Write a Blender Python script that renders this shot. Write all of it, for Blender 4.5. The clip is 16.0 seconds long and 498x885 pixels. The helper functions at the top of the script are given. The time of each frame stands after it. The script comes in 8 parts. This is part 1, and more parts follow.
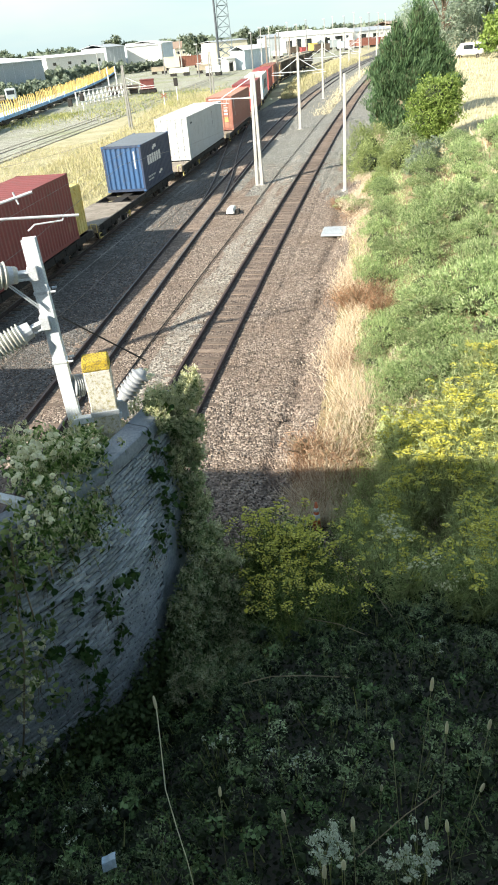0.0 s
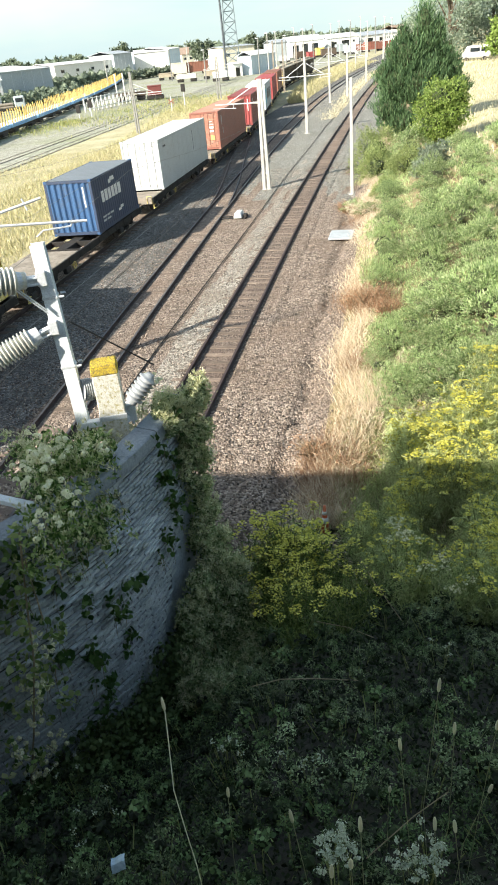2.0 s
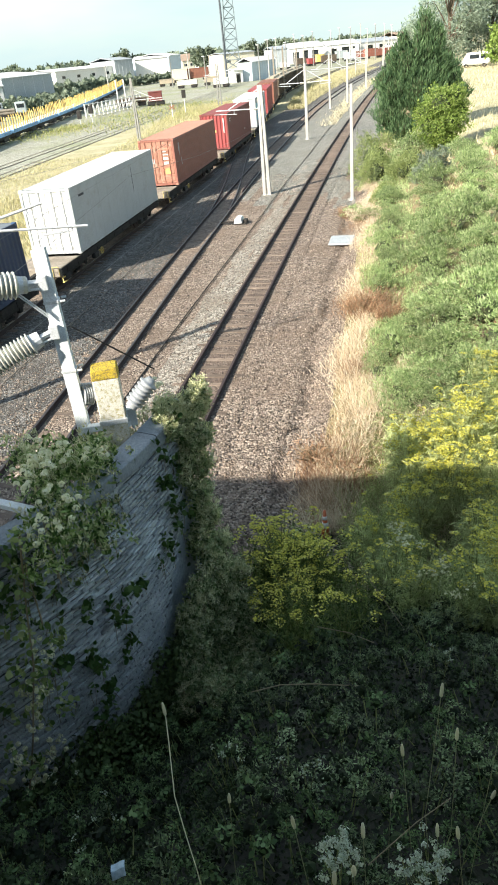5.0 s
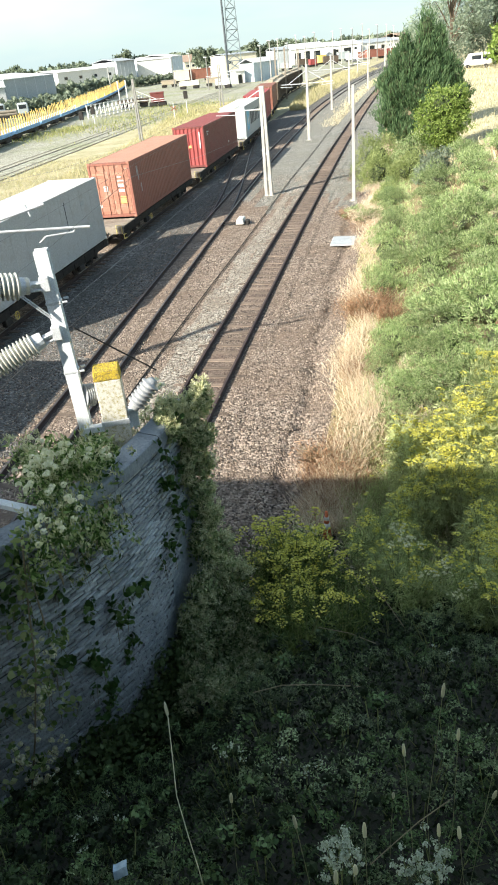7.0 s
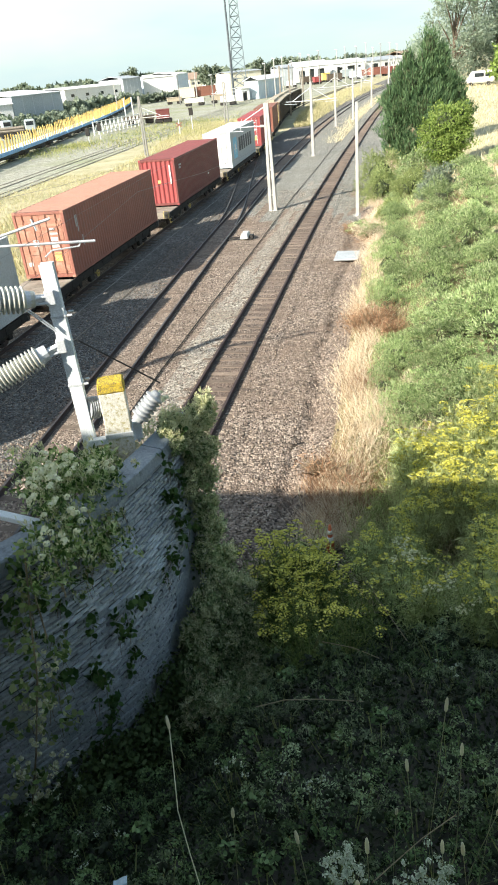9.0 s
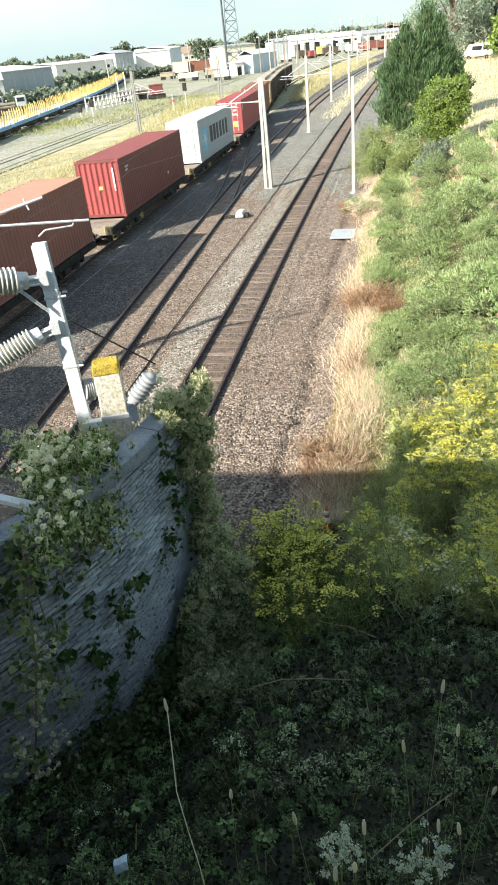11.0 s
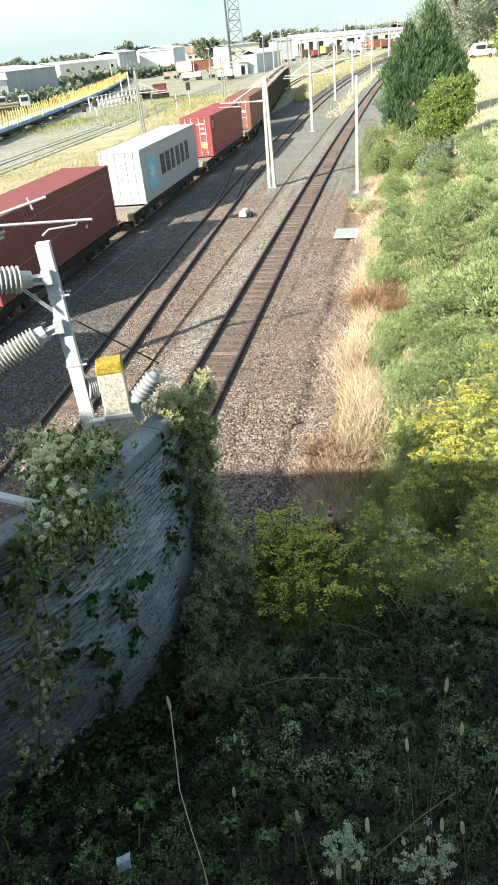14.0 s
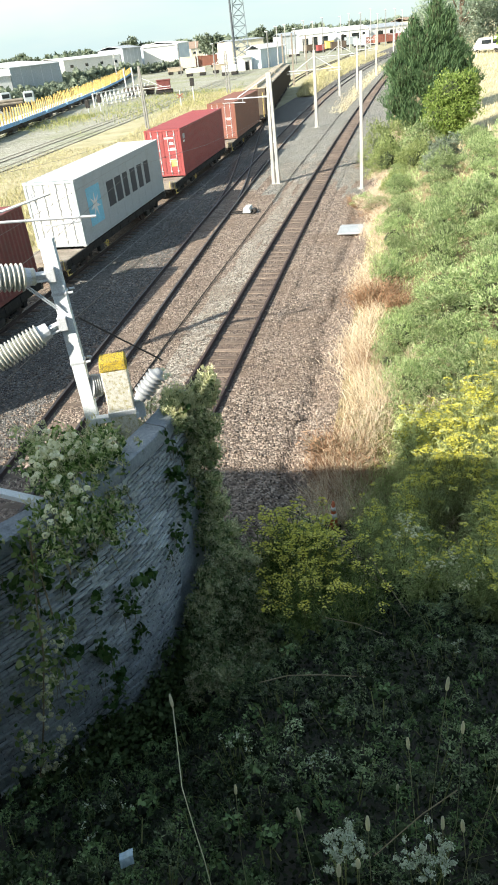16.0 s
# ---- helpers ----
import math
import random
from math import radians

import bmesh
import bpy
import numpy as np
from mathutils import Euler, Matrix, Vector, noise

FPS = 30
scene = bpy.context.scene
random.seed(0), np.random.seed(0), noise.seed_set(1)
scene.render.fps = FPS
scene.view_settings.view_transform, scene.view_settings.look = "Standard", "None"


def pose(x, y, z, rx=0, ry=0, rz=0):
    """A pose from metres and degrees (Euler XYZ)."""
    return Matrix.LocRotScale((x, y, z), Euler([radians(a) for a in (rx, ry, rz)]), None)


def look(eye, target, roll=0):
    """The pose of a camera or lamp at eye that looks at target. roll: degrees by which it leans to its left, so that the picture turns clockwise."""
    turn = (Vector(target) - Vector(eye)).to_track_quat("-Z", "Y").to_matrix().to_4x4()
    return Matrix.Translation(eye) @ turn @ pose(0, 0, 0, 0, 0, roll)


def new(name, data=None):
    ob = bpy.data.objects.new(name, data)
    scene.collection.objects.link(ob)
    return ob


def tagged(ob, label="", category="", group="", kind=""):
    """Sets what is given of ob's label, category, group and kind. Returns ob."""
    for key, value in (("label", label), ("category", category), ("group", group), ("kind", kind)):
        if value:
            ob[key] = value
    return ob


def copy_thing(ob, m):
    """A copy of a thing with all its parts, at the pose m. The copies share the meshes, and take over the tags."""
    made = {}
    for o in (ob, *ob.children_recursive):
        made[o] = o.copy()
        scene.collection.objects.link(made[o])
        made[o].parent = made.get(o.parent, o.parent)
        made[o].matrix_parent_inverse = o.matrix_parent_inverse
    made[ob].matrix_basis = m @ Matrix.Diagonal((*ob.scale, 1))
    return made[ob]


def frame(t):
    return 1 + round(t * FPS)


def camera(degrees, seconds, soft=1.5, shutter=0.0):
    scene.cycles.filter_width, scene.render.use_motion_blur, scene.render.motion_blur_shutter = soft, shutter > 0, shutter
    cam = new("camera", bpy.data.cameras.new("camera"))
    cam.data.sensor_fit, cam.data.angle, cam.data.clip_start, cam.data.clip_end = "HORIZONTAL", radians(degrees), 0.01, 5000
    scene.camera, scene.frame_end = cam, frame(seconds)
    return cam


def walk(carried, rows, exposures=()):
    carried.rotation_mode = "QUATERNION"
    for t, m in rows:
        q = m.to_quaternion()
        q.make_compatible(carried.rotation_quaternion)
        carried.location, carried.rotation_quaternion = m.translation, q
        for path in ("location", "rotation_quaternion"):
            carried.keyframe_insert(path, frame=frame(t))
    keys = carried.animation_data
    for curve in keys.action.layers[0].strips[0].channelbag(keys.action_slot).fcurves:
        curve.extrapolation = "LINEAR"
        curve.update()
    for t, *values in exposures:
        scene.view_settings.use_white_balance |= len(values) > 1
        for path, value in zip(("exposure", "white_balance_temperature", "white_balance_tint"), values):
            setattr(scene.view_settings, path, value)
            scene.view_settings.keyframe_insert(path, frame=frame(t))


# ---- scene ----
cam = camera(40.25, 16.0, soft=1.85)
EYE = Vector((0.0, 0.0, 8.51))
# seconds, yaw, pitch, roll, and the small sway of the hand in metres
PATH = [
    (0, -1.169, -30.872, 4.492, -0.010, 0.006, -0.002), (0.5, -1.008, -30.998, 4.541, -0.015, 0.012, -0.007),
    (1, -0.948, -30.629, 4.676, -0.015, 0.008, -0.006), (1.5, -0.951, -30.453, 4.745, -0.010, 0.001, -0.010),
    (2, -0.680, -30.499, 5.064, -0.003, -0.010, -0.004), (2.5, -0.698, -30.440, 4.878, -0.008, -0.012, 0.003),
    (3, -0.847, -30.493, 4.982, -0.005, -0.003, -0.006), (3.5, -0.904, -30.306, 4.883, -0.007, 0.004, -0.011),
    (4, -0.848, -30.225, 4.882, -0.013, 0.001, -0.012), (6.5, -0.449, -29.893, 5.134, -0.008, -0.016, 0.000),
    (7, -0.510, -30.014, 5.034, -0.012, -0.016, -0.002), (7.5, -0.434, -29.645, 5.131, -0.005, -0.014, -0.004),
    (8, -0.255, -29.336, 5.080, -0.008, -0.022, 0.000), (8.5, -0.080, -28.701, 5.078, -0.007, -0.030, 0.002),
    (9, -0.155, -28.847, 5.016, -0.010, -0.024, -0.004), (11.5, -0.612, -30.708, 5.187, -0.004, 0.001, -0.002),
    (12, -0.595, -30.442, 5.177, -0.002, -0.003, -0.006), (12.5, -0.453, -30.488, 5.287, -0.002, 0.001, -0.005),
    (13, -0.349, -30.585, 5.414, -0.002, 0.000, -0.007), (13.5, -0.192, -30.618, 5.364, -0.007, -0.006, -0.001),
    (14, -0.310, -30.575, 5.260, -0.008, -0.001, -0.008), (14.5, -0.251, -30.472, 5.271, -0.006, 0.004, -0.008),
    (15, -0.212, -30.649, 5.414, 0.000, -0.003, -0.003), (15.5, -0.166, -30.682, 5.285, -0.006, -0.003, -0.004),
    (16, 0.000, -30.843, 5.393, 0.001, 0.000, 0.001)]
walk(cam, [(t, pose(EYE.x + dx, EYE.y + dy, EYE.z + dz, 90 + p, r, y)) for t, y, p, r, dx, dy, dz in PATH],
     exposures=[(0, 1.1), (16, 1.1)])

# ---- light: low sun from behind and from the left ----
SUN_AZ, SUN_EL = 51.0, 31.4          # the way the light travels, clockwise from +y; its height
SUNWAY = Vector((math.sin(radians(SUN_AZ)) * math.cos(radians(SUN_EL)),
                 math.cos(radians(SUN_AZ)) * math.cos(radians(SUN_EL)), -math.sin(radians(SUN_EL))))
world = bpy.data.worlds.new("sky")
scene.world = world
world.use_nodes = True
wn = world.node_tree.nodes
sky = wn.new("ShaderNodeTexSky")
sky.sky_type, sky.sun_disc = "NISHITA", False
sky.sun_elevation, sky.sun_rotation = radians(SUN_EL), radians(SUN_AZ + 180)
sky.air_density, sky.dust_density, sky.ozone_density = 1.0, 0.6, 1.2
# thin high cloud whitens the sky unevenly
wl = world.node_tree.links
wtc, wnz, wrp, wmx = wn.new("ShaderNodeTexCoord"), wn.new("ShaderNodeTexNoise"), wn.new("ShaderNodeValToRGB"), wn.new("ShaderNodeMix")
wmp = wn.new("ShaderNodeMapping")
wmp.inputs["Scale"].default_value = (1.0, 1.0, 5.0)
wnz.inputs["Scale"].default_value, wnz.inputs["Detail"].default_value = 2.2, 6
wl.new(wtc.outputs["Generated"], wmp.inputs[0])
wl.new(wmp.outputs[0], wnz.inputs["Vector"])
wrp.color_ramp.elements[0].position, wrp.color_ramp.elements[1].position = 0.3, 0.72
wrp.color_ramp.elements[0].color, wrp.color_ramp.elements[1].color = (0.95, 0.95, 0.95, 1), (0.72, 0.72, 0.72, 1)
wl.new(wnz.outputs["Fac"], wrp.inputs[0])
# haze: thick towards the horizon, thinning upwards all round
wsx, wab, wpw, wmu = wn.new("ShaderNodeSeparateXYZ"), wn.new("ShaderNodeMath"), wn.new("ShaderNodeMath"), wn.new("ShaderNodeMath")
wab.operation, wpw.operation, wmu.operation = "SUBTRACT", "POWER", "MULTIPLY"
wab.use_clamp = True
wab.inputs[0].default_value = 1.06
wl.new(wtc.outputs["Generated"], wsx.inputs[0])
wl.new(wsx.outputs["Z"], wab.inputs[1])
wl.new(wab.outputs[0], wpw.inputs[0])
wpw.inputs[1].default_value = 5.0
wl.new(wrp.outputs[0], wmu.inputs[0])
wl.new(wpw.outputs[0], wmu.inputs[1])
wmx.data_type = "RGBA"
wl.new(wmu.outputs[0], wmx.inputs["Factor"])
# a thin veil of cloud takes some of the blue out
wvl = wn.new("ShaderNodeMix")
wvl.data_type, wvl.blend_type = "RGBA", "MULTIPLY"
wvl.inputs["Factor"].default_value = 1.0
wvl.inputs["B"].default_value = (1.22, 1.10, 0.86, 1)
wl.new(sky.outputs[0], wvl.inputs["A"])
wl.new(wvl.outputs["Result"], wmx.inputs["A"])
# the haze itself is white where high cloud lies behind it
wcl, wcr = wn.new("ShaderNodeTexNoise"), wn.new("ShaderNodeValToRGB")
wcl.inputs["Scale"].default_value, wcl.inputs["Detail"].default_value = 1.6, 5
wcm = wn.new("ShaderNodeMapping")
wcm.inputs["Location"].default_value, wcm.inputs["Scale"].default_value = (0.35, 0.0, 0.2), (1.0, 1.0, 3.0)
wl.new(wtc.outputs["Generated"], wcm.inputs[0])
wl.new(wcm.outputs[0], wcl.inputs["Vector"])
wcr.color_ramp.elements[0].position, wcr.color_ramp.elements[1].position = 0.47, 0.70
wcr.color_ramp.elements[0].color, wcr.color_ramp.elements[1].color = (2.45, 3.3, 3.5, 1), (3.5, 3.75, 3.7, 1)
wcz, wca = wn.new("ShaderNodeMath"), wn.new("ShaderNodeMath")
wcz.operation, wca.operation = "MULTIPLY_ADD", "ADD"
wl.new(wsx.outputs["Z"], wcz.inputs[0])
wcz.inputs[1].default_value, wcz.inputs[2].default_value = 1.1, -0.13
wl.new(wcl.outputs["Fac"], wca.inputs[0])
wl.new(wcz.outputs[0], wca.inputs[1])
wl.new(wca.outputs[0], wcr.inputs[0])
wl.new(wcr.outputs[0], wmx.inputs["B"])
wl.new(wmx.outputs["Result"], wn["Background"].inputs[0])
wn["Background"].inputs[1].default_value = 0.128
sun = new("sun", bpy.data.lights.new("sun", "SUN"))
sun.data.energy, sun.data.angle, sun.data.color = 4.9, radians(0.6), (1.0, 0.935, 0.81)
sun.matrix_world = look((-60, -60, 60), Vector((-60, -60, 60)) + SUNWAY)


# ---- materials ----
def shader(name):
    m = bpy.data.materials.new(name)
    m.use_nodes = True
    return m, m.node_tree.nodes, m.node_tree.links, m.node_tree.nodes["Principled BSDF"]


def ramp(nodes, stops):
    r = nodes.new("ShaderNodeValToRGB")
    e = r.color_ramp.elements
    while len(e) < len(stops):
        e.new(0.5)
    for el, (at, c) in zip(e, stops):
        el.position, el.color = at, (*c, 1)
    return r


def noise_node(nodes, links, scale, detail=4, rough=0.6, coord="Object"):
    tc = nodes.new("ShaderNodeTexCoord")
    n = nodes.new("ShaderNodeTexNoise")
    n.inputs["Scale"].default_value, n.inputs["Detail"].default_value, n.inputs["Roughness"].default_value = scale, detail, rough
    links.new(tc.outputs[coord], n.inputs["Vector"])
    return n


def paint(name, c1, c2, scale=1.5, fine=25, rough=0.6, metal=0.0, bump=0.15, dirt=None, spread=0.18, vary=0.0, cover=0.52):
    """A surface of two shades at two scales, with fine relief; dirt: a third colour in blotches."""
    m, n, l, b = shader(name)
    big, small = noise_node(n, l, scale), noise_node(n, l, fine, 6, 0.7)
    r = ramp(n, [(0.5 - spread, c1), (0.5 + spread, c2)])
    l.new(big.outputs["Fac"], r.inputs[0])
    g = ramp(n, [(0.3, (0.72, 0.72, 0.72)), (0.7, (1.16, 1.16, 1.16))])
    l.new(small.outputs["Fac"], g.inputs[0])
    mul = n.new("ShaderNodeMix")
    mul.data_type, mul.blend_type = "RGBA", "MULTIPLY"
    mul.inputs["Factor"].default_value = 1.0
    l.new(r.outputs[0], mul.inputs["A"])
    l.new(g.outputs[0], mul.inputs["B"])
    out = mul.outputs["Result"]
    if dirt:
        blot = noise_node(n, l, scale * 3.1, 8, 0.75)
        k = ramp(n, [(cover, (0, 0, 0)), (cover + 0.13, (1, 1, 1))])
        l.new(blot.outputs["Fac"], k.inputs[0])
        mx = n.new("ShaderNodeMix")
        mx.data_type = "RGBA"
        l.new(k.outputs[0], mx.inputs["Factor"])
        l.new(out, mx.inputs["A"])
        mx.inputs["B"].default_value = (*dirt, 1)
        out = mx.outputs["Result"]
    if vary:
        oi = n.new("ShaderNodeObjectInfo")
        v = ramp(n, [(0, (1 - vary,) * 3), (1, (1 + vary,) * 3)])
        l.new(oi.outputs["Random"], v.inputs[0])
        mv = n.new("ShaderNodeMix")
        mv.data_type, mv.blend_type = "RGBA", "MULTIPLY"
        mv.inputs["Factor"].default_value = 1.0
        l.new(out, mv.inputs["A"])
        l.new(v.outputs[0], mv.inputs["B"])
        out = mv.outputs["Result"]
    l.new(out, b.inputs["Base Color"])
    b.inputs["Roughness"].default_value, b.inputs["Metallic"].default_value = rough, metal
    if bump:
        bp = n.new("ShaderNodeBump")
        bp.inputs["Strength"].default_value, bp.inputs["Distance"].default_value = bump, 0.02
        l.new(small.outputs["Fac"], bp.inputs["Height"])
        l.new(bp.outputs[0], b.inputs["Normal"])
    return m


def foliage(name, shades, rough=0.6, glow=0.3, tint=0.25):
    """Leaves: a shade for each leaf and each plant, light passing through."""
    m, n, l, b = shader(name)
    geo, oi = n.new("ShaderNodeNewGeometry"), n.new("ShaderNodeObjectInfo")
    r = ramp(n, [(i / max(1, len(shades) - 1), c) for i, c in enumerate(shades)])
    l.new(geo.outputs["Random Per Island"], r.inputs[0])
    v = ramp(n, [(0, (1 - tint,) * 3), (1, (1 + tint,) * 3)])
    l.new(oi.outputs["Random"], v.inputs[0])
    mv = n.new("ShaderNodeMix")
    mv.data_type, mv.blend_type = "RGBA", "MULTIPLY"
    mv.inputs["Factor"].default_value = 1.0
    l.new(r.outputs[0], mv.inputs["A"])
    l.new(v.outputs[0], mv.inputs["B"])
    l.new(mv.outputs["Result"], b.inputs["Base Color"])
    b.inputs["Roughness"].default_value = rough
    b.inputs["Specular IOR Level"].default_value = 0.25
    if glow:
        t, mix = n.new("ShaderNodeBsdfTranslucent"), n.new("ShaderNodeMixShader")
        l.new(mv.outputs["Result"], t.inputs["Color"])
        mix.inputs[0].default_value = glow
        l.new(b.outputs[0], mix.inputs[1])
        l.new(t.outputs[0], mix.inputs[2])
        l.new(mix.outputs[0], n["Material Output"].inputs["Surface"])
    return m


def stones(name, cols, scale, dirt, dirt_scale=0.35, relief=0.9):
    """Loose stones: a shade for each cell, gaps dark by their relief, dirt in broad patches."""
    m, n, l, b = shader(name)
    tc = n.new("ShaderNodeTexCoord")
    v = n.new("ShaderNodeTexVoronoi")
    v.inputs["Scale"].default_value = scale
    l.new(tc.outputs["Object"], v.inputs["Vector"])
    sep = n.new("ShaderNodeSeparateColor")
    l.new(v.outputs["Color"], sep.inputs[0])
    r = ramp(n, [(i / (len(cols) - 1), c) for i, c in enumerate(cols)])
    l.new(sep.outputs[0], r.inputs[0])
    big = noise_node(n, l, dirt_scale, 7, 0.65)
    k = ramp(n, [(0.42, (0, 0, 0)), (0.66, (0.8, 0.8, 0.8))])
    l.new(big.outputs["Fac"], k.inputs[0])
    mx = n.new("ShaderNodeMix")
    mx.data_type = "RGBA"
    l.new(k.outputs[0], mx.inputs["Factor"])
    l.new(r.outputs[0], mx.inputs["A"])
    mx.inputs["B"].default_value = (*dirt, 1)
    mid = noise_node(n, l, scale * 0.22, 9, 0.8)
    g = ramp(n, [(0.34, (0.55, 0.55, 0.55)), (0.68, (1.45, 1.45, 1.45))])
    l.new(mid.outputs["Fac"], g.inputs[0])
    mm = n.new("ShaderNodeMix")
    mm.data_type, mm.blend_type = "RGBA", "MULTIPLY"
    mm.inputs["Factor"].default_value = 1.0
    l.new(mx.outputs["Result"], mm.inputs["A"])
    l.new(g.outputs[0], mm.inputs["B"])
    l.new(mm.outputs["Result"], b.inputs["Base Color"])
    b.inputs["Roughness"].default_value = 0.9
    bp = n.new("ShaderNodeBump")
    bp.invert = True
    bp.inputs["Strength"].default_value, bp.inputs["Distance"].default_value = relief, 1.0 / scale
    l.new(v.outputs["Distance"], bp.inputs["Height"])
    l.new(bp.outputs[0], b.inputs["Normal"])
    return m


M = dict(
    ballast=stones("ballast", [(0.045, 0.035, 0.028), (0.172, 0.131, 0.103), (0.305, 0.24, 0.191), (0.53, 0.442, 0.36)], 20, (0.21, 0.152, 0.112)),
    ballast_brown=stones("ballast_brown", [(0.045, 0.032, 0.025), (0.13, 0.095, 0.074), (0.215, 0.165, 0.131), (0.34, 0.275, 0.22)], 20, (0.145, 0.102, 0.079)),
    ballast_pale=stones("ballast_pale", [(0.07, 0.062, 0.05), (0.24, 0.215, 0.18), (0.41, 0.375, 0.32), (0.63, 0.58, 0.50)], 20, (0.25, 0.215, 0.17)),
    # greyer ballast by the train, darkened further for the train's shadow
    ballast_grey_shade=stones("ballast_grey_shade", [(0.028, 0.027, 0.025), (0.10, 0.094, 0.086), (0.19, 0.182, 0.168), (0.37, 0.355, 0.33)], 20, (0.105, 0.097, 0.086)),
    ballast_far=stones("ballast_far", [(0.06, 0.058, 0.05), (0.19, 0.187, 0.165), (0.32, 0.315, 0.28), (0.50, 0.49, 0.44)], 20, (0.22, 0.215, 0.18)),
    gravel=stones("yard_gravel", [(0.25, 0.25, 0.20), (0.34, 0.335, 0.275), (0.44, 0.43, 0.365)], 7, (0.25, 0.275, 0.14), 0.06, 0.25),
    # bank soil almost black: the shade among the weeds is in its colour
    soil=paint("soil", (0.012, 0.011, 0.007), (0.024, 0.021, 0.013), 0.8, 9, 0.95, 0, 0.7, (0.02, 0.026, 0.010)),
    meadow=paint("meadow", (0.36, 0.33, 0.19), (0.54, 0.48, 0.31), 0.25, 6.0, 0.95, 0, 0.6, (0.27, 0.28, 0.13)),
    scrub=paint("scrub_soil", (0.23, 0.185, 0.095), (0.38, 0.30, 0.17), 0.3, 5, 0.95, 0, 0.8, (0.10, 0.10, 0.04)),
    far=paint("far_land", (0.24, 0.23, 0.14), (0.36, 0.33, 0.23), 0.012, 0.3, 0.95, 0, 0.3, (0.16, 0.18, 0.09)),
    rail=paint("rail_rust", (0.036, 0.023, 0.023), (0.065, 0.042, 0.039), 3, 40, 0.7, 0.0, 0.2),
    railtop=paint("rail_head", (0.12, 0.105, 0.10), (0.19, 0.172, 0.165), 2, 30, 0.4, 0.8, 0.1),
    sleeper=paint("sleeper", (0.14, 0.103, 0.079), (0.22, 0.168, 0.13), 1.2, 18, 0.9, 0, 0.6, (0.26, 0.20, 0.155), vary=0.3),
    concrete=paint("concrete", (0.50, 0.48, 0.44), (0.62, 0.60, 0.55), 1.1, 30, 0.85, 0, 0.3, (0.42, 0.39, 0.34)),
    polec=paint("pole_concrete", (0.38, 0.375, 0.35), (0.52, 0.51, 0.48), 0.8, 22, 0.8, 0, 0.2),
    mastgrey=paint("weathered_mast", (0.20, 0.20, 0.19), (0.30, 0.30, 0.29), 0.9, 20, 0.8, 0, 0.2),
    galv=paint("galvanised_steel", (0.62, 0.65, 0.68), (0.72, 0.75, 0.78), 2.2, 60, 0.45, 0.15, 0.05, (0.58, 0.60, 0.62)),
    porcelain=paint("insulator_glaze", (0.50, 0.50, 0.44), (0.66, 0.66, 0.58), 3, 40, 0.28, 0, 0.03),
    greyglaze=paint("grey_glaze", (0.30, 0.32, 0.34), (0.44, 0.46, 0.48), 3, 40, 0.35, 0, 0.03),
    yellowcap=paint("lichen_yellow_paint", (0.60, 0.42, 0.03), (0.80, 0.60, 0.06), 12, 70, 0.85, 0, 0.9, (0.24, 0.18, 0.06), cover=0.46),
    postc=paint("lichen_concrete", (0.70, 0.68, 0.60), (0.84, 0.82, 0.75), 7, 60, 0.9, 0, 0.8, (0.42, 0.37, 0.16), cover=0.49),
    coping=paint("coping_paint", (0.25, 0.29, 0.33), (0.35, 0.39, 0.435), 1.6, 26, 0.7, 0, 0.25, (0.15, 0.17, 0.19)),
    brick=paint("whitewashed_brick", (0.42, 0.47, 0.50), (0.70, 0.75, 0.78), 4, 45, 0.85, 0, 0.4, (0.30, 0.32, 0.34), vary=0.32),
    mortar=paint("mortar", (0.03, 0.03, 0.032), (0.055, 0.055, 0.055), 5, 60, 0.95, 0, 0.5),
    timber=paint("old_timber", (0.22, 0.19, 0.155), (0.34, 0.30, 0.25), 1.5, 20, 0.9, 0, 0.4),
    bark=paint("bark", (0.10, 0.075, 0.055), (0.18, 0.14, 0.10), 3, 22, 0.95, 0, 0.8),
    wire=paint("copper_wire", (0.26, 0.26, 0.25), (0.36, 0.36, 0.35), 2, 20, 0.6, 0.4, 0.0),
    white=paint("white_paint", (0.74, 0.74, 0.72), (0.83, 0.83, 0.81), 1.2, 20, 0.55, 0, 0.08, (0.66, 0.65, 0.61)),
    black=paint("black_steel", (0.018, 0.018, 0.018), (0.045, 0.04, 0.036), 2, 20, 0.7, 0.2, 0.2),
    # dirty steel, taken near black for the shade under the loads
    grime_shade=paint("wagon_grime_shade", (0.010, 0.009, 0.008), (0.024, 0.020, 0.017), 1.6, 20, 0.85, 0.0, 0.3, (0.042, 0.034, 0.028)),
    deck=paint("wagon_deck", (0.24, 0.205, 0.165), (0.38, 0.335, 0.28), 1.2, 18, 0.85, 0.1, 0.3, (0.15, 0.12, 0.095)),
    yellow=paint("yellow_paint", (0.72, 0.54, 0.14), (0.86, 0.72, 0.30), 1.2, 15, 0.6, 0, 0.1, (0.60, 0.40, 0.06)),
    orange=paint("orange_plastic", (0.46, 0.10, 0.03), (0.56, 0.14, 0.04), 3, 30, 0.5, 0, 0.05),
    glass=paint("dark_glass", (0.02, 0.025, 0.03), (0.04, 0.05, 0.055), 1, 10, 0.1, 0, 0.0),
    asphalt=paint("asphalt", (0.045, 0.045, 0.045), (0.075, 0.072, 0.07), 0.5, 30, 0.9, 0, 0.4),
)


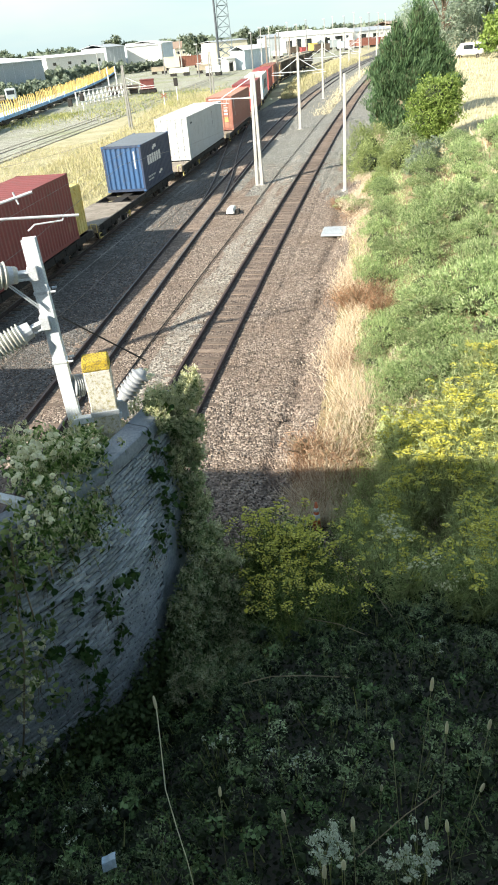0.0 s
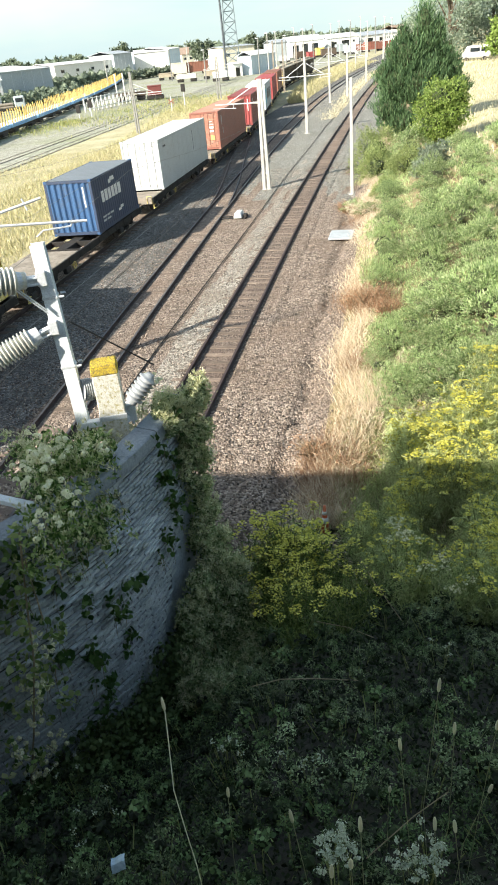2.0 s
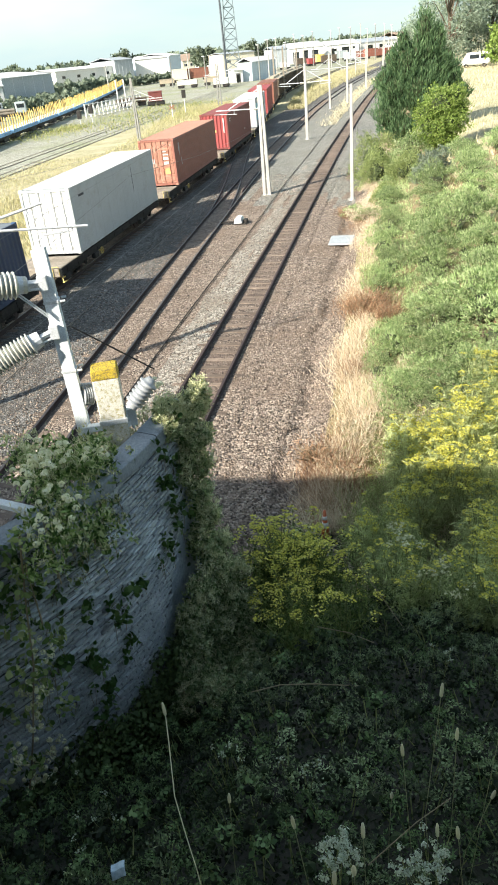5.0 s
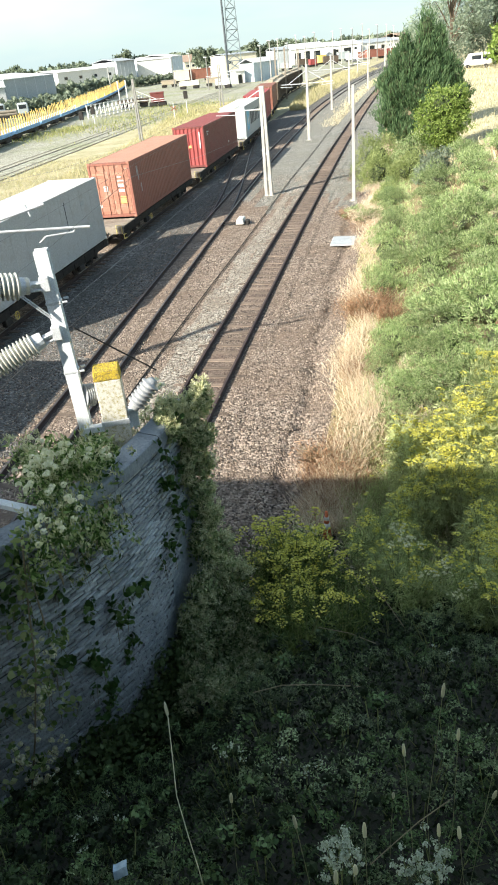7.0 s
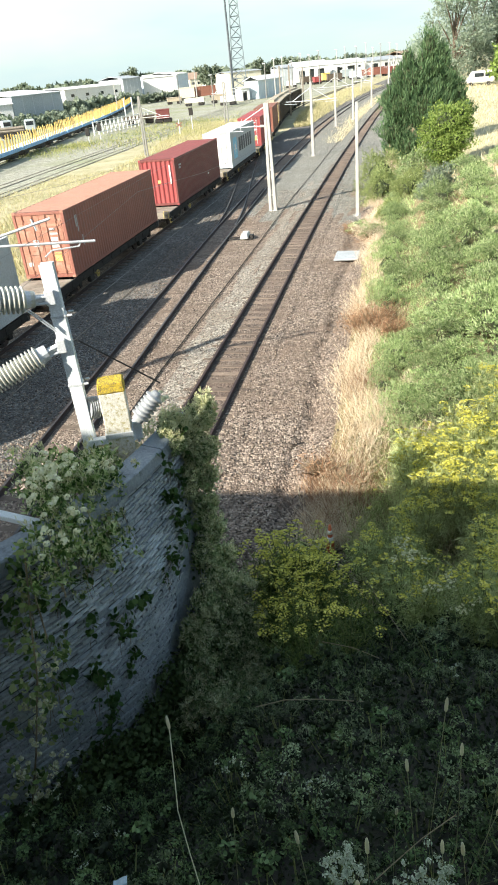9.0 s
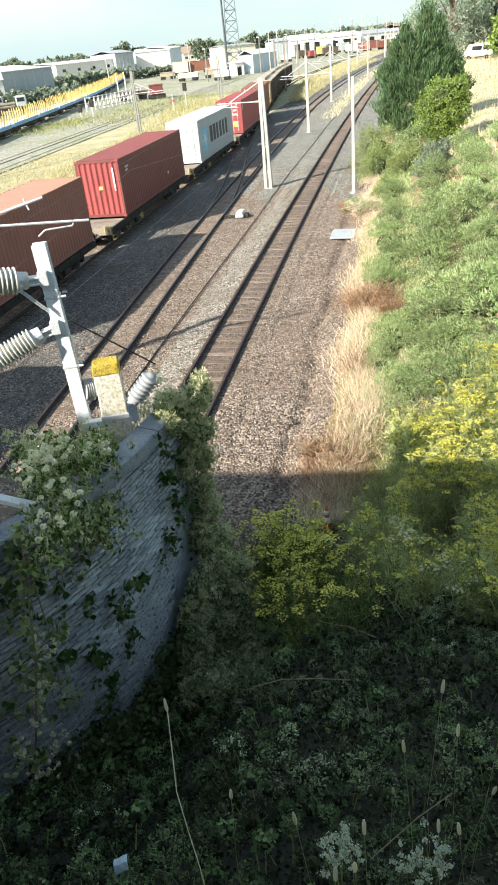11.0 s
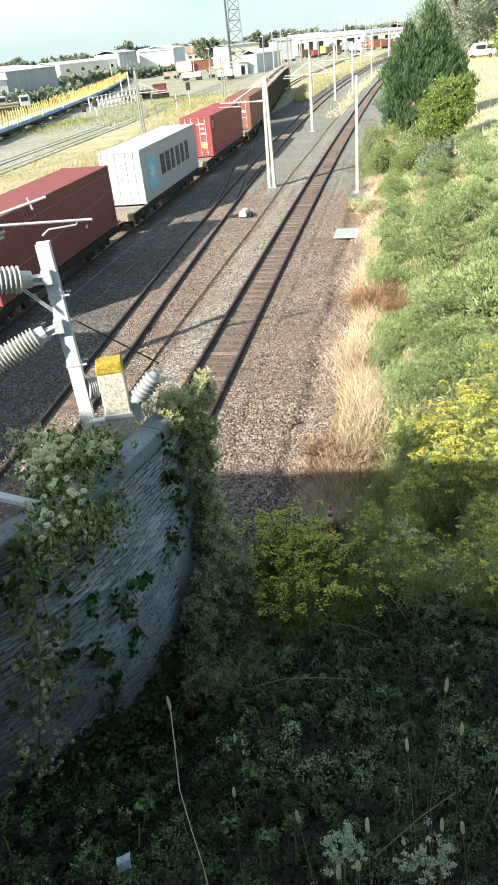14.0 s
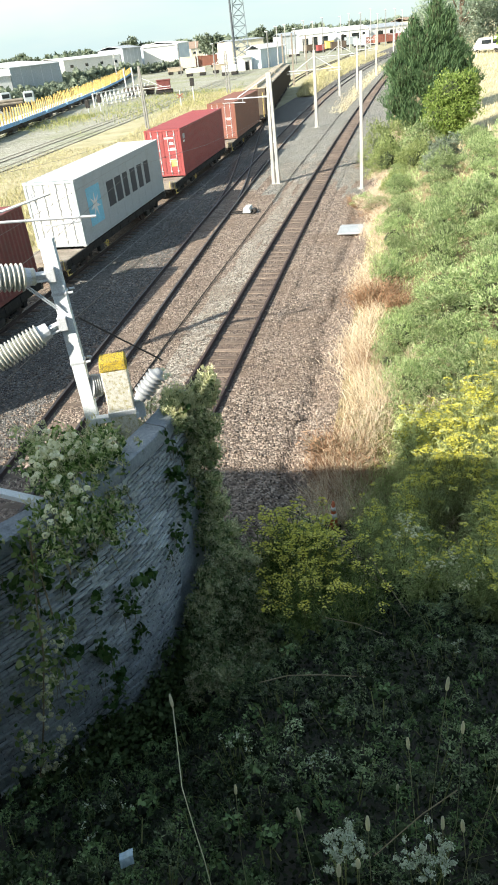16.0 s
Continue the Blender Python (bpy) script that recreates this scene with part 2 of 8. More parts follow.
# ---- mesh helpers ----
def mesh_object(name, verts, faces, material, parent=None, label="", smooth=False):
    me = bpy.data.meshes.new(name)
    me.from_pydata([tuple(v) for v in verts], [], [tuple(f) for f in faces])
    me.materials.append(material)
    if smooth:
        me.polygons.foreach_set("use_smooth", [True] * len(me.polygons))
    ob = new(name, me)
    if parent is not None:
        ob.parent = parent
    if label:
        ob["label"] = label
    return ob


def quick_mesh(name, verts, size, material):
    """A mesh of equal polygons, size corners each, from an array of their corners in order."""
    verts = np.asarray(verts, dtype=np.float32).reshape(-1, 3)
    count = len(verts) // size
    me = bpy.data.meshes.new(name)
    me.vertices.add(len(verts))
    me.vertices.foreach_set("co", verts.ravel())
    me.loops.add(len(verts))
    me.loops.foreach_set("vertex_index", np.arange(len(verts), dtype=np.int32))
    me.polygons.add(count)
    me.polygons.foreach_set("loop_start", np.arange(0, len(verts), size, dtype=np.int32))
    me.update(calc_edges=True)
    me.materials.append(material)
    return me


def part(name, bm, material, parent=None, label="", smooth=False):
    me = bpy.data.meshes.new(name)
    bmesh.ops.recalc_face_normals(bm, faces=bm.faces)
    bm.to_mesh(me)
    bm.free()
    me.materials.append(material)
    if smooth:
        me.polygons.foreach_set("use_smooth", [True] * len(me.polygons))
    ob = new(name, me)
    if parent is not None:
        ob.parent = parent
    if label:
        ob["label"] = label
    return ob


def box(bm, x0, y0, z0, x1, y1, z1, bevel=0.0, m=None):
    r = bmesh.ops.create_cube(bm, size=1.0)
    vs = r["verts"]
    for v in vs:
        v.co = Vector((x0 + (v.co.x + 0.5) * (x1 - x0), y0 + (v.co.y + 0.5) * (y1 - y0), z0 + (v.co.z + 0.5) * (z1 - z0)))
    if bevel:
        es = list({e for v in vs for e in v.link_edges})
        g = bmesh.ops.bevel(bm, geom=es, offset=bevel, segments=1, affect="EDGES", profile=0.5)
        vs = list({v for f in g["faces"] for v in f.verts} | {v for v in vs if v.is_valid})
    if m is not None:
        bmesh.ops.transform(bm, matrix=m, verts=vs)
    return bm


def rod(bm, a, b, r0, r1=None, sides=8):
    """A round bar from a to b."""
    a, b = Vector(a), Vector(b)
    r1 = r0 if r1 is None else r1
    g = bmesh.ops.create_cone(bm, cap_ends=True, segments=sides, radius1=r0, radius2=r1, depth=(b - a).length)
    q = (b - a).to_track_quat("Z", "Y").to_matrix().to_4x4()
    bmesh.ops.transform(bm, matrix=Matrix.Translation((a + b) / 2) @ q, verts=g["verts"])
    return bm


def tube(bm, pts, r, sides=6):
    """A bent bar through points."""
    for a, b in zip(pts[:-1], pts[1:]):
        rod(bm, a, b, r, r, sides)
    return bm


def turned(bm, profile, sides=14, m=None):
    """A turned body from (radius, height) pairs."""
    rings = []
    for r, z in profile:
        rings.append([bm.verts.new((r * math.cos(2 * math.pi * i / sides), r * math.sin(2 * math.pi * i / sides), z)) for i in range(sides)])
    for p, q in zip(rings[:-1], rings[1:]):
        for i in range(sides):
            bm.faces.new((p[i], p[(i + 1) % sides], q[(i + 1) % sides], q[i]))
    bm.faces.new(list(reversed(rings[0])))
    bm.faces.new(rings[-1])
    if m is not None:
        bmesh.ops.transform(bm, matrix=m, verts=[v for ring in rings for v in ring])
    return bm


def empty(name, m=None, **tags):
    ob = new(name)
    ob.empty_display_size = 0.2
    if m is not None:
        ob.matrix_basis = m
    return tagged(ob, **tags)


def along(a, b):
    """A pose at a whose z axis points to b."""
    a, b = Vector(a), Vector(b)
    return Matrix.Translation(a) @ (b - a).to_track_quat("Z", "Y").to_matrix().to_4x4()


# ---- the plan: three curved tracks, the bank, the yard ----
def t1(y):
    return -5.45 + 0.188 * y + 0.00016 * min(y, 300) ** 2 + (0.096 * (y - 300) if y > 300 else 0)


def t2(y):
    return -8.0 + 0.118 * y + 0.00041 * min(y, 260) ** 2 + (0.2132 * (y - 260) if y > 260 else 0)


def t3(y):
    # straight, a slight swing to the left, then the long bend to the right
    x = -15.44 + 0.1927 * min(y, 66.0)
    if y > 66:
        k = min(y, 94.0) - 66
        x += 0.1927 * k - 0.001745 * k * k
    if y > 94:
        x += 0.095 * (y - 94)
    if y > 128:
        k = min(y, 200.0) - 128
        x += 0.0011 * k * k + (0.1584 * (y - 200) if y > 200 else 0)
    return x


def log_line(y):
    return -35.0 - 0.00031 * max(0.0, y - 101) ** 2


NEAR = 1.2


def near_pt(p):
    """Places round the wing wall, moved out from the eye."""
    return Vector((p[0] * NEAR, p[1] * NEAR, EYE.z - (EYE.z - p[2]) * NEAR))


WALL = [(-5.70, 3.96), (-4.68, 4.50), (-3.84, 5.06), (-3.07, 5.76), (-2.52, 6.36), (-2.06, 7.02), (-1.70, 7.74), (-1.44, 8.40), (-1.26, 9.00)]


def wall_x(y):
    if y <= WALL[0][1]:
        return WALL[0][0] - (WALL[0][1] - y) * 1.8
    for (xa, ya), (xb, yb) in zip(WALL[:-1], WALL[1:]):
        if y <= yb:
            return xa + (xb - xa) * (y - ya) / (yb - ya)
    return None


def smooth_step(a, b, v):
    k = max(0.0, min(1.0, (v - a) / (b - a)))
    return k * k * (3 - 2 * k)


def ground_z(x, y):
    """Height of the ground."""
    u = x - t1(y)
    z = -0.17
    for k in (abs(u), abs(x - t2(y))):
        z += 0.034 * smooth_step(0.66, 0.72, k) * smooth_step(2.0, 1.2, k)
    # shallow dips along the ballast beside the near track
    if 1.0 < u < 3.8 and 8 < y < 60:
        rough_line = 0.6 + 0.7 * noise.noise(Vector((u * 1.1, y * 1.3, 5)))
        z -= rough_line * (0.20 * math.exp(-((u - 3.2 - 0.12 * math.sin(y * 0.8)) / 0.24) ** 2) + 0.07 * math.exp(-((u - 1.55) / 0.10) ** 2))
        z += 0.05 * noise.noise(Vector((u * 4.0, y * 4.0, 1))) * (1.0 + 1.2 * math.exp(-((u - 3.2) / 0.35) ** 2))
    z += 0.25 * smooth_step(2.9, 4.2, u) * smooth_step(10, 16, y)
    # bank beside the near track, rising to the field
    rise = 0.25 * max(0.0, u - 4.0)
    top = 2.0 + 0.006 * max(0.0, y - 40)
    z += min(rise, top) * smooth_step(9, 20, y) if u > 4.0 else 0.0
    # bank under the camera; it falls off towards the foot of the wall
    bank = min(6.3, max(0.0, 5.55 - 0.68 * (y - 1.0)))
    bank += 0.25 * max(0.0, x - 2.5) * smooth_step(11, 5, y)
    bank -= 1.1 * smooth_step(0.2, -1.8, x) * smooth_step(1.2, 3.2, y)
    bank = max(bank, 0.0)
    w = wall_x(y)
    if w is not None:
        bank += (0.05 - bank) * smooth_step(3.6, 0.1, x - w) * smooth_step(1.4, 3.9, y)
        bank = max(bank, 0.0) * smooth_step(w - 0.25, w - 0.08, x)
    elif bank > 0:
        bank *= smooth_step(-1.6, -0.4, x)
    z = max(z, z + bank)
    if u < -12:
        z += 0.05 * noise.noise(Vector((x * 0.15, y * 0.15, 0)))
    elif u > 3:
        z += 0.12 * noise.noise(Vector((x * 0.5, y * 0.5, 0)))
    return z
# ---- ground: one sheet to the horizon ----
def steps(*spans):
    out = []
    for a, b, d in spans:
        out += list(np.arange(a, b, d))
    return out


def build_ground():
    us = steps((-1900, -300, 200), (-300, -60, 20), (-60, -13, 2.0), (-13, -2.4, 0.6), (-2.4, 1.6, 0.1), (1.6, 3.6, 0.09), (3.6, 9.0, 0.2), (9, 30, 1.0), (30, 120, 10), (120, 1900, 150)) + [1900]
    ys = steps((-300, -20, 40), (-20, 0, 2.5), (0, 14, 0.2), (14, 30, 0.25), (30, 60, 0.6), (60, 140, 2.5), (140, 420, 14), (420, 3000, 160)) + [3000]
    verts = [(u + t1(max(y, 0)), y, 0) for y in ys for u in us]
    verts = [(x, y, ground_z(x, y)) for x, y, z in verts]
    nx = len(us)
    faces, idx = [], []
    kinds = ["ballast", "soil", "meadow", "scrub", "far", "gravel", "ballast_pale", "ballast_grey_shade", "ballast_far"]
    for j in range(len(ys) - 1):
        for i in range(nx - 1):
            faces.append((j * nx + i, j * nx + i + 1, (j + 1) * nx + i + 1, (j + 1) * nx + i))
            u, y = (us[i] + us[i + 1]) / 2, (ys[j] + ys[j + 1]) / 2
            x = u + t1(max(y, 0))
            w = wall_x(y)
            if y > 420 or u < -110 or u > 130:
                k = 4
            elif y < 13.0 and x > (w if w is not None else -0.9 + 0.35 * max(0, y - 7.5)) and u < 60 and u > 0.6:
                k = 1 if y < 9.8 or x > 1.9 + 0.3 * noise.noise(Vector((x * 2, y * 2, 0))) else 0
            elif -12.2 < u < 4.0:
                k = 6 if -1.9 + 0.5 * noise.noise(Vector((u, y * 0.35, 3))) < u < -0.75 and y < 50 + 30 * noise.noise(Vector((u * 2, y * 0.3, 9))) else (7 if x < t2(y) - 0.7 + 0.5 * noise.noise(Vector((u, y * 0.4, 1))) else (8 if y > 46 + 14 * noise.noise(Vector((u * 1.5, y * 0.2, 4))) else 0))
            elif u >= 4.0:
                k = 3 if u < 9 else 2
            elif u > -24:
                k = 2
            else:
                k = 5 if (u < -33 or y > 150) else 2
            idx.append(kinds.index(k) if isinstance(k, str) else k)
    ob = mesh_object("ground", verts, faces, M["ballast"], smooth=True)
    for k in kinds[1:]:
        ob.data.materials.append(M[k])
    ob.data.polygons.foreach_set("material_index", idx)
    tagged(ob, "railway land of ballast, dry grass and a weedy bank", "ground", kind="structure")


build_ground()


# ---- tracks ----
def sweep(fn, side, y0, y1, dy, profile):
    """A bar of the given cross-section that follows a track at a side offset."""
    ys = list(np.arange(y0, y1, dy)) + [y1]
    n = len(profile)
    verts, faces = [], []
    for y in ys:
        s = (fn(y + 0.5) - fn(y - 0.5))
        nx, ny = 1 / math.hypot(1, s), -s / math.hypot(1, s)
        for p, z in profile:
            verts.append((fn(y) + (side + p) * nx, y + (side + p) * ny, z))
    for j in range(len(ys) - 1):
        for i in range(n):
            faces.append((j * n + i, j * n + (i + 1) % n, (j + 1) * n + (i + 1) % n, (j + 1) * n + i))
    faces += [tuple(range(n)), tuple(reversed(range((len(ys) - 1) * n, len(ys) * n)))]
    return verts, faces


RAIL = [(-0.07, -0.165), (0.07, -0.165), (0.07, -0.145), (0.014, -0.12), (0.014, -0.05), (0.042, -0.035), (0.042, -0.006), (0.034, 0.0), (-0.034, 0.0), (-0.042, -0.006), (-0.042, -0.035), (-0.014, -0.05), (-0.014, -0.12), (-0.07, -0.145)]
HALF = 0.60
random.seed(4)
SLEEPER = None


def sleeper_mesh():
    global SLEEPER
    if SLEEPER is None:
        bm = bmesh.new()
        box(bm, -1.06, -0.115, -0.30, 1.06, 0.115, -0.138, 0.015)
        SLEEPER = bpy.data.meshes.new("sleeper")
        bm.to_mesh(SLEEPER)
        bm.free()
        SLEEPER.materials.append(M["sleeper"])
    return SLEEPER


def rail_piece(name, fn, side, y0, y1, parent, top="railtop", dy=1.5):
    v, f = sweep(fn, side, y0, y1, dy, RAIL)
    ob = mesh_object(name, v, f, M["rail"], parent)
    ob.data.materials.append(M[top])
    n = len(RAIL)
    rows = (len(f) - 2) // n
    ob.data.polygons.foreach_set("material_index", [1 if i % n == 7 else 0 for i in range(rows * n)] + [0, 0])
    return ob


def track(name_label, fn, y0, y1, sleep0, sleep1, top="railtop", bed="ballast_brown", rise=-0.151):
    tr = empty("railway_track", label=name_label, category="railway track", group="railway tracks")
    rail_piece("rail", fn, -HALF, y0, y1, tr, top)
    rail_piece("rail", fn, HALF, y0, y1, tr, top)
    y = sleep0
    while y < sleep1:
        s = fn(y + 0.5) - fn(y - 0.5)
        ob = new("sleeper", sleeper_mesh())
        ob.parent = tr
        ob.matrix_basis = Matrix.Translation((fn(y), y, random.uniform(-0.012, 0.008))) @ Matrix.Rotation(-math.atan(s) + random.uniform(-0.012, 0.012), 4, "Z")
        y += 0.61
    if bed:
        v, f = sweep(fn, 0, y0, min(y1, 130), 1.0, [(-0.78, -0.178), (0.78, -0.178), (0.50, rise), (-0.50, rise)])
        bed = mesh_object("track_bed", v, f, M[bed], tr, "ballast packed between the rails")
    return tr


track("rust-railed single track on brown sleepers in ballast", t1, -12, 330, 12, 150, "rail")
track("main track with worn rails beside the passing train", t2, -12, 330, 12, 130, bed="ballast", rise=-0.142)
track("train-carrying track lying in grey ballast", t3, -40, 330, 18, 60, bed="ballast", rise=-0.142)


# crossover leaving the main track for the train's track
def cross(y):
    k = smooth_step(40, 88, y)
    return t2(y) * (1 - k) + t3(y) * k


tr = empty("turnout_track", label="diverging turnout rails leaving the main track", category="turnout")
rail_piece("rail", cross, -HALF, 41, 84, tr)
rail_piece("rail", cross, HALF, 44, 84, tr)
v, f = sweep(t2, 0.42, 50, 58, 1, RAIL)
mesh_object("check_rail", v, f, M["rail"], tr)
for y in np.arange(42, 80, 0.61):
    ob = new("sleeper", sleeper_mesh())
    ob.parent = tr
    ob.matrix_basis = Matrix.Translation((cross(y), y, -0.02)) @ Matrix.Rotation(-0.2, 4, "Z")


def siding1(y):
    return -26.4 + 0.165 * (y - 78)


def siding2(y):
    return -23.0 + 0.160 * (y - 78)


def yard1(y):
    return log_line(y)


for fn, lab in ((siding1, "rusty siding sunk in dry grass"), (siding2, "disused siding along the grass edge"), (yard1, "yard track under the log wagons")):
    tr = empty("railway_track", label=lab, category="railway track", group="railway tracks")
    for s in (-HALF, HALF):
        ob = rail_piece("rail", fn, s, 40, 330, tr, "rail", 4)
        ob.data.materials[0] = ob.data.materials[1] = M["timber"] if fn is not yard1 else M["rail"]
        ob.location.z = -0.09
    v, f = sweep(fn, 0, 40, 330, 4, [(-0.9, -0.2), (0.9, -0.2), (0.5, -0.13), (-0.5, -0.13)])
    mesh_object("track_bed", v, f, M["gravel"], tr)


# signal cable lying between the tracks
def cable_line(y):
    return t1(y) - 2.25 + 0.04 * math.sin(y * 0.21)


v, f = sweep(cable_line, 0, 8, 110, 0.8, [(0.022 * math.cos(a), -0.12 + 0.022 * math.sin(a)) for a in np.arange(0, 6.2, 1.05)])
tagged(mesh_object("ground_cable", v, f, M["black"]), "black signal cable lying on the ballast", "cable")


def cable2_line(y):
    return t3(y) + 3.1 + 0.04 * math.sin(y * 0.5)


v, f = sweep(cable2_line, 0, 8, 70, 0.8, [(0.016 * math.cos(a), -0.12 + 0.016 * math.sin(a)) for a in np.arange(0, 6.2, 1.05)])
tagged(mesh_object("ground_cable", v, f, M["timber"]), "pale grey cable lying between the tracks", "cable")
# ---- bridge: the camera stands over its edge; its shadow lies on the ground ----
br = empty("road_bridge", label="concrete road bridge with a parapet beside the tracks", category="bridge", kind="structure")
rot8 = Matrix.Rotation(radians(-8.6), 4, "Z")
bm = bmesh.new()
box(bm, -70, -9.0, 6.3, 60, -0.10, 7.2, 0, rot8)
part("deck", bm, M["concrete"], br)
bm = bmesh.new()
box(bm, -70, -0.42, 7.2, 60, -0.16, 8.20, 0.02, rot8)
part("parapet", bm, M["concrete"], br)
# unseen screen, added so that the bridge's shadow reaches far enough
bm = bmesh.new()
box(bm, -70, -0.38, 8.202, 60, -0.22, 10.87, 0.02, rot8)
part("safety_screen", bm, M["galv"], br)
bm = bmesh.new()
box(bm, -70, -9.0, 7.2, 60, -8.7, 8.3, 0.02, rot8)
part("parapet", bm, M["concrete"], br)


# ---- brick wing wall ----
def curve_pts(step):
    """Points and headings along the wall's face at even steps."""
    pts, acc = [], 0.0
    dense = []
    n = len(WALL)
    for i in range(n - 1):
        p0, p1, p2, p3 = (Vector(WALL[max(0, min(n - 1, k))]) for k in (i - 1, i, i + 1, i + 2))
        for k in range(40):
            s = k / 40
            dense.append(0.5 * ((2 * p1) + (p2 - p0) * s + (2 * p0 - 5 * p1 + 4 * p2 - p3) * s * s + (3 * p1 - p0 - 3 * p2 + p3) * s ** 3))
    dense.append(Vector(WALL[-1]))
    out, left = [], 0.0
    for a, b in zip(dense[:-1], dense[1:]):
        d = (b - a).length
        while left <= d:
            p = a + (b - a) * (left / d)
            out.append((p, math.atan2((b - a).y, (b - a).x)))
            left += step
        left -= d
    return out


WALL_TOP, WALL_FOOT, COURSE = 3.94, -0.1, 0.0625


def build_wall():
    wall = empty("wing_wall", label="whitewashed brick wing wall with a concrete coping, overgrown", category="wall", kind="structure")
    pts = curve_pts(0.1)
    verts, faces = [], []
    for p, h in pts:
        nrm = Vector((math.sin(h), -math.cos(h)))
        for off in (-0.012, -0.23):
            for z in (WALL_FOOT - 0.6, WALL_TOP):
                verts.append((p.x + nrm.x * off, p.y + nrm.y * off, z))
    for j in range(len(pts) - 1):
        a, b = j * 4, (j + 1) * 4
        faces += [(a, b, b + 1, a + 1), (a + 2, a + 3, b + 3, b + 2), (a + 1, b + 1, b + 3, a + 3), (a, a + 2, b + 2, b)]
    e = (len(pts) - 1) * 4
    faces += [(0, 1, 3, 2), (e, e + 2, e + 3, e + 1)]
    mesh_object("core", verts, faces, M["mortar"], wall, "dark mortar between the bricks")
    # patch of smooth plaster low down near the end
    rv, rf = [], []
    rp = [q for i, q in enumerate(pts) if i > 0.70 * len(pts)]
    for i, (q, hh) in enumerate(rp):
        nrm = Vector((math.sin(hh), -math.cos(hh)))
        top = 1.0 + 1.8 * smooth_step(0, 0.8 * len(rp), i) + 0.09 * math.sin(i * 1.9)
        for off in (0.0, 0.014):
            for z in (WALL_FOOT - 0.4, top):
                rv.append((q.x + nrm.x * off, q.y + nrm.y * off, z))
    for j in range(len(rp) - 1):
        a, b = j * 4, (j + 1) * 4
        rf += [(a + 2, b + 2, b + 3, a + 3), (a + 1, a + 3, b + 3, b + 1)]
    rf += [(0, 2, 3, 1), (len(rv) - 4, len(rv) - 3, len(rv) - 1, len(rv) - 2)]
    mesh_object("render_patch", rv, rf, M["coping"], wall, "smooth grey render patch")
    # coping stones
    cps = curve_pts(0.02)
    span = 49
    for k in range(0, len(cps) - 4, span):
        seg = cps[k:min(k + span, len(cps)):4]
        if len(seg) < 2:
            continue
        cv, cf = [], []
        prof = [(0.05, WALL_TOP), (0.06, WALL_TOP + 0.02), (0.06, WALL_TOP + 0.185), (0.04, WALL_TOP + 0.205), (-0.25, WALL_TOP + 0.225), (-0.27, WALL_TOP + 0.20), (-0.27, WALL_TOP)]
        for q, hh in seg:
            nrm = Vector((math.sin(hh), -math.cos(hh)))
            cv += [(q.x + nrm.x * o, q.y + nrm.y * o, z) for o, z in prof]
        m = len(prof)
        for j in range(len(seg) - 1):
            cf += [(j * m + i, j * m + (i + 1) % m, (j + 1) * m + (i + 1) % m, (j + 1) * m + i) for i in range(m)]
        cf += [tuple(reversed(range(m))), tuple(range((len(seg) - 1) * m, len(seg) * m))]
        mesh_object("coping_stone", cv, cf, M["coping"], wall)
    return wall


wall = build_wall()
# ---- poles and overhead line ----
def insulator(bm, a, b, r=0.1, sheds=7):
    L = (Vector(b) - Vector(a)).length
    prof = [(r * 0.32, 0), (r * 0.62, 0.001), (r * 0.62, L * 0.10)]
    z0, z1 = L * 0.13, L * 0.90
    d = (z1 - z0) / sheds
    for i in range(sheds):
        z = z0 + i * d
        prof += [(r * 0.74, z), (r * 0.98, z + d * 0.18), (r, z + d * 0.36), (r * 0.96, z + d * 0.52), (r * 0.74, z + d * 0.66)]
    prof += [(r * 0.55, L * 0.91), (r * 0.42, L * 0.995), (r * 0.2, L)]
    return turned(bm, prof, 18, along(a, b))


def mast(x, y, h, label, wide=0.28, deep=0.28, double=0.0, lean=0.0, heading=0.0, arms=(), material="polec"):
    m = empty("overhead_line_mast", Matrix.Translation((x, y, ground_z(x, y) - 0.05)) @ Matrix.Rotation(heading, 4, "Z"), label=label, category="mast", group="overhead line masts")
    for k, off in enumerate((-double, double) if double else (0.0,)):
        bm = bmesh.new()
        box(bm, -wide / 2, -deep / 2, 0, wide / 2, deep / 2, h, 0.02)
        for v in bm.verts:
            s = 1 - 0.25 * v.co.z / h
            v.co.x = v.co.x * s + off * (1 - 0.55 * v.co.z / h) + lean * v.co.z
            v.co.y *= s
        part("shaft", bm, M[material], m)
    if double:
        for z in (1.0, 2.6, 4.2, 5.6):
            bm = bmesh.new()
            k = double * (1 - 0.55 * z / h)
            box(bm, -k, -0.05, z, k, 0.05, z + 0.14, 0.01)
            part("tie_bar", bm, M[material], m)
    bm = bmesh.new()
    box(bm, -0.30, -0.26, -0.3, 0.30, 0.26, 0.07, 0.03)
    part("footing", bm, M["concrete"], m)
    for length, z in arms:
        s = 1 if length > 0 else -1
        bm = bmesh.new()
        tube(bm, [(0.1 * s, 0, z), (length, 0, z + 0.05)], 0.035)
        tube(bm, [(0.1 * s, 0, z + 1.15), (length * 0.72, 0, z + 0.08)], 0.03)
        tube(bm, [(length * 0.55, 0, z - 0.22), (length * 1.05, 0, z - 0.16)], 0.022)
        tube(bm, [(length * 0.6, 0, z + 0.03), (length * 0.6, 0, z - 0.22)], 0.018)
        arm = part("cantilever", bm, M["galv"], m, "galvanised steel cantilever arm")
        bm = bmesh.new()
        insulator(bm, (0.12 * s, 0, z), (0.55 * s, 0, z + 0.01), 0.08, 5)
        ins = part("insulator", bm, M["porcelain"], m, "ribbed pale insulator")
    return m


